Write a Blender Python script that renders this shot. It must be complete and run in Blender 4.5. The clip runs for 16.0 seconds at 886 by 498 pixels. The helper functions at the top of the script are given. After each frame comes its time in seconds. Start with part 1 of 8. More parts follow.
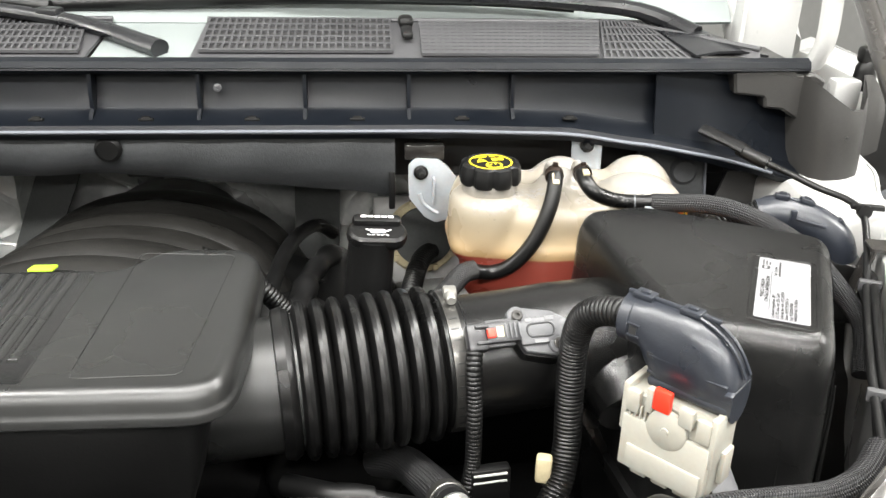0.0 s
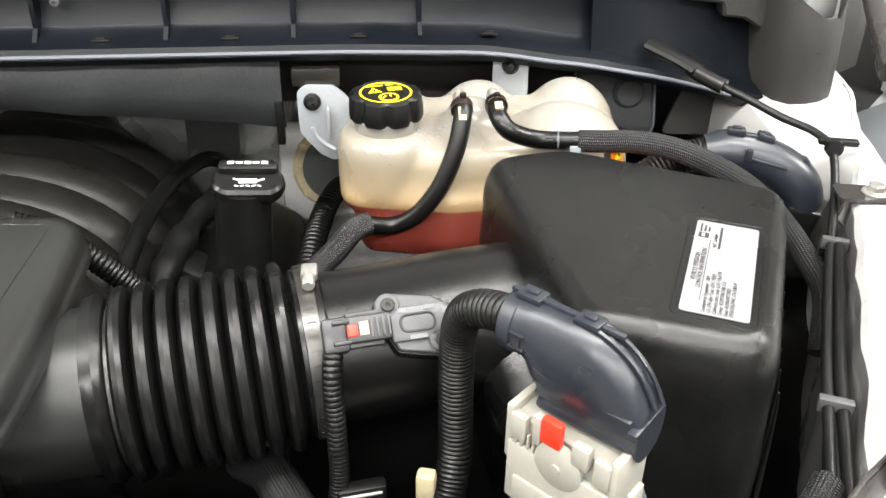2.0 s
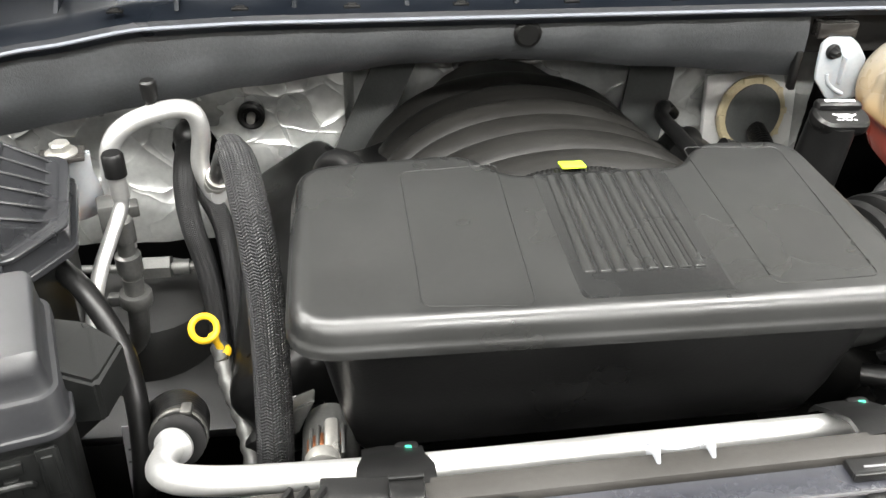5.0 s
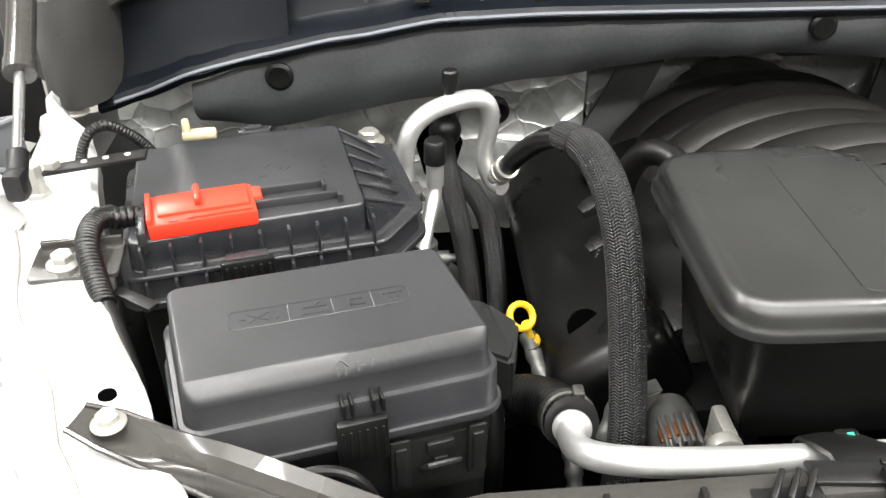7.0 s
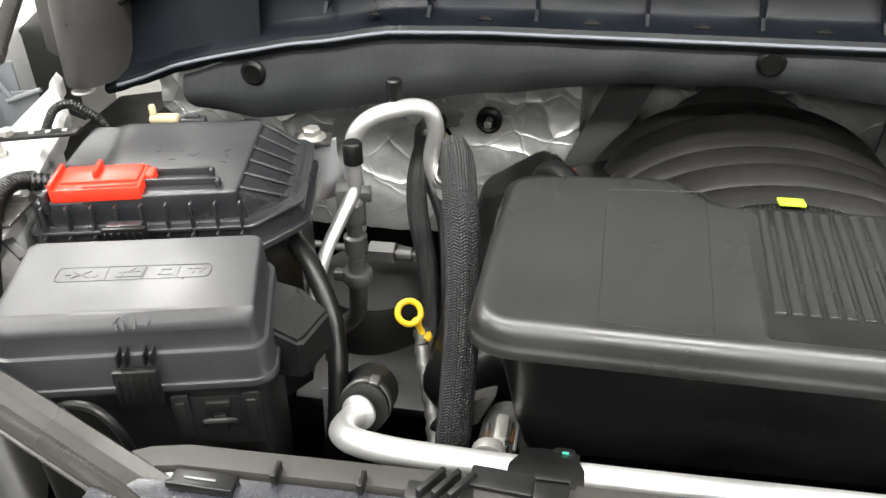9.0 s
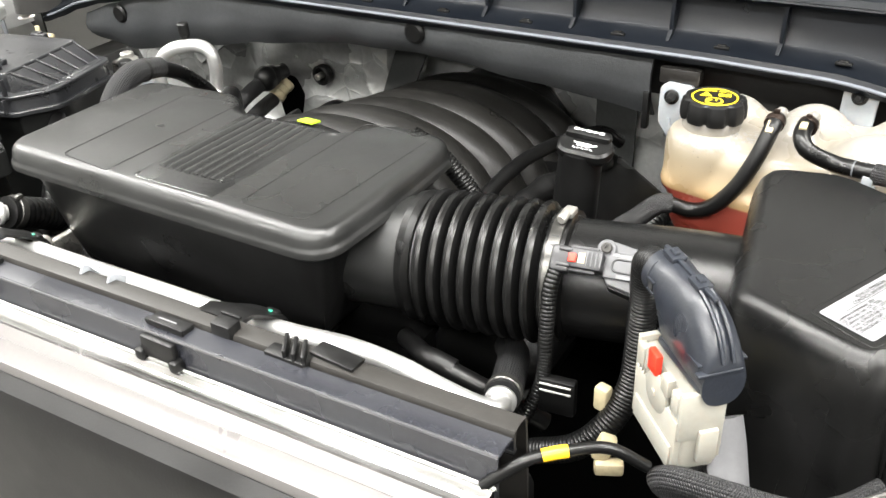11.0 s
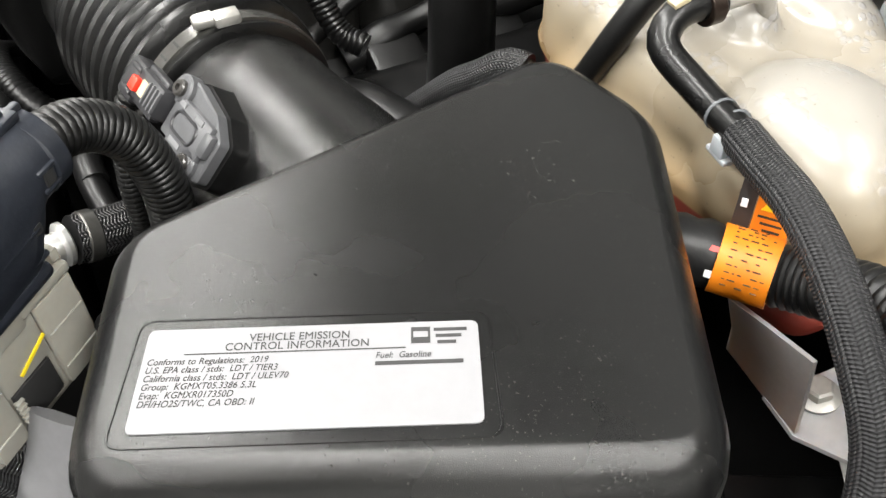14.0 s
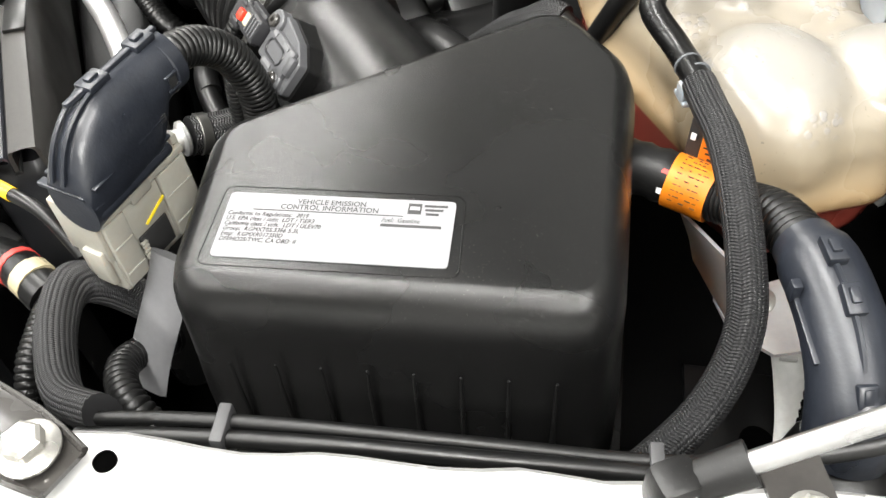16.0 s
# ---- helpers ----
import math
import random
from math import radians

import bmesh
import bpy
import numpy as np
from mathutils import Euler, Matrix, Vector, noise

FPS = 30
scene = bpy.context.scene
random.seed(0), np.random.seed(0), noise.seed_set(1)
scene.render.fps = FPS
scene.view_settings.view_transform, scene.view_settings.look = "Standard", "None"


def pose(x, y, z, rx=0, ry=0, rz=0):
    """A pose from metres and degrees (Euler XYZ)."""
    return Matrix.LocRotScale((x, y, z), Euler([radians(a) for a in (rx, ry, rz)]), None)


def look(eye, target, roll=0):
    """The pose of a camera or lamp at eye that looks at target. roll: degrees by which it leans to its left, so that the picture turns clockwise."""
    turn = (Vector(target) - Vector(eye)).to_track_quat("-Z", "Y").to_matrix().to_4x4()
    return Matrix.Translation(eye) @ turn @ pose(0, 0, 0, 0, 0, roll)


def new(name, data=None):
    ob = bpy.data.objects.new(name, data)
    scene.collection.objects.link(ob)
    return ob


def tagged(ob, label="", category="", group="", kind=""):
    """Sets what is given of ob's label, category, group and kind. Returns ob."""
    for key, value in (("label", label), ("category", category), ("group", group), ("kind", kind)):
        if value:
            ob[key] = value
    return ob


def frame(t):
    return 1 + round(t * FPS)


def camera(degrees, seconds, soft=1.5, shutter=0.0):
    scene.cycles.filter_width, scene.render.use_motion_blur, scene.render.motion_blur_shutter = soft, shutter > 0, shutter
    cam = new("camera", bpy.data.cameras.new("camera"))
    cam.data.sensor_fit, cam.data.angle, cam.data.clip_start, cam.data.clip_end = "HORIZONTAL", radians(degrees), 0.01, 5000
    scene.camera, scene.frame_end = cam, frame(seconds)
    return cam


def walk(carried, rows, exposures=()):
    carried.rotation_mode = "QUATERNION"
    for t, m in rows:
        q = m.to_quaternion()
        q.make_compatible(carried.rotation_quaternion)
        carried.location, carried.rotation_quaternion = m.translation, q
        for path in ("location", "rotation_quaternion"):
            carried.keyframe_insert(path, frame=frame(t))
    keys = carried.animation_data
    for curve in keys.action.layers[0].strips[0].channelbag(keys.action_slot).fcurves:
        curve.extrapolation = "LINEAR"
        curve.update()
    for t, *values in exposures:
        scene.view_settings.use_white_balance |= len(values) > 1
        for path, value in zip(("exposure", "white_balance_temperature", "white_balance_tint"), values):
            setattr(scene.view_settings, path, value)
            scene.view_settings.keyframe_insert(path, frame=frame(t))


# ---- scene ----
cam = camera(53.8, 16.0)
EXPOSURES = [(0, 0.23), (1, 0.03), (1.7, 0.05), (2.5, 0.2), (3, 0.48), (3.5, 0.69), (4.5, 0.6), (5, 0.55), (7.5, 0.05), (8.5, -0.1), (9.2, 0.17), (10, 0.4), (12.5, 0.25), (13.5, 0.15), (14, -0.15), (15, -0.25), (16, -0.05)]
PATH = [
    (0, (0.3194, -0.0114, 1.5610), (0.5089, 2.1554, 0.5460), 1.3),
    (0.5, (0.3838, 0.0713, 1.5320), (0.6079, 2.2310, 0.5090), 1.1),
    (1, (0.4409, 0.1266, 1.5230), (0.6709, 2.2627, 0.4550), 1.1),
    (1.5, (0.4744, 0.1548, 1.5300), (0.7005, 2.2109, 0.3130), 1.1),
    (2, (0.4268, 0.1499, 1.5460), (0.6385, 2.1671, 0.2630), 0.9),
    (2.5, (0.3053, 0.1374, 1.5560), (0.5030, 2.1328, 0.2390), 0.6),
    (3, (0.1617, 0.1259, 1.5740), (0.3777, 2.1006, 0.2280), 1.0),
    (3.5, (0.0570, 0.0879, 1.5790), (0.2794, 2.0560, 0.2240), 0.9),
    (4, (-0.0064, 0.0633, 1.5830), (0.2299, 2.0292, 0.2270), 1.1),
    (4.5, (-0.0980, 0.0482, 1.5820), (0.1483, 2.0143, 0.2270), 1.0),
    (5, (-0.2070, 0.0648, 1.5700), (0.0492, 2.0410, 0.2320), 1.1),
    (5.2, (-0.2496, 0.0705, 1.5600), (0.0034, 2.0560, 0.2380), 1.0),
    (7.3, (-0.4738, 0.0791, 1.5480), (-0.4255, 2.0875, 0.2340), -0.4),
    (7.5, (-0.4681, 0.0746, 1.5480), (-0.4681, 2.0832, 0.2330), -0.6),
    (8, (-0.4362, 0.0728, 1.5480), (-0.5377, 2.0793, 0.2340), -1.0),
    (8.5, (-0.3547, 0.0627, 1.5560), (-0.5470, 2.0640, 0.2480), -1.1),
    (9, (-0.1668, 0.0422, 1.5820), (-0.5737, 2.0112, 0.2710), -1.5),
    (9.5, (0.0401, 0.0091, 1.5910), (-0.5708, 1.9306, 0.2920), -2.4),
    (10, (0.2599, -0.0142, 1.6000), (-0.4988, 1.8701, 0.3220), -2.8),
    (10.2, (0.3400, -0.0162, 1.6040), (-0.4683, 1.8514, 0.3320), -2.6),
    (12.3, (0.9577, 0.2972, 1.5730), (-0.5533, 1.6480, 0.2890), -2.9),
    (12.5, (0.9437, 0.3787, 1.5530), (-0.6058, 1.6797, 0.2630), -2.5),
    (13, (0.9218, 0.4840, 1.5040), (-0.7326, 1.6406, 0.2040), -2.3),
    (13.5, (0.8870, 0.5332, 1.4770), (-0.7205, 1.4348, -0.0610), -1.5),
    (14, (0.8474, 0.5859, 1.4690), (-0.6475, 1.3170, -0.2600), -1.3),
    (14.5, (0.8364, 0.5969, 1.4680), (-0.6074, 1.2251, -0.3430), -1.2),
    (15, (0.8386, 0.5997, 1.4700), (-0.6188, 1.1057, -0.3670), -3.4),
    (15.5, (0.8713, 0.5948, 1.5050), (-0.6041, 1.0441, -0.3350), -4.1),
    (16, (0.9639, 0.5978, 1.5470), (-0.5330, 0.9968, -0.2860), -4.9),
]
walk(cam, [(t, look(eye, target, roll)) for t, eye, target, roll in PATH], EXPOSURES)

# ---- light ----
world = bpy.data.worlds.new("shop_air")
scene.world = world
world.use_nodes = True
world.node_tree.nodes["Background"].inputs[0].default_value = (0.86, 0.93, 1.0, 1)
world.node_tree.nodes["Background"].inputs[1].default_value = 0.05


def area_lamp(x, y, z, sx, sy, watts, rx=0, rz=0, colour=(1.0, 0.985, 0.95)):
    data = bpy.data.lights.new("added_tube", "AREA")
    data.shape, data.size, data.size_y, data.energy, data.color = "RECTANGLE", sx, sy, watts, colour
    ob = new("added_tube", data)
    ob.matrix_world = pose(x, y, z, rx, 0, rz)
    return ob


# Unseen lamps, added; the last three are set for glare on lids and cover.
LAMPS = [(-1.35, 0.1, 72), (0.0, 0.0, 72), (1.35, 0.1, 72), (-2.3, 1.3, 90), (2.3, 1.3, 90), (-2.0, -2.0, 115), (0.0, -2.0, 115), (2.0, -2.0, 115), (-1.3, -4.3, 75), (1.3, -4.3, 75), (-4.2, 0.4, 190), (-2.7, 3.5, 120), (4.2, 0.4, 220)]
for lx, ly, watts in LAMPS:
    area_lamp(lx, ly, 3.55, 1.2, 0.3, watts)


# ---- materials ----
def mat(name, colour, rough=0.5, metal=0.0, var=0.25, scale=40.0, bump=0.0, bscale=400.0, coat=0.0, dust=0.0,
        rvar=0.12, spec=0.5, sub=0.0):
    """A surface with colour and gloss that vary at two scales, fine relief and, where asked, settled dust."""
    m = bpy.data.materials.new(name)
    m.use_nodes = True
    nt = m.node_tree
    b = nt.nodes["Principled BSDF"]
    tc = nt.nodes.new("ShaderNodeTexCoord")

    def node(kind, **values):
        n = nt.nodes.new(kind)
        for key, value in values.items():
            n.inputs[key].default_value = value
        return n

    big = node("ShaderNodeTexNoise", Scale=scale * 0.25, Detail=4.0)
    small = node("ShaderNodeTexNoise", Scale=scale * 6, Detail=3.0)
    for n in (big, small):
        nt.links.new(tc.outputs["Object"], n.inputs["Vector"])
    mix = node("ShaderNodeMath")
    mix.operation = "ADD"
    nt.links.new(big.outputs["Fac"], mix.inputs[0])
    nt.links.new(small.outputs["Fac"], mix.inputs[1])
    ramp = node("ShaderNodeMapRange")
    ramp.inputs["From Min"].default_value, ramp.inputs["From Max"].default_value = 0.6, 1.4
    ramp.inputs["To Min"].default_value, ramp.inputs["To Max"].default_value = 1 - var, 1 + var
    nt.links.new(mix.outputs[0], ramp.inputs["Value"])
    tint = node("ShaderNodeVectorMath")
    tint.operation = "SCALE"
    tint.inputs[0].default_value = colour[:3]
    nt.links.new(ramp.outputs[0], tint.inputs["Scale"])
    out = tint.outputs[0]
    if dust:
        speck = node("ShaderNodeTexNoise", Scale=scale * 24, Detail=2.0)
        patch = node("ShaderNodeTexNoise", Scale=scale * 0.4, Detail=3.0)
        for n in (speck, patch):
            nt.links.new(tc.outputs["Object"], n.inputs["Vector"])
        cut = node("ShaderNodeMapRange")
        cut.inputs["From Min"].default_value, cut.inputs["From Max"].default_value = 0.66, 0.76
        nt.links.new(speck.outputs["Fac"], cut.inputs["Value"])
        cut2 = node("ShaderNodeMapRange")
        cut2.inputs["From Min"].default_value, cut2.inputs["From Max"].default_value = 0.42, 0.7
        cut2.inputs["To Max"].default_value = dust
        nt.links.new(patch.outputs["Fac"], cut2.inputs["Value"])
        amount = node("ShaderNodeMath")
        amount.operation = "MULTIPLY"
        nt.links.new(cut.outputs[0], amount.inputs[0])
        nt.links.new(cut2.outputs[0], amount.inputs[1])
        blend = nt.nodes.new("ShaderNodeMix")
        blend.data_type = "RGBA"
        blend.inputs["B"].default_value = blend.inputs[7].default_value = (0.33, 0.31, 0.28, 1)
        nt.links.new(amount.outputs[0], blend.inputs[0])
        nt.links.new(out, blend.inputs[6])
        out = blend.outputs[2]
    nt.links.new(out, b.inputs["Base Color"])
    rr = node("ShaderNodeMapRange")
    rr.inputs["From Min"].default_value, rr.inputs["From Max"].default_value = 0.3, 0.7
    rr.inputs["To Min"].default_value, rr.inputs["To Max"].default_value = max(rough - rvar, 0.03), rough + rvar
    nt.links.new(big.outputs["Fac"], rr.inputs["Value"])
    nt.links.new(rr.outputs[0], b.inputs["Roughness"])
    b.inputs["Metallic"].default_value = metal
    b.inputs["Specular IOR Level"].default_value = spec
    b.inputs["Coat Weight"].default_value = coat
    if sub:
        b.inputs["Subsurface Weight"].default_value = sub
        b.inputs["Subsurface Radius"].default_value = (0.02, 0.012, 0.008)
        b.inputs["Subsurface Scale"].default_value = 1.0
    if bump:
        grain = node("ShaderNodeTexNoise", Scale=bscale, Detail=2.0)
        nt.links.new(tc.outputs["Object"], grain.inputs["Vector"])
        bp = node("ShaderNodeBump", Strength=bump, Distance=0.0006)
        nt.links.new(grain.outputs["Fac"], bp.inputs["Height"])
        nt.links.new(bp.outputs[0], b.inputs["Normal"])
    return m


COVER = mat("grained_black_plastic", (0.0105, 0.0108, 0.0105), 0.34, spec=0.66, bump=0.14, bscale=1300, dust=0.12, rvar=0.15, scale=30.0)
COVERGLOSS = mat("glossy_black_plastic", (0.0095, 0.0098, 0.0098), 0.24, bump=0.12, bscale=1300, dust=0.1, rvar=0.10, scale=60.0)
BOXBLACK = mat("moulded_black_plastic", (0.0050, 0.0050, 0.0050), 0.27, spec=0.45, bump=0.20, bscale=2600, dust=0.20, rvar=0.05, scale=36.0)
RUBBER = mat("black_rubber", (0.0035, 0.0035, 0.0035), 0.35, spec=0.38, bump=0.15, dust=0.10)
MATTE = mat("matte_black_plastic", (0.0045, 0.0045, 0.0045), 0.38, spec=0.38, bump=0.2, dust=0.12)
# Near-black: the shade deep in the bay is put into this colour.
DEEP = mat("gap_shade_black", (0.0022, 0.0022, 0.0022), 0.6, 0.0, var=0.5, bump=0.3, spec=0.05)
ROCKER = mat("black_rocker_plastic", (0.0028, 0.0028, 0.0028), 0.36, spec=0.26, bump=0.2, dust=0.05)
TRIM = mat("satin_black_trim", (0.009, 0.0095, 0.011), 0.34, bump=0.2, bscale=900, dust=0.1)
RODSTEEL = mat("ground_rod_steel", (0.42, 0.42, 0.42), 0.28, 0.9, var=0.08)
SLATE = mat("slate_black_plastic", (0.0170, 0.0176, 0.0195), 0.36, spec=0.68, bump=0.12, bscale=1500, dust=0.12)
COWL = mat("blue_black_plastic", (0.004, 0.0052, 0.0074), 0.36, bump=0.2, bscale=700, dust=0.05, spec=0.20)
FOAM = mat("black_sound_foam", (0.050, 0.053, 0.056), 0.6, bump=0.9, bscale=500, dust=0.3)
ELBOW = mat("blue_grey_plastic", (0.014, 0.0165, 0.0225), 0.36, spec=0.6, bump=0.2, dust=0.05)
PAINT = mat("white_body_paint", (0.45, 0.45, 0.44), 0.3, var=0.04, coat=0.6, rvar=0.05)
PRIMER = mat("grey_primed_metal", (0.42, 0.42, 0.40), 0.45, var=0.1, dust=0.1)
MILKY = mat("milky_nylon", (0.40, 0.375, 0.37), 0.4, var=0.08, sub=0.25)
BONNETWHITE = mat("white_bonnet_primer", (0.86, 0.86, 0.85), 0.4, var=0.03)
# Copy of the white paint with shade put into its colour; clear tabs reuse it.
SHADEDWHITE = mat("shaded_white_coat", (0.30, 0.315, 0.335), 0.4, var=0.05, coat=0.3)
LINER = mat("blue_grey_liner", (0.100, 0.106, 0.114), 0.5, var=0.1)
CREAM = mat("cream_nylon", (0.30, 0.288, 0.25), 0.42, var=0.06, sub=0.15)
WHITEPL = mat("clear_white_nylon", (0.27, 0.285, 0.30), 0.35, var=0.08, sub=0.2)
PLUGGREY = mat("dark_plug_plastic", (0.022, 0.022, 0.024), 0.34, var=0.12, bump=0.2)
SENSOR = mat("grey_sensor_plastic", (0.075, 0.076, 0.080), 0.36, var=0.12, bump=0.2)
ALU = mat("drawn_aluminium", (0.70, 0.70, 0.69), 0.40, 0.85, var=0.08, bump=0.1)
BANDSTEEL = mat("dull_band_steel", (0.10, 0.098, 0.092), 0.36, 0.8, var=0.2, bump=0.15)
STEEL = mat("zinc_steel", (0.46, 0.45, 0.42), 0.36, 0.75, var=0.15, bump=0.15)
BLACKSTEEL = mat("black_painted_steel", (0.03, 0.028, 0.026), 0.22, var=0.2, coat=0.3)
RED = mat("red_plastic", (0.78, 0.035, 0.015), 0.4, var=0.06)
YELLOW = mat("yellow_plastic", (0.85, 0.52, 0.02), 0.38, var=0.06)
LIME = mat("lime_tag", (0.45, 0.70, 0.03), 0.5, var=0.04)
ORANGE = mat("orange_sticker", (0.72, 0.20, 0.008), 0.4, var=0.05)
PAPER = mat("white_sticker", (0.21, 0.21, 0.218), 0.45, spec=0.25, var=0.03)
# Black print, and painted shade for slots, windows and grille beds.
INKSHADE = mat("black_ink_and_slot_shade", (0.02, 0.02, 0.02), 0.5)
STICKINK = mat("faded_black_print", (0.07, 0.035, 0.012), 0.5)
INKY = mat("yellow_ink", (0.85, 0.66, 0.02), 0.45, var=0.03)
INKW = mat("white_ink", (0.75, 0.75, 0.75), 0.5, var=0.03)
PINKINK = mat("red_ink", (0.6, 0.06, 0.05), 0.5, var=0.03)
OLDSEAL = mat("dusty_seam_sealer", (0.20, 0.185, 0.165), 0.6, var=0.45, scale=90)
OLDRING = mat("aged_cream_nylon", (0.42, 0.36, 0.23), 0.5, var=0.15)
CHROME = mat("satin_chrome", (0.8, 0.8, 0.8), 0.16, 1.0, var=0.05)
CONCRETE = mat("sealed_concrete", (0.24, 0.235, 0.22), 0.45, var=0.2, scale=3, bump=0.2, bscale=60)
# For the unseen north and south walls, kept dim to limit reflected light.
DIMWALL = mat("grey_unseen_wall", (0.22, 0.22, 0.215), 0.6, var=0.06, scale=3, bump=0.1, bscale=80)
BRONZE = mat("bronzed_clamp", (0.032, 0.022, 0.017), 0.4, 0.7, var=0.3)
FUSEBASE = mat("black_case_plastic", (0.0058, 0.0062, 0.0060), 0.4, spec=0.42, bump=0.2, bscale=900, dust=0.15)
FELT = mat("grey_felt", (0.055, 0.058, 0.056), 0.75, var=0.2, bump=0.6)
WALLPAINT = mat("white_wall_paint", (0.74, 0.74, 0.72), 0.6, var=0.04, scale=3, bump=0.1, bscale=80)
# Flat black for discs and patches that paint the shade inside holes.
VOID = mat("hole_shade_black", (0.001, 0.001, 0.001), 0.9, spec=0.0)
CLIPPALE = mat("pale_grey_print", (0.14, 0.14, 0.145), 0.45, var=0.1)
CLIPGREY = mat("grey_clip_plastic", (0.05, 0.05, 0.052), 0.45, var=0.1)
EDGE = mat("grey_edge_rubber", (0.12, 0.13, 0.15), 0.5, var=0.1)
TOWER = mat("dull_grey_steel", (0.009, 0.009, 0.0088), 0.5, var=0.35, bump=0.3, dust=0.2)
CASTALU = mat("cast_aluminium", (0.13, 0.13, 0.125), 0.45, 0.6, var=0.2, bump=0.4)
GRILLE = mat("weathered_grey_plastic", (0.055, 0.055, 0.058), 0.5, var=0.15, bump=0.2, dust=0.2)
COPPER = mat("copper_winding", (0.22, 0.085, 0.035), 0.4, 0.8)
GREEN = mat("green_paint_mark", (0.02, 0.26, 0.16), 0.5)
WARMTRIM = mat("warm_black_trim", (0.020, 0.0185, 0.0165), 0.5, bump=0.2, bscale=900, dust=0.15)
GLOSSTRIM = mat("glossy_blue_black_trim", (0.022, 0.023, 0.028), 0.27, spec=0.7, bump=0.08, bscale=900, dust=0.15)
SATIN = mat("satin_grey_trim", (0.14, 0.133, 0.13), 0.35, metal=0.2, var=0.06)
HINGE = mat("grey_brown_soft_plastic", (0.026, 0.025, 0.0235), 0.5, var=0.15, bump=0.2, dust=0.1)


def braid(name, colour, across=28, along=260.0, depth=1.0):
    """Woven or corrugated sleeve: relief that follows the tube's own length and round, with shade put into the gaps'
    colour.
    """
    m = mat(name, colour, 0.5, var=0.2)
    nt = m.node_tree
    b = nt.nodes["Principled BSDF"]
    uv = nt.nodes.new("ShaderNodeUVMap")
    sep = nt.nodes.new("ShaderNodeSeparateXYZ")
    nt.links.new(uv.outputs[0], sep.inputs[0])

    def math_node(op, a, c):
        n = nt.nodes.new("ShaderNodeMath")
        n.operation = op
        for i, v in enumerate((a, c)):
            if isinstance(v, (int, float)):
                n.inputs[i].default_value = v
            else:
                nt.links.new(v, n.inputs[i])
        return n.outputs[0]

    zig = math_node("PINGPONG", math_node("MULTIPLY", sep.outputs[0], across * 2.0), 1.0)
    v = math_node("MULTIPLY", sep.outputs[1], along)
    stitch = math_node("SINE", math_node("MULTIPLY", math_node("ADD", v, zig), 2 * math.pi), 0.0)
    column = math_node("SINE", math_node("MULTIPLY", sep.outputs[0], across * 4 * math.pi), 0.0)
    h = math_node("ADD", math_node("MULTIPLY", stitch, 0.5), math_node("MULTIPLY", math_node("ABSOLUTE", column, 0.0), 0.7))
    # Crease shade in the colour: low stitches darkened, high ones lightened.
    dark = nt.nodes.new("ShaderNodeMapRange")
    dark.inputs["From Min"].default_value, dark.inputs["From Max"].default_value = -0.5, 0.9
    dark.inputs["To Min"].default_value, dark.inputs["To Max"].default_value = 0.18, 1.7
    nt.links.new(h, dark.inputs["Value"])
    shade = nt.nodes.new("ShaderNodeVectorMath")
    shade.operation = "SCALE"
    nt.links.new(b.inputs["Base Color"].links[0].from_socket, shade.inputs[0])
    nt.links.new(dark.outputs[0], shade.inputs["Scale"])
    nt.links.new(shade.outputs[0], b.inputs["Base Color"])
    bp = nt.nodes.new("ShaderNodeBump")
    bp.inputs["Strength"].default_value, bp.inputs["Distance"].default_value = depth, 0.0012
    nt.links.new(h, bp.inputs["Height"])
    nt.links.new(bp.outputs[0], b.inputs["Normal"])
    return m


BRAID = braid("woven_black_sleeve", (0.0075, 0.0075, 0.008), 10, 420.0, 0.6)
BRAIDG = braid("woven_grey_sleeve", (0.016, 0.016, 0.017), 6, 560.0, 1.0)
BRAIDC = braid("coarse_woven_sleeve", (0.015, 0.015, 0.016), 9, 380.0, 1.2)


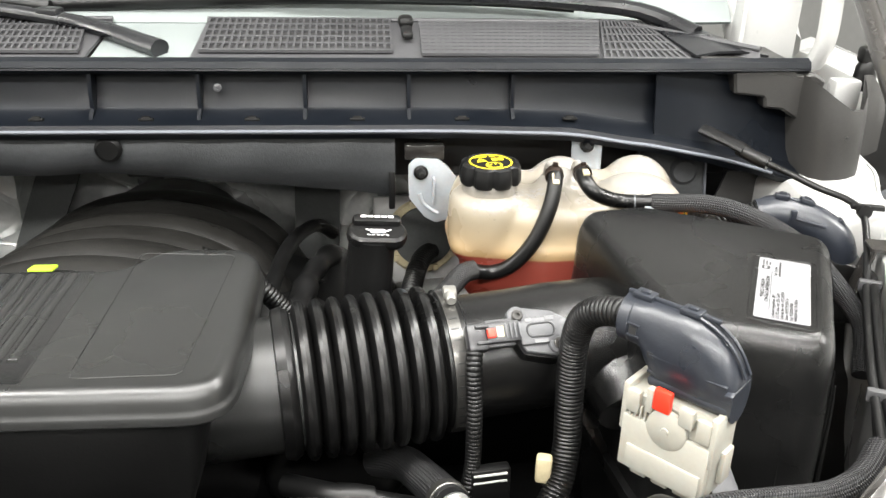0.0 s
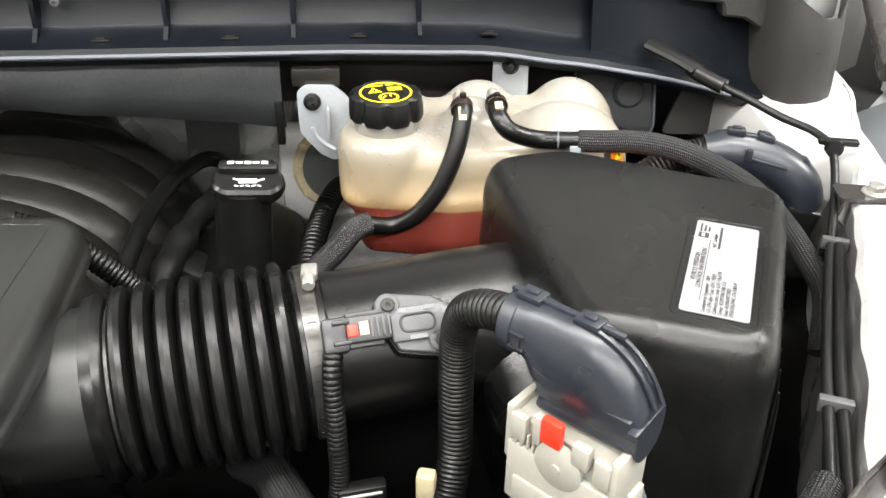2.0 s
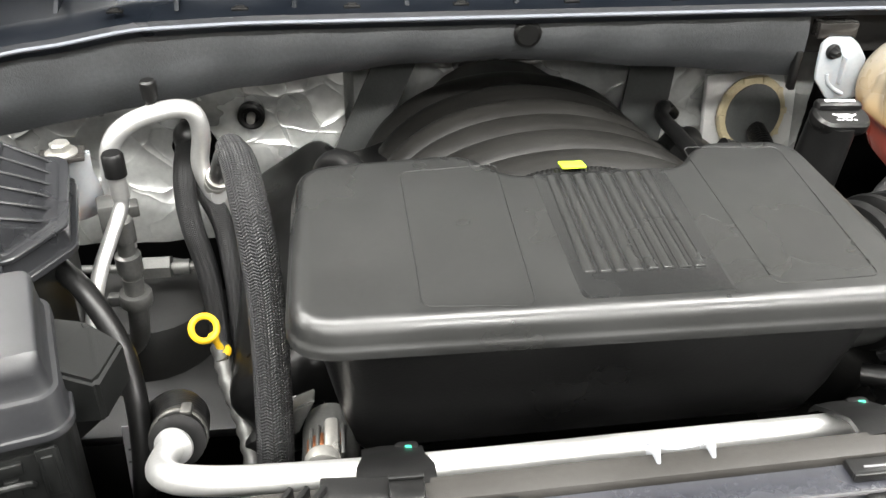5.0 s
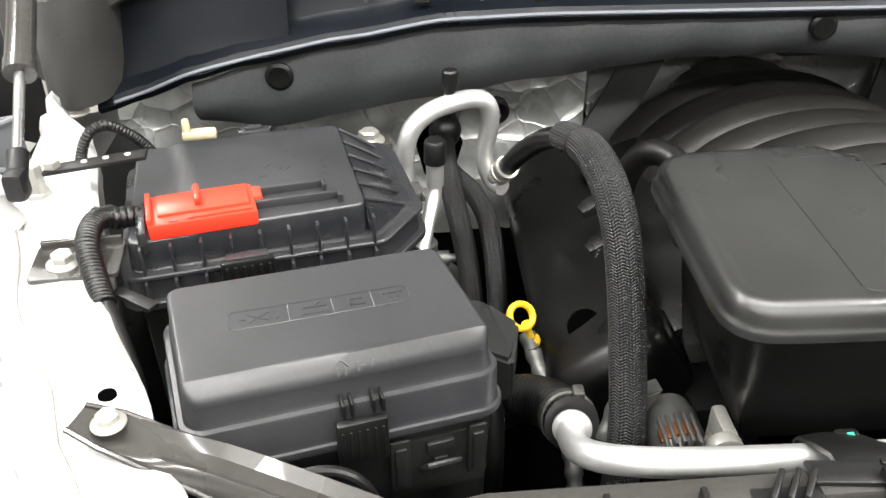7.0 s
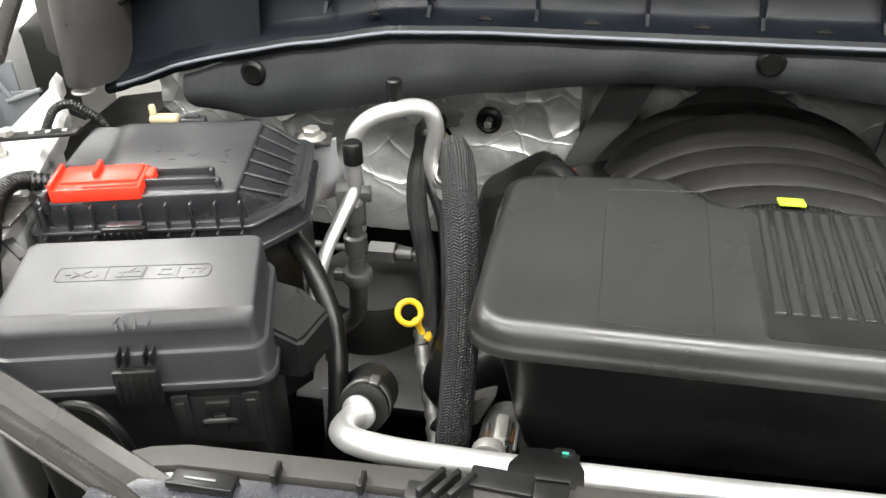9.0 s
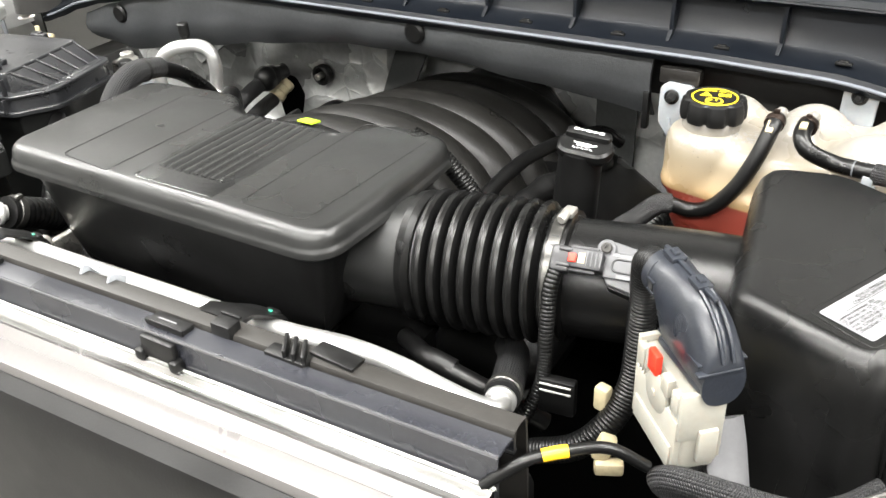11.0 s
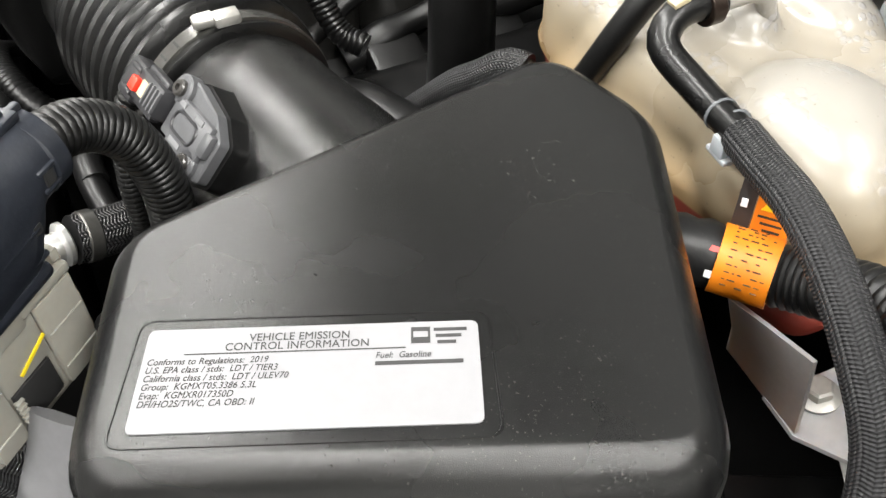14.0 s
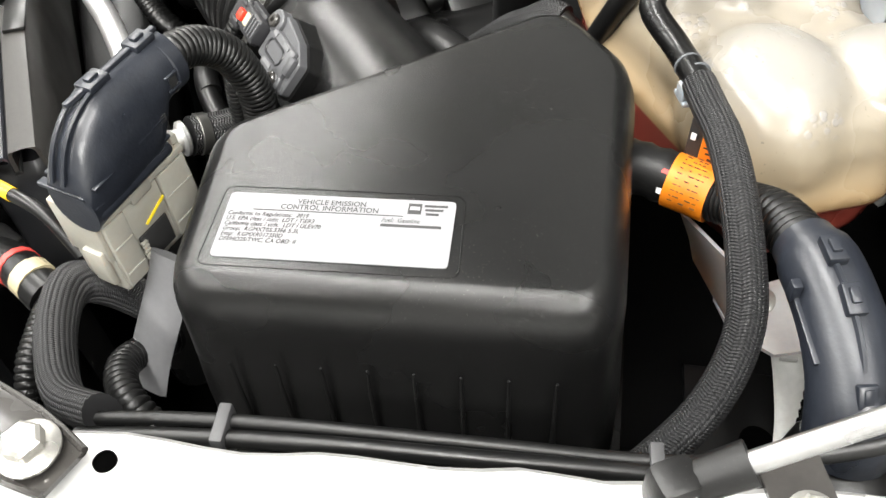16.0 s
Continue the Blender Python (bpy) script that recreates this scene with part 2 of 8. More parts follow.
def foil_material():
    m = mat("crumpled_foil", (0.66, 0.67, 0.655), 0.30, 0.55, var=0.15, scale=20)
    nt = m.node_tree
    b = nt.nodes["Principled BSDF"]
    tc = nt.nodes.new("ShaderNodeTexCoord")

    def node(kind, **values):
        n = nt.nodes.new(kind)
        for key, value in values.items():
            n.inputs[key].default_value = value
        return n

    def calc(op, a, c):
        n = nt.nodes.new("ShaderNodeMath")
        n.operation = op
        for i, v in enumerate((a, c)):
            if isinstance(v, (int, float)):
                n.inputs[i].default_value = v
            else:
                nt.links.new(v, n.inputs[i])
        return n.outputs[0]

    bend = node("ShaderNodeTexNoise", Scale=7.0, Detail=2.0)
    nt.links.new(tc.outputs["Object"], bend.inputs["Vector"])
    push = nt.nodes.new("ShaderNodeVectorMath")
    push.operation = "MULTIPLY_ADD"
    push.inputs[1].default_value = (0.10, 0.10, 0.10)
    nt.links.new(bend.outputs["Color"], push.inputs[0])
    nt.links.new(tc.outputs["Object"], push.inputs[2])
    waves = node("ShaderNodeTexNoise", Scale=10.0, Detail=1.0)
    nt.links.new(push.outputs[0], waves.inputs["Vector"])
    height = calc("MULTIPLY", waves.outputs["Fac"], 1.0)
    for scale, gain in ((5.5, 0.30), (13.0, 0.10)):
        cells = node("ShaderNodeTexVoronoi", Scale=scale)
        cells.feature = "DISTANCE_TO_EDGE"
        nt.links.new(push.outputs[0], cells.inputs["Vector"])
        ridge = calc("SUBTRACT", 1.0, calc("MINIMUM", calc("MULTIPLY", cells.outputs["Distance"], 4.0), 1.0))
        height = calc("ADD", height, calc("MULTIPLY", calc("POWER", ridge, 8.0), gain))
    bp = node("ShaderNodeBump", Strength=0.9, Distance=0.010)
    nt.links.new(height, bp.inputs["Height"])
    nt.links.new(bp.outputs[0], b.inputs["Normal"])
    return m


FOIL = foil_material()


def tank_material():
    """Milky plastic with coolant behind it: red up to the fill line, amber stain above with light shining through put
    into its colour, clear milky at the top.
    """
    m = mat("milky_tank_plastic", (0.8, 0.8, 0.8), 0.3, var=0.05, sub=0.25)
    nt = m.node_tree
    b = nt.nodes["Principled BSDF"]
    tc = nt.nodes.new("ShaderNodeTexCoord")
    sep = nt.nodes.new("ShaderNodeSeparateXYZ")
    nt.links.new(tc.outputs["Object"], sep.inputs[0])
    level = nt.nodes.new("ShaderNodeMapRange")
    level.inputs["From Min"].default_value, level.inputs["From Max"].default_value = 1.04, 1.24
    nt.links.new(sep.outputs[2], level.inputs["Value"])
    ramp = nt.nodes.new("ShaderNodeValToRGB")
    e = ramp.color_ramp.elements
    e[0].position, e[0].color = 0.0, (0.24, 0.032, 0.02, 1)
    e[1].position, e[1].color = 1.0, (0.238, 0.229, 0.212, 1)
    # Amber stops are lightened to stand in for light through the wall.
    for at, c in ((0.49, (0.20, 0.042, 0.029, 1)), (0.50, (0.31, 0.205, 0.10, 1)), (0.58, (0.305, 0.232, 0.142, 1)), (0.72, (0.268, 0.228, 0.166, 1)), (0.86, (0.240, 0.225, 0.200, 1))):
        k = ramp.color_ramp.elements.new(at)
        k.color = c
    nt.links.new(level.outputs[0], ramp.inputs[0])
    b.inputs["Subsurface Radius"].default_value = (0.02, 0.018, 0.015)
    # condensed drops inside the wall, and dust specks
    drops = nt.nodes.new("ShaderNodeTexVoronoi")
    drops.inputs["Scale"].default_value = 190
    patch = nt.nodes.new("ShaderNodeTexNoise")
    patch.inputs["Scale"].default_value = 24
    speck = nt.nodes.new("ShaderNodeTexNoise")
    speck.inputs["Scale"].default_value = 330
    for k in (drops, patch, speck):
        nt.links.new(tc.outputs["Object"], k.inputs["Vector"])

    def span(source, a, c, top=1.0):
        k = nt.nodes.new("ShaderNodeMapRange")
        k.inputs["From Min"].default_value, k.inputs["From Max"].default_value, k.inputs["To Max"].default_value = a, c, top
        nt.links.new(source, k.inputs["Value"])
        return k.outputs[0]

    def times(a, c):
        k = nt.nodes.new("ShaderNodeMath")
        k.operation = "MULTIPLY"
        nt.links.new(a, k.inputs[0])
        nt.links.new(c, k.inputs[1])
        return k.outputs[0]

    def over(base, amount, colour):
        k = nt.nodes.new("ShaderNodeMix")
        k.data_type = "RGBA"
        k.inputs[7].default_value = colour
        nt.links.new(amount, k.inputs[0])
        nt.links.new(base, k.inputs[6])
        return k.outputs[2]

    wet = times(times(span(drops.outputs["Distance"], 0.55, 0.35), span(patch.outputs["Fac"], 0.53, 0.60)), span(level.outputs[0], 0.74, 0.8, 0.5))
    relief = nt.nodes.new("ShaderNodeBump")
    relief.inputs["Strength"].default_value, relief.inputs["Distance"].default_value = 0.5, 0.0014
    nt.links.new(wet, relief.inputs["Height"])
    nt.links.new(relief.outputs[0], b.inputs["Normal"])
    base = over(ramp.outputs[0], wet, (0.25, 0.25, 0.26, 1))
    base = over(base, span(speck.outputs["Fac"], 0.70, 0.76, 0.6), (0.10, 0.08, 0.06, 1))
    nt.links.new(base, b.inputs["Base Color"])
    return m


TANK = tank_material()


# ---- shapes ----
WORLD = {}


def thing(name, x, y, z, label="", category="", group="", kind=""):
    ob = new(name)
    ob.empty_display_size = 0.02
    ob.location = (x, y, z)
    WORLD[ob] = Matrix.Translation((x, y, z))
    return tagged(ob, label, category, group, kind)


def part(name, bm, material, parent=None, label="", flat=35, category="", kind="", group=""):
    """Links a bmesh, built in world metres, as one mesh object under a thing or a part."""
    me = bpy.data.meshes.new(name)
    bmesh.ops.recalc_face_normals(bm, faces=bm.faces)
    bm.to_mesh(me)
    bm.free()
    me.materials.append(material)
    me.shade_smooth()
    me.set_sharp_from_angle(angle=radians(flat))
    ob = new(name, me)
    if parent is not None:
        ob.parent = parent
        ob.matrix_parent_inverse = WORLD.get(parent, Matrix()).inverted()
    return tagged(ob, label, category, group, kind)


def moved(bm, m):
    bmesh.ops.transform(bm, matrix=m, verts=bm.verts)
    return bm


def joined(*bms):
    """Several bmeshes as one."""
    out = bms[0]
    for other in bms[1:]:
        me = bpy.data.meshes.new("tmp")
        other.to_mesh(me)
        other.free()
        out.from_mesh(me)
        bpy.data.meshes.remove(me)
    return out


def block(x, y, z, sx, sy, sz, rz=0, bevel=0.003, rx=0, ry=0, seg=2):
    bm = bmesh.new()
    bmesh.ops.create_cube(bm, size=1)
    bmesh.ops.scale(bm, vec=(sx, sy, sz), verts=bm.verts)
    if bevel:
        bmesh.ops.bevel(bm, geom=bm.edges[:], offset=min(bevel, 0.45 * min(sx, sy, sz)), segments=seg, affect="EDGES", profile=0.5)
    return moved(bm, pose(x, y, z, rx, ry, rz))


def lathe(profile, n=32, m=None):
    """Rows of (radius, height) spun round z, then moved by m."""
    bm = bmesh.new()
    rings = []
    for r, h in profile:
        rings.append([bm.verts.new((r * math.cos(2 * math.pi * k / n), r * math.sin(2 * math.pi * k / n), h)) for k in range(n)])
    for a, b in zip(rings, rings[1:]):
        for k in range(n):
            bm.faces.new((a[k], a[(k + 1) % n], b[(k + 1) % n], b[k]))
    bm.faces.new(rings[0][::-1])
    bm.faces.new(rings[-1])
    return moved(bm, m) if m else bm


def along(a, b):
    """The pose that lays z from a towards b, with its foot at a."""
    return Matrix.Translation(a) @ (Vector(b) - Vector(a)).to_track_quat("Z", "Y").to_matrix().to_4x4()


def smooth_line(points, step=0.008):
    """A Catmull-Rom line through the points, in even steps."""
    p = [Vector(q) for q in points]
    p = [2 * p[0] - p[1]] + p + [2 * p[-1] - p[-2]]
    line = []
    for a, b, c, d in zip(p, p[1:], p[2:], p[3:]):
        n = max(2, int((c - b).length / (step * 0.25)))
        for k in range(n):
            t = k / n
            line.append(0.5 * (2 * b + (c - a) * t + (2 * a - 5 * b + 4 * c - d) * t * t + (3 * b - a - 3 * c + d) * t ** 3))
    line.append(p[-2])
    out, run = [line[0]], 0.0
    for a, b in zip(line, line[1:]):
        run += (b - a).length
        if run >= step:
            out.append(b)
            run = 0.0
    if (out[-1] - line[-1]).length > 1e-5:
        out.append(line[-1])
    return out


def tube(points, r, n=14, step=0.008, ridge=0.0, pitch=0.005, ends=(1.0, 1.0), squash=1.0, fn=None):
    """A tube along a smooth line. ridge and pitch make it convoluted; fn(s) scales the radius along 0..1; squash flattens it."""
    if ridge:
        step = pitch / 4
    line = smooth_line(points, step)
    bm = bmesh.new()
    uv = bm.loops.layers.uv.new("uv")
    tang = [(line[min(i + 1, len(line) - 1)] - line[max(i - 1, 0)]).normalized() for i in range(len(line))]
    side = tang[0].orthogonal().normalized()
    if abs(tang[0].z) < 0.9:
        side = tang[0].cross(Vector((0, 0, 1))).normalized()
    rings, runs, run = [], [], 0.0
    for i, (p, t) in enumerate(zip(line, tang)):
        side = (side - t * side.dot(t)).normalized()
        up = t.cross(side)
        run += (p - line[i - 1]).length if i else 0
        s = i / (len(line) - 1)
        rad = r * (fn(s) if fn else ends[0] + (ends[1] - ends[0]) * s)
        if ridge:
            rad += ridge * (0.5 + 0.5 * math.cos(2 * math.pi * i / 4)) if i % 4 in (0, 2) else ridge * 0.75
        rings.append([bm.verts.new(p + (side * math.cos(2 * math.pi * k / n) + up * squash * math.sin(2 * math.pi * k / n)) * rad) for k in range(n)])
        runs.append(run)
    for i, (a, b) in enumerate(zip(rings, rings[1:])):
        for k in range(n):
            f = bm.faces.new((a[k], a[(k + 1) % n], b[(k + 1) % n], b[k]))
            for loop, q in zip(f.loops, ((k / n, runs[i]), ((k + 1) / n, runs[i]), ((k + 1) / n, runs[i + 1]), (k / n, runs[i + 1]))):
                loop[uv].uv = q
    bm.faces.new(rings[0][::-1])
    bm.faces.new(rings[-1])
    return bm


def rounded(corners, radius=0.02, n=5):
    """A closed outline with its corners rounded; a corner may bring its own radius as a third number."""
    out = []
    for i, c in enumerate(corners):
        a, b, d = Vector(corners[i - 1][:2]), Vector(c[:2]), Vector(corners[(i + 1) % len(corners)][:2])
        r = c[2] if len(c) > 2 else radius
        u, v = (a - b).normalized(), (d - b).normalized()
        ang = u.angle(v)
        cut = min(r / math.tan(ang / 2), 0.49 * (a - b).length, 0.49 * (d - b).length)
        p, q = b + u * cut, b + v * cut
        for k in range(n + 1):
            t = k / n
            out.append((p * (1 - t) + b * t) * (1 - t) + (b * (1 - t) + q * t) * t)
    return out


def inset(loop, d):
    """The outline moved inwards by d."""
    if not d:
        return list(loop)
    area = sum(a.x * b.y - b.x * a.y for a, b in zip(loop, loop[1:] + loop[:1]))
    sign = 1 if area > 0 else -1
    out = []
    for i, p in enumerate(loop):
        t = loop[(i + 1) % len(loop)] - loop[i - 1]
        t.normalize()
        out.append(p + Vector((-t.y, t.x)) * d * sign)
    return out


def stack(loop, profile, fn=None):
    """A solid from an outline: rows of (inset, z) from the bottom up. fn(x, y, z) may bend it."""
    bm = bmesh.new()
    rings = []
    for d, z in profile:
        rings.append([bm.verts.new(fn(p.x, p.y, z) if fn else (p.x, p.y, z)) for p in inset(loop, d)])
    n = len(loop)
    for a, b in zip(rings, rings[1:]):
        for k in range(n):
            bm.faces.new((a[k], a[(k + 1) % n], b[(k + 1) % n], b[k]))
    bm.faces.new(rings[0][::-1])
    bm.faces.new(rings[-1])
    return bm


def moulded(corners, radius, fillet, top, skirt, drop=None, n=26):
    """A moulded lid on four corners (front left, front right, rear right, rear left): a smooth grid on top, rows of (outset, z) down its sides."""
    a, b, c, d = [Vector(p) for p in corners]
    wide, deep = ((b - a).length + (c - d).length) / 2, ((d - a).length + (c - b).length) / 2

    def stations(length):
        near = [fillet * k / 5 for k in range(5)] + [blend(fillet, radius, k / 3) for k in range(4)]
        mid = [blend(radius, length - radius, k / n) for k in range(1, n)]
        return near + mid + [length - v for v in near[::-1]]

    us, vs = stations(wide), stations(deep)
    bm = bmesh.new()
    grid = []
    for v in vs:
        row = []
        for u in us:
            eu, ev = min(u, wide - u), min(v, deep - v)
            pu, pv = max(0.0, radius - eu), max(0.0, radius - ev)
            edge, uu, vv = min(eu, ev), u, v
            if pu > 0 and pv > 0:
                f = max(pu, pv) / math.hypot(pu, pv)
                uu = radius - pu * f if u < wide / 2 else wide - radius + pu * f
                vv = radius - pv * f if v < deep / 2 else deep - radius + pv * f
                edge = radius - max(pu, pv)
            p = (a.lerp(b, uu / wide)).lerp(d.lerp(c, uu / wide), vv / deep)
            k = max(0.0, fillet - edge)
            z = top - (fillet - math.sqrt(max(0.0, fillet * fillet - k * k))) - (drop(p.x, p.y) if drop else 0.0)
            row.append(bm.verts.new((p.x, p.y, z)))
        grid.append(row)
    for r, s in zip(grid, grid[1:]):
        for k in range(len(r) - 1):
            bm.faces.new((r[k], r[k + 1], s[k + 1], s[k]))
    ring = grid[0][:-1] + [r[-1] for r in grid[:-1]] + grid[-1][:0:-1] + [r[0] for r in grid[:0:-1]]
    plan = [Vector(v.co[:2]) for v in ring]
    last = ring
    for out, z in skirt:
        low = [bm.verts.new((p.x, p.y, z)) for p in inset(plan, -out)]
        for k in range(len(ring)):
            bm.faces.new((last[k], low[k], low[(k + 1) % len(ring)], last[(k + 1) % len(ring)]))
        last = low
    bm.faces.new(last)
    bmesh.ops.recalc_face_normals(bm, faces=bm.faces)
    return bm


def hull(points, bevel=0.002):
    """The solid spanned by some corner points, its edges softened."""
    bm = bmesh.new()
    for p in points:
        bm.verts.new(p)
    bmesh.ops.convex_hull(bm, input=bm.verts)
    bmesh.ops.dissolve_limit(bm, angle_limit=0.02, verts=bm.verts, edges=bm.edges)
    if bevel:
        bmesh.ops.bevel(bm, geom=list(bm.edges), offset=bevel, segments=2, affect="EDGES")
    return bm


def sheet(rows, thick=0.003, down=(0, 0, -1)):
    """A bent sheet from a grid of places, given thickness."""
    bm = bmesh.new()
    d = Vector(down).normalized() * thick
    top = [[bm.verts.new(p) for p in row] for row in rows]
    low = [[bm.verts.new(Vector(p) + d) for p in row] for row in rows]
    for g in (top, low):
        for a, b in zip(g, g[1:]):
            for k in range(len(a) - 1):
                bm.faces.new((a[k], a[k + 1], b[k + 1], b[k]))
    edge = [(i, 0) for i in range(len(rows))] + [(len(rows) - 1, k) for k in range(1, len(rows[0]))]
    edge += [(i, len(rows[0]) - 1) for i in range(len(rows) - 2, -1, -1)] + [(0, k) for k in range(len(rows[0]) - 2, -1, -1)]
    for (i, j), (k, l) in zip(edge, edge[1:]):
        if (i, j) != (k, l):
            bm.faces.new((top[i][j], top[k][l], low[k][l], low[i][j]))
    return bm


def bolt(name, x, y, z, r=0.008, parent=None, material=None, label="zinc-plated hexagon flange bolt", tilt=None):
    m = tilt or Matrix.Translation((x, y, z))
    bm = joined(lathe([(r * 1.5, 0), (r * 1.5, r * 0.15), (r * 1.1, r * 0.4)], 24, m),
                lathe([(r * 1.0, r * 0.3), (r * 1.0, r * 1.0), (r * 0.8, r * 1.15)], 6, m))
    if parent is None:
        return part(name, bm, material or STEEL, None, label, category="bolt")
    return part(name, bm, material or STEEL, parent)


def blend(a, b, t):
    return a + (b - a) * t


def dense(loop, step=0.006):
    """A closed outline with its long sides cut into short ones."""
    out = []
    for a, b in zip(loop, list(loop[1:]) + [loop[0]]):
        n = max(1, int((b - a).length / step))
        out += [a.lerp(b, k / n) for k in range(n)]
    return out


def curve_at(table, x):
    """The value at x of a table of (x, value), smoothly joined."""
    if x <= table[0][0]:
        return table[0][1]
    for (a, va), (b, vb) in zip(table, table[1:]):
        if x <= b:
            t = (x - a) / (b - a)
            return blend(va, vb, t * t * (3 - 2 * t) * 0.5 + t * 0.5)
    return table[-1][1]


# ---- the shop ----
def shop():
    part("floor", block(0, 0, -0.05, 12, 12, 0.1, bevel=0), CONCRETE, None, "sealed grey concrete workshop floor", category="floor", kind="structure")
    part("ceiling", block(0, 0, 3.72, 12, 12, 0.1, bevel=0), WALLPAINT, None, "plain white workshop ceiling", category="ceiling", kind="structure")
    # Unseen walls: east and west are white reflectors, north and south stay dim.
    for nm, x, y, sx, sy in (("wall_north", 0, 6.05, 12.2, 0.1), ("wall_south", 0, -6.05, 12.2, 0.1), ("wall_east", 6.05, 0, 0.1, 12), ("wall_west", -6.05, 0, 0.1, 12)):
        part(nm, block(x, y, 1.85, sx, sy, 3.7, bevel=0), WALLPAINT if nm in ("wall_west", "wall_east") else DIMWALL, None, "unseen workshop wall, white to brighten reflections" if nm in ("wall_west", "wall_east") else "unseen workshop wall, grey to hold bounce light down", category="wall", kind="structure")
    for lx, ly, watts in LAMPS:
        t = thing("added_ceiling_light", lx, ly, 3.6, "unseen strip light added under the ceiling", "ceiling light", "ceiling lights")
        part("housing", block(lx, ly, 3.62, 1.26, 0.36, 0.1, bevel=0.01), WALLPAINT, t)


shop()


# ---- body of the truck ----
LIPZ = [(-0.86, 1.130), (-0.785, 1.160), (-0.745, 1.173), (-0.69, 1.193), (-0.63, 1.209), (-0.53, 1.228), (-0.41, 1.247), (-0.30, 1.2505), (0.0, 1.2505), (0.40, 1.2505), (0.55, 1.247), (0.662, 1.231), (0.725, 1.219), (0.78, 1.206), (0.845, 1.188), (0.90, 1.165)]


def lip_y(x):
    return 0.990 + 0.0 * x


def lip_z(x):
    """How far the lip has sunk below its middle height."""
    return curve_at(LIPZ, x) - 1.2505


def back_y(x):
    """The face behind the ledge."""
    return 1.026 + 0.03 * max(0, abs(x - 0.04) - 0.6)


def cowl():
    c = thing("cowl", 0, 1.03, 1.25, "blue-black plastic cowl trough with ribs under the windscreen", "cowl panel", kind="structure")
    xs = [-0.80 + k * 0.02 for k in range(84)]

    def run(profile, x0=-0.80, x1=0.86):
        return [[Vector(f(x)) for f in profile] for x in xs if x0 - 1e-6 <= x <= x1 + 1e-6]

    ledge = [lambda x: (x, lip_y(x) + 0.006, 1.240 + lip_z(x)), lambda x: (x, lip_y(x), 1.247 + lip_z(x)), lambda x: (x, lip_y(x) + 0.004, 1.254 + lip_z(x)),
             lambda x: (x, lip_y(x) + 0.012, 1.256 + lip_z(x)), lambda x: (x, back_y(x) - 0.004, 1.263 + lip_z(x)), lambda x: (x, back_y(x), 1.267 + lip_z(x))]
    part("ledge", sheet(run(ledge), 0.003), COWL, c)
    face = [lambda x: (x, back_y(x), 1.265 + lip_z(x)), lambda x: (x, back_y(x) + 0.012, 1.285 + 0.6 * lip_z(x)), lambda x: (x, back_y(x) + 0.016, 1.318)]
    part("face", sheet(run(face), 0.003, (0, 1, 0)), COWL, c)
    # bead of grey rubber along the lip
    part("edge_seal", tube([(x, lip_y(x) - 0.0005, 1.2475 + lip_z(x)) for x in [-0.78 + 0.04 * k for k in range(41)]], 0.0022, 8, 0.02), EDGE, c, "grey rubber edge seal")
    # upper lip
    top = [lambda x: (x, back_y(x) - 0.008, 1.312), lambda x: (x, back_y(x) - 0.014, 1.317), lambda x: (x, back_y(x) - 0.011, 1.324),
           lambda x: (x, back_y(x) - 0.001, 1.327), lambda x: (x, back_y(x) + 0.01, 1.322), lambda x: (x, back_y(x) + 0.02, 1.318)]
    part("upper_lip", sheet(run(top), 0.003), COWL, c)
    for x in (-0.50, -0.376, -0.252, -0.13, -0.008, 0.116, 0.240, 0.364, 0.490):
        bm = bmesh.new()
        y0, y1 = lip_y(x) + 0.014, back_y(x) + 0.006
        prof = [(y0, 1.258), (y1, 1.262), (y1 + 0.008, 1.318), (y1 - 0.010, 1.314), (y1 - 0.016, 1.285), (y0 + 0.012, 1.268)]
        a = [bm.verts.new((x - 0.0022, y, z)) for y, z in prof]
        b = [bm.verts.new((x + 0.0022, y, z)) for y, z in prof]
        bm.faces.new(a), bm.faces.new(b[::-1])
        for k in range(len(prof)):
            bm.faces.new((a[k], a[(k + 1) % 6], b[(k + 1) % 6], b[k]))
        part("rib", bm, COWL, c)
    for x in (-0.44, -0.31, -0.19, -0.07, 0.055, 0.178, 0.302, 0.428, 0.56):
        y = lip_y(x) + 0.016
        part("clip", joined(block(x, y, 1.258, 0.018, 0.006, 0.004, bevel=0.0015), block(x, y, 1.260, 0.01, 0.004, 0.004, bevel=0.001)), MATTE, c)
    part("screw", lathe([(0.0048, 0), (0.0048, 0.003), (0.0034, 0.0042), (0.0018, 0.0042), (0.0018, 0.002)], 16, pose(0.138, 1.022, 1.292, 90)), SENSOR, c)
    # raised covers at both ends
    for s, x0, x1 in ((1, 0.668, 0.865), (-1, -0.585, -0.79)):
        rows = []
        for k in range(9):
            x = blend(x0, x1, k / 8)
            lz = lip_z(x)
            rows.append([Vector((x, 1.006 + 0.001 * k, 1.254 + lz)), Vector((x, 1.010 + 0.003 * k, 1.268 + lz * 0.9)), Vector((x, 1.026 + 0.004 * k, 1.318 - 0.0045 * k)), Vector((x, 1.05 + 0.005 * k, 1.326 - 0.004 * k))])
        part("end_cover", sheet(rows, 0.004, (0, 1, -0.3)), COWL, c, "smooth blue-black end cover of the cowl")
    # top panel with its air grilles
    def rear(x):
        return 1.192 - 1.1 * max(0.0, abs(x - 0.04) - 0.62)

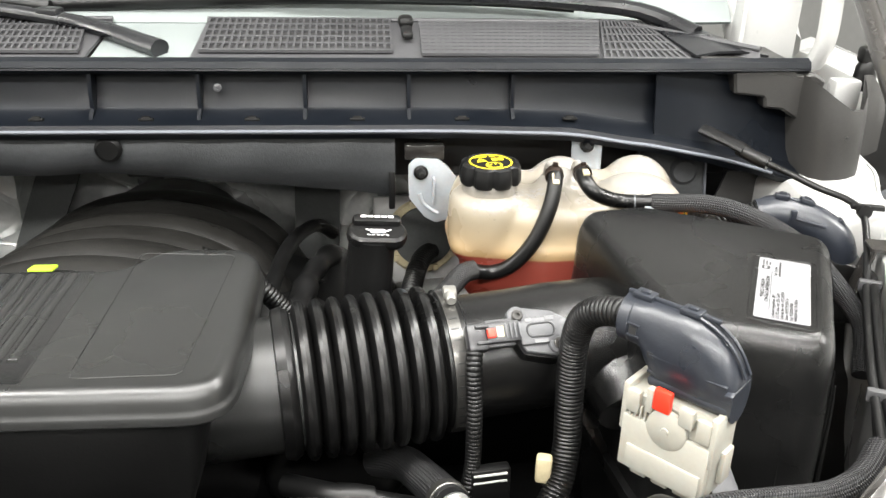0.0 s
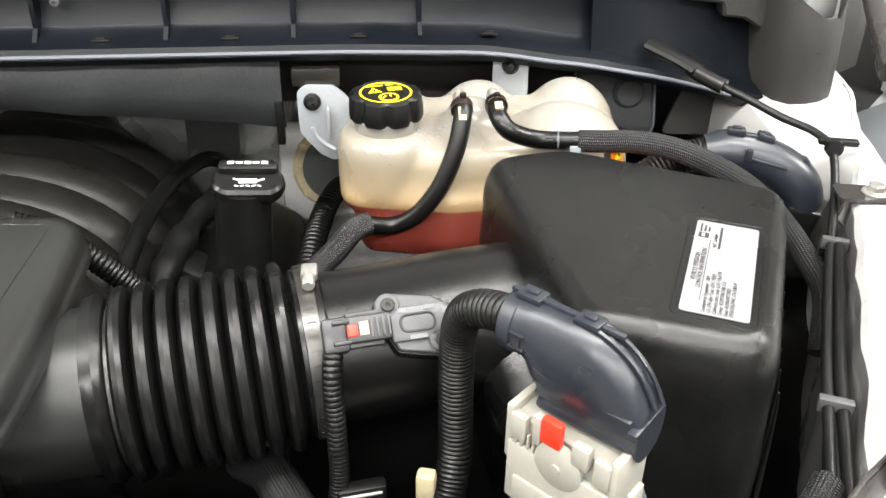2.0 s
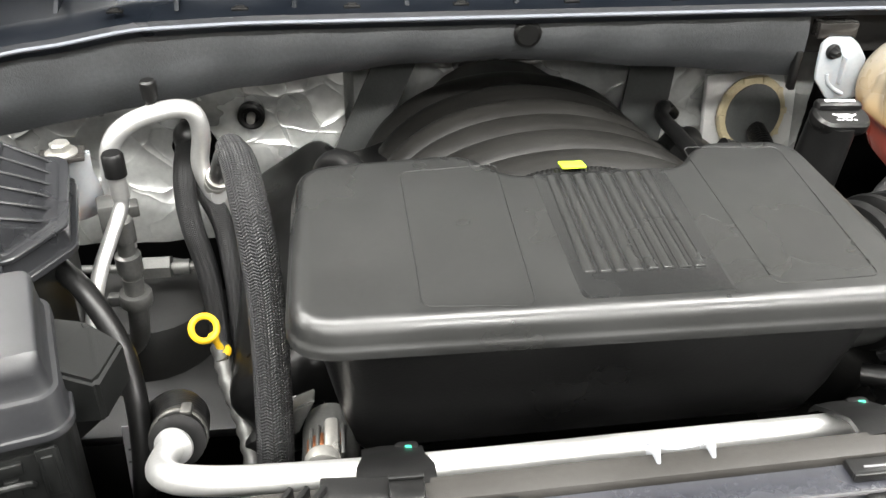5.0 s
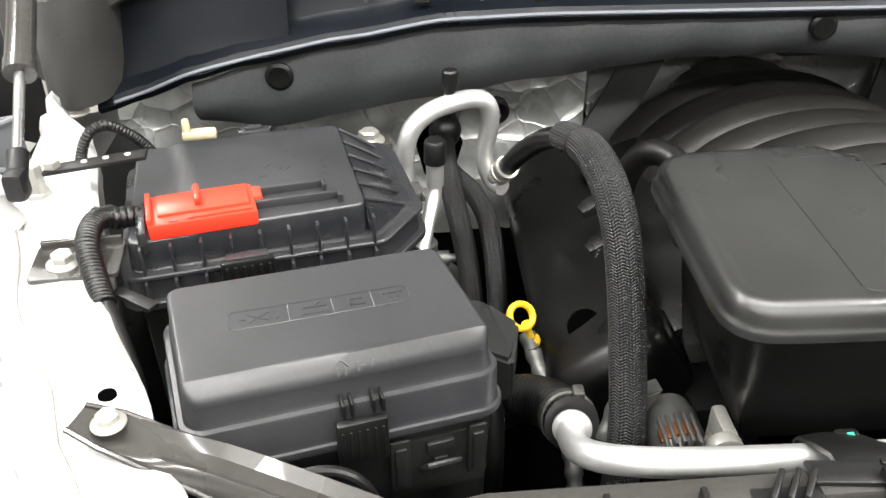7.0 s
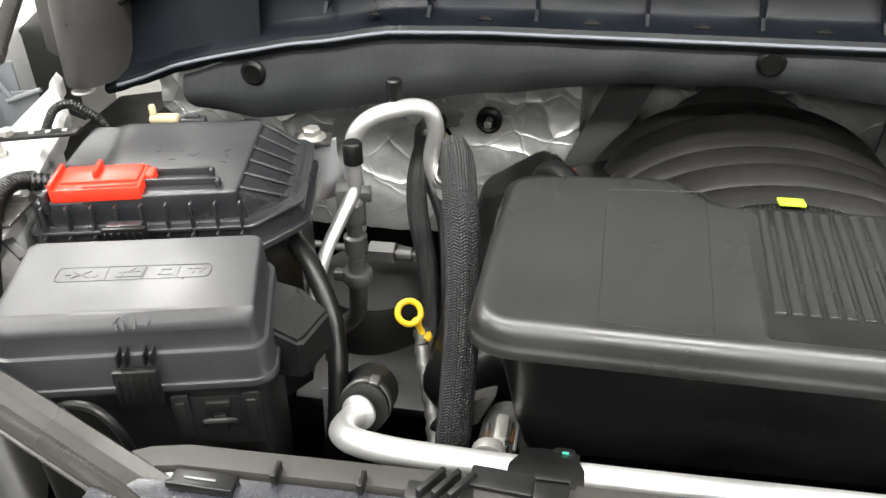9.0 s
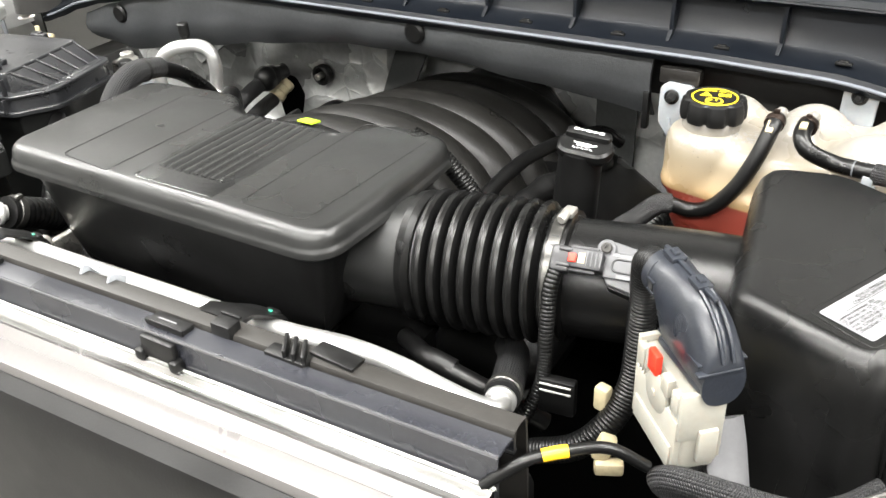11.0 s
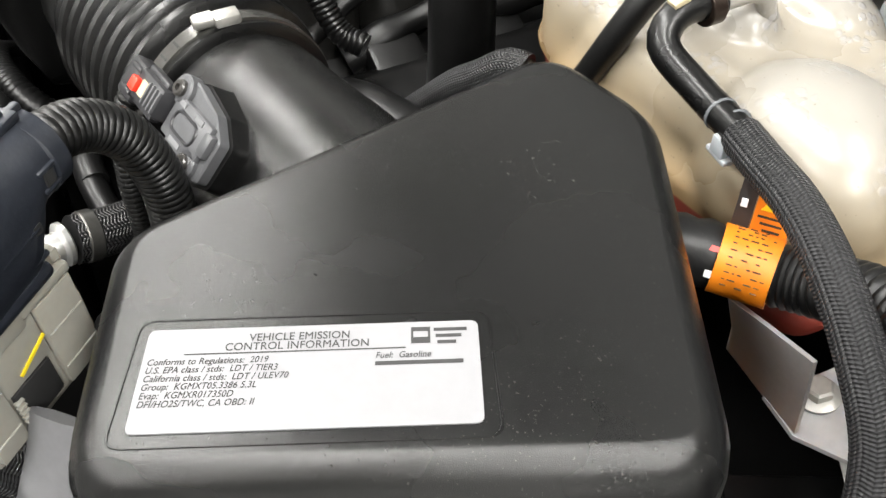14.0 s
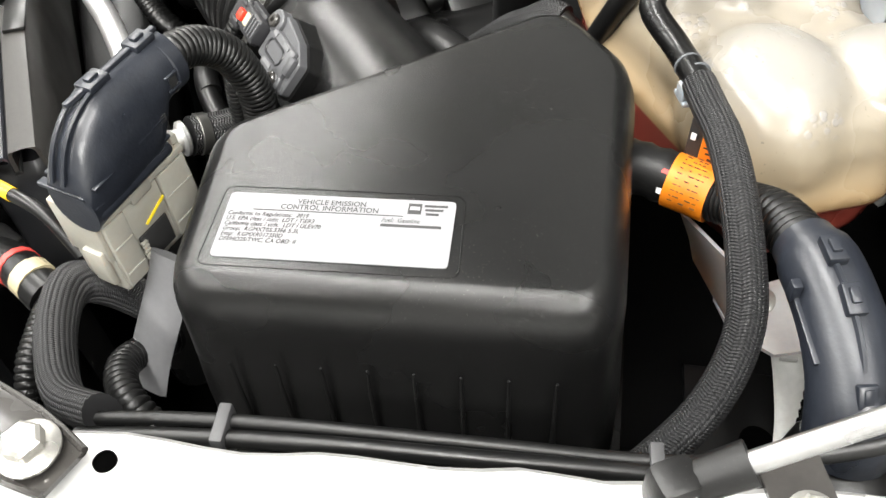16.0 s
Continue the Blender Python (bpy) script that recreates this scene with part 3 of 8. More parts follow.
    for x0, x1 in ((0.103, 0.80), (-0.72, -0.02)):
        tp = [[Vector((blend(x0, x1, i / 24), blend(1.03, rear(blend(x0, x1, i / 24)), k / 4), blend(1.318, 1.338, k / 4) - 0.03 * max(0, abs(blend(x0, x1, i / 24) - 0.04) - 0.62))) for k in range(5)] for i in range(25)]
        part("top_panel", sheet(tp, 0.004), GRILLE, c)
        part("panel_bead", tube([(blend(x0, x1, i / 24), rear(blend(x0, x1, i / 24)) + 0.001, 1.340 - 0.03 * max(0, abs(blend(x0, x1, i / 24) - 0.04) - 0.62)) for i in range(25)], 0.0035, 8, 0.02), GRILLE, c)

    def bed(x, y):
        return 1.318 + 0.125 * (y - 1.03)

    def grille(front, rear, y0, y1, pitch=0.0085, rows=5, base=INKSHADE, label=""):
        """A lattice between the front edge (x0, x1) at y0 and the rear edge at y1."""
        bars = []
        n = max(3, int((front[1] - front[0]) / pitch))
        ym, h, tilt = (y0 + y1) / 2, (y1 - y0), 7.1
        for k in range(n + 1):
            xa, xb = blend(front[0], front[1], k / n), blend(rear[0], rear[1], k / n)
            bars.append(block((xa + xb) / 2, ym, bed(0, ym) + 0.0038, 0.0028, math.hypot(h, xb - xa), 0.0034, rx=tilt, rz=-math.degrees(math.atan2(xb - xa, h)), bevel=0))
        for k in range(rows + 1):
            f = k / rows
            xa, xb, y = blend(front[0], rear[0], f), blend(front[1], rear[1], f), blend(y0, y1, f)
            bars.append(block((xa + xb) / 2, y, bed(0, y) + 0.0040, xb - xa + 0.003, 0.0060, 0.0036, rx=tilt, bevel=0))
        g = part("grille", joined(*bars), GRILLE, c, label)
        # A black bed paints the shade between the bars.
        sheet_rows = [[Vector((blend(blend(front[0], rear[0], v), blend(front[1], rear[1], v), u), blend(y0, y1, v), bed(0, blend(y0, y1, v)) + (0.0026 if base is INKSHADE else 0.0050))) for v in (0, 0.5, 1)] for u in (0, 0.5, 1)]
        part("grille_bed", sheet(sheet_rows, 0.001), base, g)

    grille((0.113, 0.345), (0.108, 0.345), 1.066, 1.188)
    grille((-0.33, -0.03), (-0.33, -0.05), 1.062, 1.180)
    grille((0.383, 0.600), (0.385, 0.628), 1.056, 1.176, 0.0085, 9, GRILLE, "fine closed mesh field of the cowl panel")
    grille((0.606, 0.712), (0.634, 0.690), 1.040, 1.186)
    grille((-0.62, -0.52), (-0.60, -0.54), 1.040, 1.180)
    for s in (1, -1):
        mx = (lambda x: x) if s > 0 else (lambda x: 0.08 - x)
        rows = [[Vector((mx(blend(p, q, u)), y, bed(0, y) + 0.007 + 0.006 * math.sin(math.pi * u))) for u in (0, 0.3, 0.6, 1)] for p, q, y in ((0.690, 0.725, 1.205), (0.700, 0.760, 1.15), (0.712, 0.790, 1.09), (0.722, 0.815, 1.045))]
        part("end_trim", sheet(rows, 0.003), TRIM, c, "smooth black end trim of the cowl panel")
    part("washer_jet", joined(block(0.366, 1.172, 1.343, 0.020, 0.030, 0.014, bevel=0.006), block(0.366, 1.130, 1.337, 0.014, 0.055, 0.008, bevel=0.003)), MATTE, c)


cowl()


def windscreen():
    w = thing("windscreen", 0, 1.3, 1.36, "raked windscreen above the cowl", "windscreen", kind="structure")
    glass = bpy.data.materials.new("tinted_glass")
    glass.use_nodes = True
    b = glass.node_tree.nodes["Principled BSDF"]
    b.inputs["Base Color"].default_value = (0.28, 0.31, 0.305, 1)
    b.inputs["Roughness"].default_value = 0.04
    b.inputs["Transmission Weight"].default_value = 0.15
    rows = [[Vector((x, 1.195 + 0.62 * k / 4 + 0.03 * ((x - 0.04) / 0.8) ** 2, 1.335 + 0.45 * k / 4)) for k in range(5)] for x in [-0.80 + 0.08 * j for j in range(22)]]
    part("pane", sheet(rows, 0.005, (0, 0.6, -0.8)), glass, w)
    rows = [[Vector((x, 1.05 + 0.145 * k / 2, 1.314 + 0.02 * k / 2)) for k in range(3)] for x in (-0.018, 0.04, 0.102)]
    part("pane_foot", sheet(rows, 0.005), glass, w)
    part("pillar", tube([(0.88, 1.20, 1.30), (0.90, 1.55, 1.56), (0.86, 1.9, 1.80)], 0.05, 12, 0.05), PAINT, w, "white windscreen pillar")
    part("pillar", tube([(-0.80, 1.20, 1.30), (-0.82, 1.55, 1.56), (-0.78, 1.9, 1.80)], 0.05, 12, 0.05), PAINT, w, "white windscreen pillar")
    part("roof", block(0.04, 2.6, 1.83, 1.6, 1.45, 0.06, bevel=0.03), PAINT, w, "white cab roof")
    part("cab_back", block(0.04, 2.3, 1.2, 1.55, 0.06, 1.2, bevel=0.02), MATTE, w)
    a = thing("wiper", 0.30, 1.205, 1.36, "black wiper arm and blade resting along the windscreen base", "wiper", "wipers")
    part("blade", tube([(-0.105, 1.215, 1.353), (0.08, 1.212, 1.362), (0.263, 1.212, 1.368), (0.475, 1.210, 1.367), (0.60, 1.206, 1.360)], 0.0085, 10, 0.02, squash=1.25), MATTE, a)
    part("arm", tube([(0.20, 1.200, 1.372), (0.475, 1.198, 1.370), (0.640, 1.192, 1.362), (0.700, 1.170, 1.354), (0.745, 1.115, 1.338)], 0.0085, 10, 0.02, ends=(0.7, 1.5)), TRIM, a)
    part("pivot_cap", lathe([(0.017, 0), (0.017, 0.012), (0.013, 0.016), (0.002, 0.017)], 20, pose(0.747, 1.113, 1.326)), TRIM, a)
    a = thing("wiper", -0.05, 1.15, 1.34, "black wiper arm and blade bending out of the cowl panel", "wiper", "wipers")
    part("blade", tube([(-0.72, 1.235, 1.352), (-0.45, 1.225, 1.364), (-0.22, 1.21, 1.362), (-0.10, 1.20, 1.352)], 0.0085, 10, 0.02, squash=1.25), MATTE, a)
    part("arm", tube([(-0.40, 1.20, 1.362), (-0.20, 1.185, 1.356), (-0.09, 1.165, 1.346), (-0.024, 1.140, 1.338), (0.064, 1.075, 1.326)], 0.012, 12, 0.01, ends=(0.6, 1.2), squash=0.8), TRIM, a)
    part("arm_joint", block(-0.09, 1.166, 1.352, 0.03, 0.022, 0.014, rz=-15, bevel=0.004), TRIM, a)


windscreen()


def flap():
    low = [(-0.70, 1.115), (-0.62, 1.104), (-0.437, 1.135), (-0.307, 1.157), (-0.14, 1.178), (0.0, 1.181), (0.2, 1.164), (0.351, 1.149)]
    f = thing("insulation_flap", 0, 1.02, 1.2, "black foam insulation flap hanging under the cowl lip", "insulation flap")
    rows = []
    for k in range(53):
        x = -0.70 + 1.047 * k / 52
        zl = curve_at(low, x)
        y = lip_y(x)
        zt = 1.238 + lip_z(x) - 0.012 * max(0, (-0.55 - x) / 0.15)
        rows.append([Vector((x, y + 0.022 + 0.022 * s + 0.016 * math.sin(math.pi * s) * -1 + 0.002 * math.sin(x * 60 + s * 3), blend(zt, zl, s))) for s in (0, 0.12, 0.3, 0.5, 0.7, 0.88, 1)])
    part("foam_sheet", sheet(rows, 0.006, (0, 1, 0)), FOAM, f)
    for x in (-0.60, 0.007):
        part("push_pin", lathe([(0.016, 0), (0.016, 0.003), (0.012, 0.006), (0.004, 0.006)], 24, pose(x, lip_y(x) + 0.0165, 1.222 if x > -0.3 else 1.178, 90)), MATTE, f)
    part("edge_clip", block(0.343, 1.012, 1.165, 0.008, 0.012, 0.05, bevel=0.002), MATTE, f)


flap()


def firewall():
    rows = []
    for i in range(90):
        x = -0.86 + 1.36 * i / 89
        row = []
        for j in range(44):
            z = 0.84 + 0.41 * j / 43
            d = 0.012 * noise.noise(Vector((x * 9, 0, z * 9))) + 0.006 * noise.noise(Vector((x * 24, 3, z * 24))) + 0.003 * noise.noise(Vector((x * 60, 7, z * 60)))
            row.append(Vector((x, 1.225 + d - 0.10 * max(0, 1.0 - z) + (0.05 if -0.2 < x < 0.25 else 0.0), z)))
        rows.append(row)
    f = thing("firewall", 0, 1.24, 0.8, "firewall lined with crumpled silver heat-shield foil", "firewall", kind="structure")
    part("foil", sheet(rows, 0.01, (0, 1, 0)), FOIL, f)
    for x0, x1, w, z0, z1 in ((-0.225, -0.115, 0.06, 1.15, 0.90), (0.232, 0.240, 0.066, 1.16, 0.93)):
        rows = [[Vector((blend(x0, x1, 1 - k / 6) + u * w, 1.204 + 0.004 * math.sin(5 * u + k), blend(z0, z1, k / 6))) for u in (-0.5, -0.2, 0.2, 0.5)] for k in range(7)]
        part("felt_strip", sheet(rows, 0.006, (0, 1, 0)), FELT, f, "dark grey felt strip over the foil")
    part("lower_wall", block(0.015, 1.235, 0.64, 1.75, 0.05, 0.42, bevel=0.01), DEEP, f, "lower firewall, gap shade in its colour")
    part("side_wall", block(0.70, 1.222, 1.03, 0.40, 0.03, 0.44, bevel=0.01), DEEP, f, "firewall behind the reservoir, gap shade in its colour")
    part("upper_beam", block(0.40, 1.10, 1.20, 0.80, 0.02, 0.09, bevel=0.004, rx=-8), HINGE, f, "olive-grey steel beam under the cowl")
    for x in (0.31, 0.46, 0.60):
        part("beam_hole", lathe([(0.007, 0), (0.007, 0.002)], 16, pose(x, 1.091, 1.225, 82)), VOID, f)
    t = thing("firewall_stud", -0.333, 1.205, 1.04, "black rubber-cupped stud in the foil lining", "stud")
    part("cup", lathe([(0.019, 0), (0.019, 0.012), (0.015, 0.014), (0.011, 0.012), (0.010, 0.004)], 24, pose(-0.333, 1.212, 1.04, 90)), MATTE, t)
    part("stud", lathe([(0.006, 0), (0.006, 0.016), (0.004, 0.018)], 12, pose(-0.333, 1.205, 1.04, 90)), STEEL, t)


firewall()


def rail(side):
    """A white inner wing rail. side 1: the reservoir's side; -1: the battery's side."""
    def sx(x):
        return x if side > 0 else 0.08 - x
    edge = [(0.640, 0.33), (0.668, 0.41), (0.706, 0.48), (0.751, 0.5685), (0.792, 0.659), (0.820, 0.715), (0.842, 0.763), (0.880, 0.845), (0.935, 0.98), (0.95, 1.15)]
    r = thing("wing_rail", sx(0.8), 0.7, 1.19, "white painted inner wing rail with bolt holes", "wing rail", kind="structure")
    if side < 0:
        edge = [(0.635, 0.33), (0.665, 0.403), (0.698, 0.464), (0.762, 0.604), (0.820, 0.80), (0.840, 0.855), (0.872, 0.895), (0.892, 0.925), (0.902, 0.965)]
    rows = []
    for i in range(40):
        y = blend(0.33, 0.99 if side > 0 else 0.935, i / 39)
        x = curve_at([(b, a) for a, b in edge], y)
        z = (1.183 if side > 0 else 1.180) + 0.03 * max(0, (y - 0.75) / 0.4)
        w = 0.058 + 0.06 * max(0, y - 0.5)
        if side > 0:
            w = 0.058 + 0.03 * max(0, y - 0.5) if y < 0.7 else max(0.014, curve_at([(0.7, 0.876), (0.76, 0.891), (0.806, 0.907), (0.886, 0.919), (0.99, 0.932)], y) - x)
        if side < 0 and y > 0.766:
            w = max(0.016, blend(0.883, 0.898, (y - 0.766) / 0.16) - x)
        rows.append([Vector((sx(x + a), y, z + b)) for a, b in ((0.012, -0.24 if side > 0 or y < 0.78 else -0.03), (0.008, -0.10 if side > 0 or y < 0.78 else -0.026), (0.002, -0.022), (0.002, -0.006), (0.007, 0), (w * 0.5, 0.002), (w - 0.006, 0), (w, -0.006), (w + 0.002, -0.022), (w + 0.010, -0.026), (w + 0.013, -0.032), (w + 0.015, -0.15))])
    part("rail_top", sheet(rows, 0.0025, (0, 0, -1)), PAINT, r)
    if side < 0:
        rows = []
        left = [(0.33, -0.640), (0.40, -0.673), (0.46, -0.701), (0.516, -0.726), (0.586, -0.760), (0.663, -0.806), (0.708, -0.826), (0.75, -0.836)]
        for i in range(24):
            y = blend(0.33, 0.75, i / 23)
            x = curve_at(left, y)
            inner = 0.08 - curve_at([(b, a) for a, b in edge], y) - 0.055 - 0.06 * max(0, y - 0.5)
            rows.append([Vector((q, y, h)) for q, h in ((inner + 0.002, 1.168), (inner, 1.1775), (blend(inner, x, 0.3), 1.1790), (blend(inner, x, 0.8), 1.1785), (x, 1.176), (x - 0.002, 1.170), (x - 0.002, 1.140))])
        part("seam_sealer", tube([row[1] + Vector((-0.0045, 0, 0.0018)) for row in rows], 0.0011, 6, 0.02), OLDSEAL, r, "dusty grey seam sealer along the rail")
        part("outer_flange", sheet(rows, 0.002), PAINT, r, "white welded outer flange of the rail")
        rows = []
        for y, x in ((0.36, -0.650), (0.42, -0.684), (0.47, -0.709), (0.51, -0.730), (0.535, -0.742), (0.545, -0.746)):
            rows.append([Vector((x + q, y, h)) for q, h in ((0.010, 1.142), (-0.004, 1.140), (-0.014, 1.134), (-0.020, 1.122), (-0.022, 1.10), (-0.022, 1.02))])
        part("inner_step", sheet(rows, 0.002), SHADEDWHITE, r, "white rounded panel below the rail")
    if side > 0:
        rows = []
        for i in range(15):
            y = blend(0.80, 1.10, i / 14)
            x = curve_at([(b, a) for a, b in edge], y)
            z = 1.183 + 0.03 * max(0, (y - 0.75) / 0.4)
            f = min(1, i / 5)
            rows.append([Vector((blend(x + 0.006, q, f), y, h)) for q, h in ((x + 0.012, z + 0.0005), (0.5 * x + 0.425, z - 0.006), (0.842, z - 0.020), (0.829, z - 0.045), (0.824, 1.10))])
        part("inner_flank", sheet(rows, 0.0025, (0.3, 0, -1)), PAINT, r, "white sloping flank of the wing rail")
    hx, hy = (0.733, 0.490) if side > 0 else (-0.652, 0.487)
    part("bolt_hole", lathe([(0.0056, -0.002), (0.0056, 0.0006), (0.005, 0.0008)], 24, pose(hx, hy, 1.1855 if side > 0 else 1.1825)), VOID, r)
    rows = [[Vector((sx(x), y, z)) for x, z in ((e, 1.07), (e + 0.012, 1.12), (e + 0.05, 1.155), (max(e + 0.1, 1.0), 1.17), (1.09, 1.13), (1.11, 0.95), (1.11, 0.75))]
            for y, e in (((0.22, 0.74), (0.32, 0.745), (0.41, 0.755), (0.455, 0.785), (0.50, 0.845), (0.53, 0.93), (0.56, 0.97), (0.70, 0.985), (0.9, 1.0), (1.1, 1.02), (1.35, 1.02)) if side > 0 else ((0.22, 0.70), (0.32, 0.715), (0.41, 0.750), (0.436, 0.772), (0.479, 0.810), (0.528, 0.861), (0.57, 0.92), (0.64, 0.975), (0.75, 0.99), (0.9, 1.0)))]
    w = thing("wing", sx(1.0), 0.8, 1.0, "white outer front wing of the truck", "wing", kind="structure")
    part("wing_panel", sheet(rows, 0.003), PAINT, w)
    up = 0.055 if side > 0 else 0.0
    rows = [[Vector((sx(x), y, z + up)) for x, z in ((1.053, 1.10), (1.054, 1.180), (1.060, 1.190), (1.10, 1.205), (1.15, 1.19), (1.19, 1.12), (1.20, 0.9))] for y in (0.96, 1.0, 1.1, 1.2, 1.35, 1.5)]
    part("rear_shoulder", sheet(rows, 0.003), PAINT, w, "white rear shoulder of the wing")
    rows = [[Vector((sx(x), y, z)) for x, z in ((0.80, 0.85), (0.86, 0.96), (0.94, 1.02), (1.06, 1.0))] for y in (0.25, 0.5, 0.8, 1.1, 1.3)]
    part("arch_panel", sheet(rows, 0.004), MATTE, w, "black inner arch panel")
    if side > 0:
        part("cross_piece", joined(block(0.835, 0.528, 1.146, 0.12, 0.030, 0.006, rz=-8, bevel=0.002), block(0.835, 0.512, 1.13, 0.12, 0.004, 0.03, rz=-8, bevel=0.001)), LINER, w, "pale grey cross piece between wing and rail")
    else:
        rows = [[Vector((x, 0.541 + 0.37 * (x + 0.781) + q, z)) for q, z in ((0.030, 1.136), (0.006, 1.1405), (0.001, 1.1395), (-0.001, 1.135), (-0.004, 1.10), (-0.010, 1.03))] for x in (-0.90, -0.85, -0.80, -0.76, -0.728)]
        part("cross_piece", sheet(rows, 0.002, (0, 0.5, -1)), SHADEDWHITE, w, "white pressed cross piece between wing and rail")
    arm = [(0.872, 0.690, 1.195), (0.905, 0.715, 1.202), (0.945, 0.765, 1.195), (0.985, 0.83, 1.17)] if side > 0 else [(0.945, 0.73, 1.228), (0.915, 0.708, 1.212), (0.898, 0.697, 1.188), (0.890, 0.690, 1.170)]
    part("stud_arm", tube([(sx(x), y, z) for x, y, z in arm], 0.026 if side > 0 else 0.018, 12, 0.01, squash=0.35), PAINT, w, "white pressed arm under the strut mount")
    if side > 0:
        part("liner_panel", joined(block(0.975, 0.935, 1.145, 0.006, 0.20, 0.13, rz=-12, ry=62, bevel=0.002), block(0.925, 0.925, 1.135, 0.006, 0.20, 0.05, rz=-12, ry=10, bevel=0.002), block(0.975, 0.90, 1.152, 0.010, 0.008, 0.12, rz=-12, ry=62, bevel=0.002)), LINER, w, "blue-grey ribbed liner panel")
    else:
        part("liner_panel", joined(block(-0.965, 0.955, 1.125, 0.13, 0.005, 0.14, rz=6, bevel=0.002), block(-0.900, 0.955, 1.128, 0.05, 0.005, 0.06, rz=20, bevel=0.002)), LINER, w, "blue-grey ribbed liner panel")
        for p, q in (((-0.938, 0.947, 1.196), (-0.950, 0.945, 1.07)), ((-0.930, 0.946, 1.194), (-0.903, 0.947, 1.148)), ((-0.910, 0.944, 1.148), (-0.868, 0.958, 1.160)), ((-0.945, 0.944, 1.105), (-0.895, 0.946, 1.100))):
            part("liner_rib", tube([p, q], 0.0035, 8, 0.02), LINER, w)
    t = thing("hinge_cover", sx(0.9), 1.1, 1.2, "grey-brown soft cover at the bonnet hinge", "hinge cover")
    dz = 0.0 if side > 0 else -0.022
    # stepped grey cap at the cowl's end
    o = rounded([(sx(x), z) for x, z in ((0.726, 1.326), (0.730, 1.316), (0.764, 1.312), (0.769, 1.284), (0.807, 1.280), (0.810, 1.266), (0.832, 1.264), (0.856, 1.250), (0.872, 1.254), (0.884, 1.300), (0.868, 1.310), (0.846, 1.309), (0.838, 1.324))][::side], 0.004, 3)
    part("end_cap", moved(stack(o, [(0.003, -0.10), (0, -0.09), (0, -0.003), (0.003, 0.0)]), pose(0, 1.020, 0, 90)), HINGE, t, "stepped grey-brown end cap")
    # rounded tower in front of the hinge
    plan = [(0.846, 1.06, 1.312), (0.852, 1.02, 1.310), (0.860, 0.990, 1.304), (0.872, 0.972, 1.294), (0.886, 0.964, 1.284), (0.900, 0.964, 1.276), (0.914, 0.970, 1.276), (0.924, 0.984, 1.290), (0.929, 1.004, 1.304),
            (0.938, 1.022, 1.306), (0.952, 1.030, 1.304), (0.966, 1.032, 1.290), (0.980, 1.036, 1.270), (0.992, 1.06, 1.26)]
    rows = []
    for k, (x, y, zt) in enumerate(plan):
        zb = 1.186 + 0.004 * max(0, k - 7) + dz
        rows.append([Vector((sx(x + 0.010 * (1 - f) * (0.6 - k / 13)), y - 0.006 * (1 - f) + 0.020 * max(0, f - 0.7), blend(zb, zt, f))) for f in (0, 0.05, 0.25, 0.5, 0.75, 0.92, 1)])
    part("tower", sheet(rows, 0.004, (0, 1, 0)), HINGE, t, "grey-brown rounded hinge tower")
    part("tower_hole", lathe([(0.0022, -0.001), (0.0022, 0.0008)], 12, pose(sx(0.892), 0.9615, 1.245, 90)), INKSHADE, t)
    rows = [[Vector((sx(blend(0.955, 1.12, u)), blend(1.04, 1.12, u), z)) for z in (1.08, 1.12, 1.16, 1.285 - 0.08 * u if side > 0 else 1.255 - 0.11 * u)] for u in (0, 0.35, 0.7, 1)]
    part("side_shield", sheet(rows, 0.004, (0, 1, 0)), MATTE, t, "black splash shield beside the hinge")
    part("notch_block", block(sx(0.926), 1.052, 1.276, 0.036, 0.024, 0.040, bevel=0.004), PAINT, t, "white painted hinge foot")
    part("bracket", joined(block(sx(0.845), 1.125, 1.365, 0.085, 0.012, 0.14, rz=side * 10, bevel=0.004), block(sx(0.80), 1.115, 1.345, 0.006, 0.03, 0.10, bevel=0.002)), PAINT, t, "white painted hinge bracket")
    part("hinge_arm", tube([(sx(0.905), 1.10, 1.305), (sx(0.91), 1.09, 1.34), (sx(0.91), 1.10, 1.42), (sx(0.90), 1.12, 1.50)], 0.024, 14, 0.01, squash=0.5), PAINT, t, "white painted hinge arm")
    part("bump_stop", joined(lathe([(0.013, 0), (0.015, 0.01), (0.013, 0.03), (0.008, 0.04)], 16, pose(sx(0.955), 1.06, 1.28)), block(sx(0.955), 1.06, 1.325, 0.026, 0.02, 0.022, bevel=0.006)), RUBBER, t, "black rubber bump stop")


rail(1)
rail(-1)


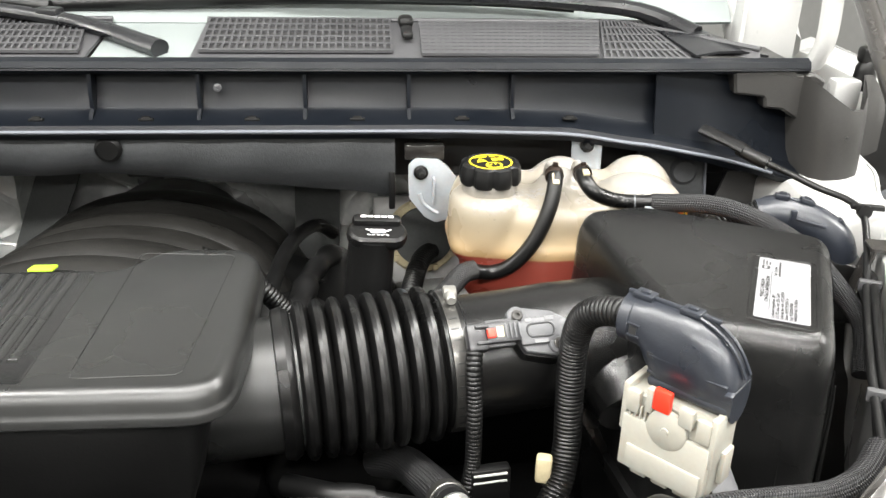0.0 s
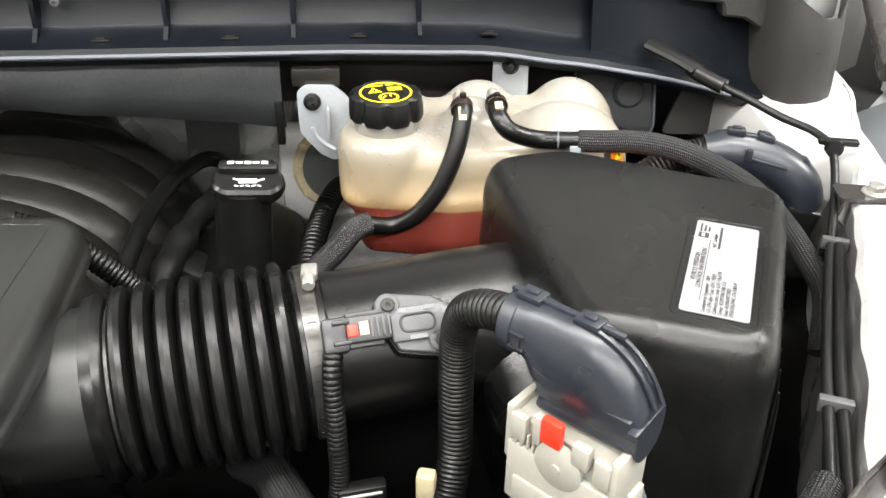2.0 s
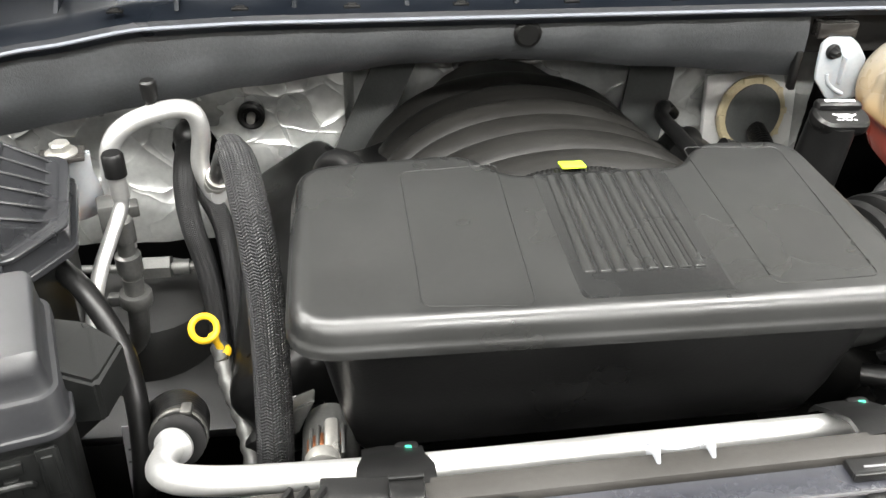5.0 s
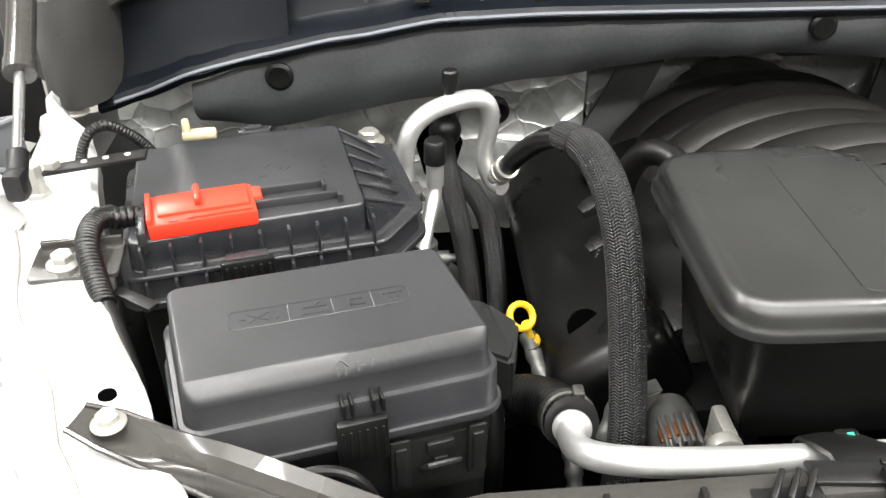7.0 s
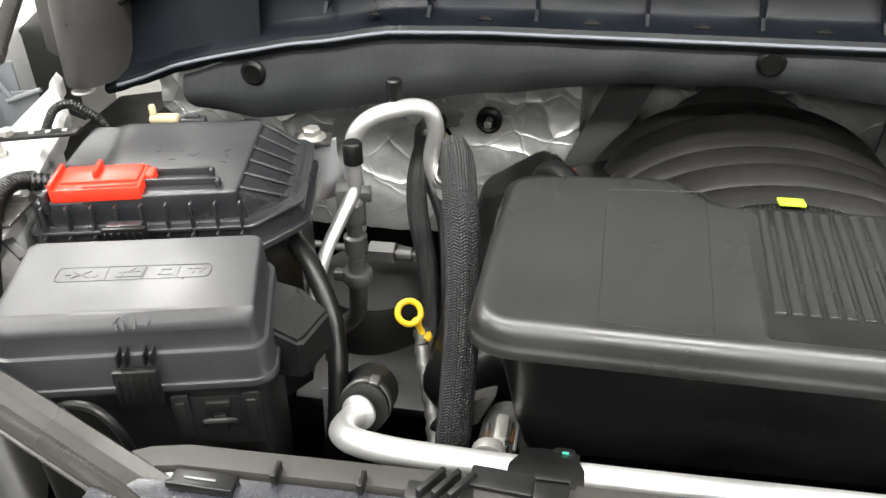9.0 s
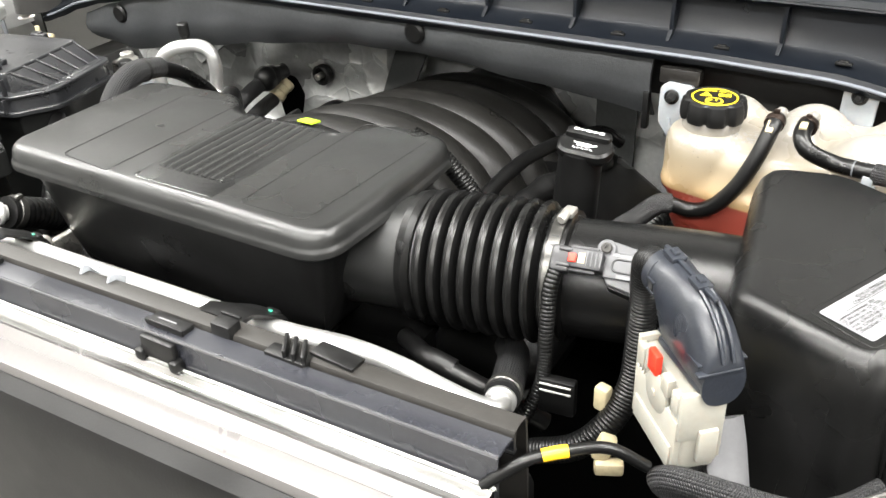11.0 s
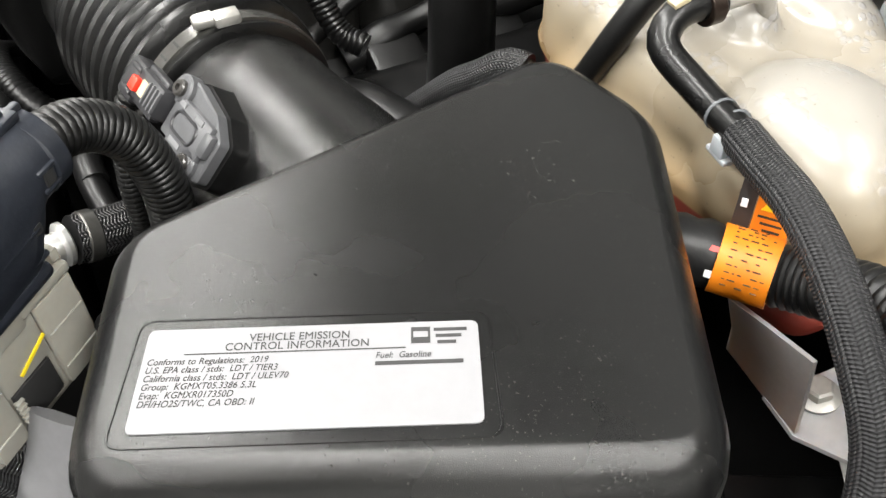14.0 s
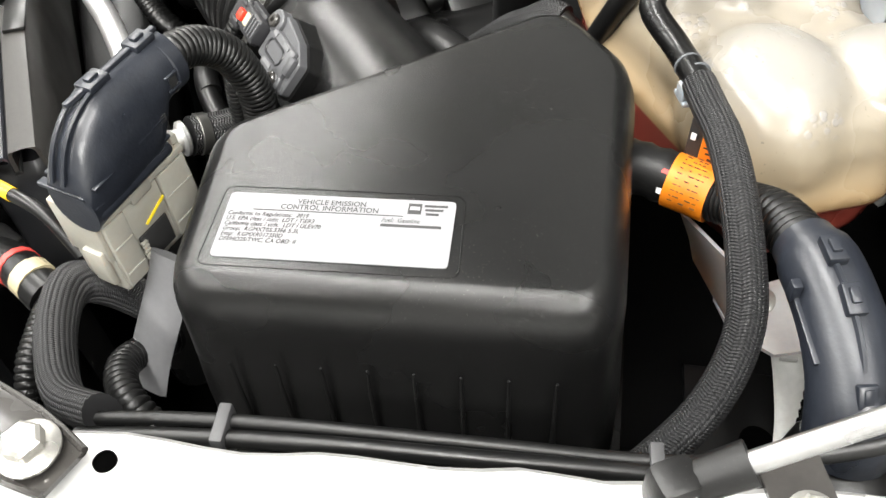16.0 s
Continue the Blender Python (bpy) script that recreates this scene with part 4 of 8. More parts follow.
def bonnet():
    b = thing("bonnet", 0.04, 1.2, 1.45, "white bonnet propped open over the engine bay", "bonnet", kind="structure")
    rows = [[Vector((0.04 + u * (0.86 - 0.06 * k / 6), 1.28 - 0.62 * k / 6, 1.42 + 1.22 * k / 6 + 0.03 * (1 - u * u))) for u in (-1, -0.6, -0.2, 0.2, 0.6, 1)] for k in range(7)]
    part("bonnet_skin", sheet(rows, 0.02, (0, -0.9, -0.45)), BONNETWHITE, b)
    rows = [[Vector((0.04 + u * (0.70 - 0.06 * k / 6), 1.235 - 0.60 * k / 6, 1.47 + 1.10 * k / 6 + 0.02 * (1 - u * u))) for u in (-1, -0.6, -0.2, 0.2, 0.6, 1)] for k in range(7)]
    part("inner_frame", sheet(rows, 0.012, (0, -0.9, -0.45)), BONNETWHITE, b, "white pressed inner frame of the bonnet")
    # Unseen pad, added so that the box mirrors something dark.
    rows = [[Vector((0.04 + u * 0.60, 1.235 - 0.60 * k - 0.02, 1.47 + 1.10 * k + 0.02 * (1 - u * u) - 0.012)) for u in (-1, -0.5, 0, 0.5, 1)] for k in (0.30, 0.38, 0.5, 0.65, 0.8, 0.92)]
    part("added_dark_pad", sheet(rows, 0.012, (0, -0.9, -0.45)), FELT, b, "unseen dark pad added under the bonnet to darken reflections")
    for s, bx, by, bz, tx, ty, tz in ((1, 0.853, 0.707, 1.239, 0.937, 1.121, 1.437), (-1, -0.766, 0.690, 1.220, -0.844, 1.122, 1.450)):
        p, q = Vector((bx, by, bz)), Vector((tx, ty, tz))
        t = thing("gas_strut", bx, by, bz, "black gas strut with steel rod holding the bonnet up", "gas strut", "gas struts")
        d = (q - p).normalized()
        part("rod", tube([p, p + d * 0.13], 0.0045, 12, 0.02), RODSTEEL, t, "polished steel rod")
        part("cylinder", joined(tube([p + d * 0.115, p + d * 0.14, q], 0.0125, 16, 0.03), lathe([(0.0135, 0), (0.0135, 0.014)], 16, along(p + d * 0.112, q))), BLACKSTEEL, t)
        part("end_socket", joined(block(*p, 0.017, 0.019, 0.025, bevel=0.005), lathe([(0.008, 0), (0.009, 0.03)], 12, along(p, q))), MATTE, t)
        if s > 0:
            mount = block(bx + 0.03, by, bz - 0.02, 0.035, 0.03, 0.05, bevel=0.008)
        else:
            mount = joined(lathe([(0.008, 0), (0.0125, 0.003), (0.0135, 0.008), (0.0125, 0.014), (0.007, 0.017)], 20, pose(bx - 0.013, by, bz + 0.001, 0, -90)), tube([(bx - 0.022, by, bz), (bx - 0.022, by + 0.002, bz - 0.022), (bx - 0.014, by + 0.006, bz - 0.042)], 0.012, 12, 0.006, squash=0.6))
        part("ball_stud", joined(lathe([(0.008, 0), (0.008, 0.02)], 12, pose(bx, by, bz, 0, s * 90)), mount), PAINT, t, "white painted ball-stud mount")


bonnet()


# ---- engine ----
def engine_cover():
    e = thing("engine_cover", -0.02, 0.64, 1.05, "black grained plastic engine cover with ribbed centre", "engine cover")
    top = rounded([(-0.255, 0.518, 0.04), (0.215, 0.516, 0.04), (0.219, 0.62, 0.2), (0.216, 0.768, 0.04), (0.118, 0.771, 0.05), (0.086, 0.726, 0.03),
                   (-0.062, 0.723, 0.03), (-0.098, 0.768, 0.05), (-0.254, 0.754, 0.04)], n=6)

    def crown(x, y, z):
        drop = max(0.0, min(1.0, (0.547 - y) / 0.027))
        return (x, y, z - (0.0034 * drop ** 2 if z > 1.195 else 0.0) - (0.0030 * drop if 1.188 < z <= 1.195 else 0.0))

    part("lid", stack(top, [(0.034, 1.158), (0.020, 1.163), (0.006, 1.171), (0.0, 1.176), (0.0, 1.181), (0.001, 1.1835), (0.0022, 1.1850), (0.0028, 1.1875), (0.0034, 1.1920), (0.0044, 1.1958), (0.0064, 1.1992), (0.0094, 1.2018), (0.0130, 1.2031), (0.0165, 1.2035)],
                      fn=crown), COVER, e)
    zt = 1.2035

    # thin raised frames round the two side panels
    for corners in ([(0.0963, 0.540), (0.1772, 0.542), (0.190, 0.745), (0.102, 0.752)], [(-0.1592, 0.538), (-0.0805, 0.532), (-0.075, 0.735), (-0.160, 0.728)]):
        o = dense([Vector(p) for p in rounded(corners, 0.008, 4)])
        line = [(p.x, p.y, crown(p.x, p.y, 1.2035)[2] + 0.0001) for p in o + [o[0]]]
        part("panel_line", tube(line, 0.0004, 6, 0.003), COVER, e)
        near = sorted(p for p in line if p[1] < 0.5465)
        part("panel_front_line", tube(near, 0.0007, 6, 0.003), COVER, e)
    o = rounded([(-0.046, 0.536), (0.065, 0.536), (0.070, 0.715), (-0.046, 0.713)], 0.006, 4)
    part("centre_panel", stack(o, [(-0.0012, zt - 0.003), (-0.0004, zt + 0.0002), (0.0004, zt + 0.0004)], fn=crown), COVERGLOSS, e, "smoother glossy centre panel")
    for k in range(8):
        x = -0.034 + 0.01195 * k
        ridge = [(x, 0.5655, zt - 0.0010), (x + 0.0006, 0.60, zt - 0.0008), (x + 0.0022, 0.68, zt - 0.0006), (x + 0.0028, 0.708, zt - 0.0006)]
        part("rib", joined(tube(ridge, 0.0048, 14, 0.02, squash=0.62), block(x, 0.5652, zt + 0.0003, 0.0084, 0.0016, 0.0034, rx=-20, bevel=0.0006)), COVER, e)
    low = rounded([(-0.250, 0.522, 0.05), (0.206, 0.521, 0.05), (0.210, 0.74, 0.03), (-0.245, 0.735, 0.03)], n=6)
    # Same plastic as the lid; its shade is put in by the darker MATTE.
    part("lower_shell", stack(low, [(0.070, 0.998), (0.050, 1.003), (0.040, 1.020), (0.030, 1.06), (0.022, 1.11), (0.016, 1.150), (0.012, 1.165)],
                              fn=lambda x, y, z: (x, y, z + 0.045 * max(0, (x - 0.02) / 0.2) * max(0, (1.157 - z) / 0.12) + 0.03 * max(0, (-0.08 - x) / 0.15) * max(0, (1.157 - z) / 0.12))), MATTE, e, "lower shell of the cover, front shade in its colour")
    part("outlet_neck", tube([(0.10, 0.63, 1.118), (0.18, 0.638, 1.122), (0.262, 0.648, 1.126)], 0.060, 36, 0.02), COVER, e)


engine_cover()


def manifold():
    m = thing("intake_manifold", 0.02, 1.0, 1.0, "dusty black plastic intake manifold with arched runners", "intake manifold")
    body = tube([(0.02, 0.78, 1.05), (0.02, 1.0, 1.03), (0.02, 1.25, 1.01)], 0.11, 24, 0.05, squash=0.75)
    part("plenum", body, MATTE, m)
    for k in range(6):
        y = 0.790 + 0.073 * k
        crest = (1.170, 1.156, 1.140, 1.126, 1.113, 1.102)[k]
        a = 0.155 + 0.005 * k
        pts = []
        for i in range(13):
            t = math.pi * (i / 12)
            pts.append((0.02 - a * math.cos(t), y + 0.014 * math.sin(t), crest - 0.036 - (0.15 + 0.015 * k) * (1 - math.sin(t) ** 0.55)))
        bm = tube(pts, 0.040, 20, 0.010)
        part("runner", bm, FOAMRUN, m)
    part("front_lip", tube([(-0.065, 0.752, 1.155), (-0.03, 0.760, 1.166), (0.01, 0.763, 1.169), (0.05, 0.761, 1.165), (0.08, 0.755, 1.155)], 0.011, 12, 0.004, 0.0012, 0.004), RUBBER, m, "corrugated lead under the runner")
    part("right_flank", block(0.20, 0.93, 0.98, 0.10, 0.40, 0.10, bevel=0.02, ry=20), MATTE, m)
    part("left_flank", block(-0.17, 0.93, 0.98, 0.10, 0.40, 0.10, bevel=0.02, ry=-20), MATTE, m)
    t = thing("lime_tag", 0.0, 0.775, 1.185, "bright lime paper tag on the hose behind the cover", "tag")
    part("tag", block(-0.0265 + 0.03, 0.765, 1.183, 0.023, 0.018, 0.003, rx=-12, bevel=0.001), LIME, t)


FOAMRUN = mat("dusty_black_nylon", (0.0095, 0.0092, 0.0084), 0.38, var=0.3, bump=0.3, dust=0.22, spec=0.24)
manifold()


def engine_mass():
    """Machinery low in the bay, seen in the gaps; the gaps' shade is put into its colour."""
    t = thing("engine_block", 0, 0.85, 0.8, "cast engine block low in the bay, gap shade in its colour", "engine")
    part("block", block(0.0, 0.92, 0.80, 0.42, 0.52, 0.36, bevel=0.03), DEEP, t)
    for s in (1, -1):
        part("rocker_cover", joined(block(s * 0.268 + 0.01, 0.92, 0.965, 0.13, 0.46, 0.11, ry=s * 34, bevel=0.028, seg=4), block(s * 0.315 + 0.01, 0.92, 0.925, 0.016, 0.48, 0.03, ry=s * 34, bevel=0.004)), ROCKER, t, "smooth black rocker cover")
        for k in range(4):
            c = thing("ignition_coil", s * 0.23, 0.74 + 0.10 * k, 1.02, "black ignition coil on the rocker cover", "ignition coil", "ignition coils")
            part("coil_body", block(s * 0.235 + 0.01, 0.74 + 0.10 * k, 1.02 if s > 0 else 0.995, 0.05, 0.05, 0.04, ry=s * 32, bevel=0.006), MATTE, c)
            part("coil_plug", block(s * 0.26 + 0.01, 0.74 + 0.10 * k, 1.015 if s > 0 else 0.985, 0.03, 0.022, 0.022, ry=s * 32, bevel=0.004), RUBBER, c)
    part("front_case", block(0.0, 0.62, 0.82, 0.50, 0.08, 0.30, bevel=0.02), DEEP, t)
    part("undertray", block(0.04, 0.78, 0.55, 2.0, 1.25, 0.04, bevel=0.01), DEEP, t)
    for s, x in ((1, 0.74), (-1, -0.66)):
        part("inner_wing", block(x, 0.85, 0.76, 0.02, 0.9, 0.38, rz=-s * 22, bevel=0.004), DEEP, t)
    f = thing("filler_boss", -0.284, 0.758, 1.01, "round black boss with a white label on the rocker cover", "boss")
    part("boss", lathe([(0.024, -0.03), (0.024, 0.002), (0.018, 0.010), (0.004, 0.012)], 28, pose(-0.286, 0.762, 0.998, 25, -28, 0)), RUBBER, f)
    part("mouth", lathe([(0.0175, 0.0104), (0.0175, 0.0126), (0.002, 0.0130)], 24, pose(-0.286, 0.762, 0.998, 25, -28, 0)), VOID, f, "black disc for the shade in the mouth")
    part("label", block(-0.268, 0.742, 1.012, 0.006, 0.016, 0.001, rx=25, ry=-28, rz=-30, bevel=0), INKW, f, "small white label")
    q = thing("strut_tower", -0.50, 1.0, 0.75, "dull grey pressed strut tower low in the bay", "strut tower")
    part("dome", lathe([(0.11, 0.0), (0.105, 0.10), (0.085, 0.150), (0.05, 0.165), (0.02, 0.167)], 28, pose(-0.47, 1.03, 0.72)), TOWER, q)
    part("ledge", block(-0.44, 0.93, 0.80, 0.20, 0.16, 0.02, rx=14, bevel=0.005), TOWER, q)
    a = thing("alternator", -0.235, 0.60, 1.0, "cast aluminium alternator with copper windings", "alternator")
    part("housing", lathe([(0.016, 0), (0.023, 0.005), (0.026, 0.02), (0.026, 0.060), (0.021, 0.072), (0.010, 0.075)], 28, pose(-0.2325, 0.665, 0.980, 90)), CASTALU, a)
    part("bracket_arm", hull([(-0.262, 0.640, 1.018), (-0.244, 0.640, 1.026), (-0.262, 0.664, 1.012), (-0.244, 0.664, 1.020), (-0.285, 0.64, 0.985), (-0.280, 0.66, 0.980), (-0.262, 0.64, 0.985), (-0.262, 0.66, 0.980)]), CASTALU, a, "cast bracket arm")
    for k in range(5):
        ang = 0.7 + k * 0.3
        part("winding", block(-0.2325 - 0.0235 * math.cos(ang), 0.612, 0.980 + 0.0235 * math.sin(ang), 0.005, 0.016, 0.010, bevel=0.002), COPPER, a)
        part("case_rib", block(-0.2325 - 0.0250 * math.cos(ang + 0.15), 0.612, 0.980 + 0.0250 * math.sin(ang + 0.15), 0.004, 0.036, 0.010, bevel=0.002), CASTALU, a)


engine_mass()


def air_hose():
    h = thing("air_intake_hose", 0.31, 0.66, 1.06, "glossy black rubber bellows hose between cover and filter box", "intake hose")
    a, b = Vector((0.232, 0.645, 1.124)), Vector((0.398, 0.672, 1.130))
    prof = [(0.058, 0.0), (0.066, 0.002), (0.068, 0.010), (0.064, 0.016)]
    n, l0, l1 = 8, 0.018, 0.142
    for k in range(n):
        s = l0 + (l1 - l0) * k / n
        w = (l1 - l0) / n
        for t, r in ((0.0, 0.0585), (0.06, 0.0610), (0.14, 0.0660), (0.28, 0.0698), (0.5, 0.0710), (0.72, 0.0698), (0.86, 0.0660), (0.94, 0.0610)):
            prof.append((r, s + w * t))
    prof += [(0.059, l1), (0.063, l1 + 0.003), (0.064, l1 + 0.022), (0.060, l1 + 0.024)]
    part("bellows", lathe(prof, 56, along(a, b)), RUBBER, h)
    d = (b - a).normalized()
    c = part("clamp_band", lathe([(0.0635, 0), (0.0655, 0.0003), (0.0655, 0.0115), (0.0635, 0.012)], 56, along(a + d * 0.148, b)), BANDSTEEL, h, "zinc worm-drive clamp band")
    for k in range(12):
        ang = 55 + 9 * k
        part("slot", moved(block(0.0655, 0, 0.006, 0.0006, 0.0016, 0.007, bevel=0), along(a + d * 0.148, b) @ pose(0, 0, 0, 0, 0, ang + 60)), INKSHADE, c)
    part("clamp_screw", joined(block(0.386, 0.674, 1.1975, 0.012, 0.016, 0.007, bevel=0.002), lathe([(0.0048, 0), (0.0048, 0.010), (0.0036, 0.012)], 12, pose(0.386, 0.666, 1.199, 90))), STEEL, c)
    part("front_ring", lathe([(0.0615, 0), (0.0635, 0.0005), (0.0635, 0.008), (0.0615, 0.009)], 56, along(a + d * 0.003, b)), BLACKSTEEL, h)


air_hose()


def filter_box():
    f = thing("air_filter_box", 0.64, 0.68, 0.98, "black moulded air filter box with sloping shoulders and sticker", "air filter box")
    o = rounded([(0.671, 0.527, 0.032), (0.769, 0.734, 0.032), (0.600, 0.825, 0.055), (0.523, 0.809, 0.035), (0.556, 0.574, 0.035)], n=7)
    part("lid", stack(o, [(-0.006, 1.035), (-0.004, 1.12), (-0.001, 1.165), (0.0, 1.194), (0.0015, 1.204), (0.005, 1.2135), (0.010, 1.2190), (0.0145, 1.2212), (0.0158, 1.2215)]), BOXBLACK, f)
    lo = inset(o, -0.006)
    part("base_rim", stack(lo, [(0.0, 1.02), (-0.006, 1.022), (-0.006, 1.034), (0.0, 1.036)]), BOXBLACK, f)
    part("base", stack(lo, [(0.03, 0.88), (0.012, 0.90), (0.002, 1.02)]), BOXBLACK, f)
    # upright ribs on the long outer side and on the front
    p, q = Vector((0.680, 0.543)), Vector((0.762, 0.717))
    nrm = Vector((q.y - p.y, p.x - q.x)).normalized()
    for k in range(8):
        c = p.lerp(q, (k + 0.5) / 8) + nrm * 0.0035
        part("side_rib", tube([(c.x, c.y, 1.170), (c.x + nrm.x * 0.0015, c.y + nrm.y * 0.0015, 1.15), (c.x + nrm.x * 0.004, c.y + nrm.y * 0.004, 1.045)], 0.0026, 8, 0.02, ends=(0.3, 1.3)), BOXBLACK, f)
    p, q = Vector((0.575, 0.569)), Vector((0.655, 0.534))
    for k in range(4):
        c = p.lerp(q, (k + 0.5) / 4)
        part("front_rib", tube([(c.x, c.y - 0.001, 1.170), (c.x - 0.002, c.y - 0.005, 1.045)], 0.0026, 8, 0.02, ends=(0.3, 1.3)), BOXBLACK, f)
    part("latch", joined(block(0.775, 0.735, 1.05, 0.012, 0.016, 0.05, rz=-25, bevel=0.003), block(0.781, 0.738, 1.045, 0.008, 0.010, 0.02, rz=-25, bevel=0.002)), SLATE, f)
    # outlet tube towards the bellows
    part("outlet_tube", tube([(0.375, 0.668, 1.129), (0.44, 0.680, 1.131), (0.50, 0.692, 1.133), (0.575, 0.705, 1.125)], 0.0575, 40, 0.01, fn=lambda s: 1.0 + 0.12 * max(0, s - 0.6) / 0.4), BOXBLACK, f)
    part("outlet_collar", tube([(0.545, 0.62, 1.10), (0.540, 0.68, 1.12), (0.538, 0.76, 1.115)], 0.036, 20, 0.02, fn=lambda s: 0.75 + 0.4 * math.sin(math.pi * s)), BOXBLACK, f)
    # sticker in its raised frame
    tl, tr, br, bl = [Vector(v) for v in ((LAB["tl"]), (LAB["tr"]), (LAB["br"]), (LAB["bl"]))]
    x_axis, y_axis = (tr - tl).normalized(), (tl - bl).normalized()
    mid = (tl + tr + br + bl) / 4
    w, h = ((tr - tl).length + (br - bl).length) / 2, ((tl - bl).length + (tr - br).length) / 2
    ang = math.degrees(math.atan2(x_axis.y, x_axis.x))
    base = pose(mid.x, mid.y, 1.2215, 0, 0, ang)

    def local(bm):
        return moved(bm, base)

    ring = dense([Vector(v) for v in rounded([(-w / 2 - 0.006, -h / 2 - 0.005), (w / 2 + 0.006, -h / 2 - 0.005), (w / 2 + 0.004, h / 2 + 0.005), (-w / 2 - 0.004, h / 2 + 0.005)], 0.006, 4)], 0.004)
    part("label_frame", local(tube([(v.x, v.y, 0.0) for v in ring + ring[:1]], 0.0005, 6, 0.002)), BOXBLACK, f)
    o = rounded([(-w / 2, -h / 2), (w / 2, -h / 2), (w / 2, h / 2), (-w / 2, h / 2)], 0.003, 4)
    s = part("sticker", local(stack(o, [(0, 0.0002), (0, 0.0008)])), PAPER, f, "white printed emission sticker")

    def word(text, x, y, size, align="LEFT", squeeze=1.0, lean=0.0):
        cu = bpy.data.curves.new("text", "FONT")
        cu.body, cu.size, cu.align_x, cu.extrude, cu.shear = text, 1.0, align, 0.01, lean
        cu.space_character = 1.04
        ob = bpy.data.objects.new("text", cu)
        me = bpy.data.meshes.new_from_object(ob)
        bpy.data.objects.remove(ob)
        bpy.data.curves.remove(cu)
        bold = []
        for k in range(2):
            bm = bmesh.new()
            bm.from_mesh(me)
            bmesh.ops.scale(bm, vec=(squeeze * size, size, size), verts=bm.verts)
            bold.append(moved(bm, pose(x + 0.016 * size * k, y, 0.0010 + 0.00003 * k)))
        bpy.data.meshes.remove(me)
        part("print", local(joined(*bold)), INKSHADE, s)

    def bar(x, y, sx, sy):
        part("print", local(block(x, y, 0.00095, sx, sy, 0.0001, bevel=0)), INKSHADE, s)

    u, v = w / 100, h / 34
    word("VEHICLE EMISSION", -4 * u, 12.0 * v, 3.7 * v, "CENTER", 0.95 * u / v)
    word("CONTROL INFORMATION", -4.5 * u, 8.9 * v, 3.7 * v, "CENTER", 0.95 * u / v)
    bar(-5 * u, 8.0 * v, 66 * u, 0.4 * v)
    for i, row in enumerate(("Conforms to Regulations:  2019", "U.S. EPA class / stds:  LDT / TIER3", "California class / stds:  LDT / ULEV70", "Group:  KGMXT05.3386 5.3L", "Evap:  KGMXR017350D", "DFI/HO2S/TWC, CA OBD: II")):
        word(row, -48.5 * u, (4.6 - 2.75 * i) * v, 3.0 * v, "LEFT", 0.88 * u / v, 0.2)
    word("Fuel:  Gasoline", 19 * u, 4.6 * v, 3.0 * v, "LEFT", 0.88 * u / v, 0.2)
    bar(32 * u, 2.9 * v, 26 * u, 1.3 * v)
    part("emblem", local(block(32.5 * u, 12.2 * v, 0.00095, 5.8 * u, 5.6 * v, 0.0001, bevel=0)), INKSHADE, s, "plain dark square emblem")
    part("emblem", local(block(32.5 * u, 12.4 * v, 0.00105, 4.4 * u, 2.0 * v, 0.0001, bevel=0)), PAPER, s)
    for k in range(3):
        bar((41.5 - k * 0.6) * u, (14 - 2.2 * k) * v, (10 - 2.2 * k) * u, 1.1 * v)


LAB = {"tl": (0.6213, 0.5782), "tr": (0.6716, 0.6846), "br": (0.7122, 0.6666), "bl": (0.6594, 0.5592)}
filter_box()


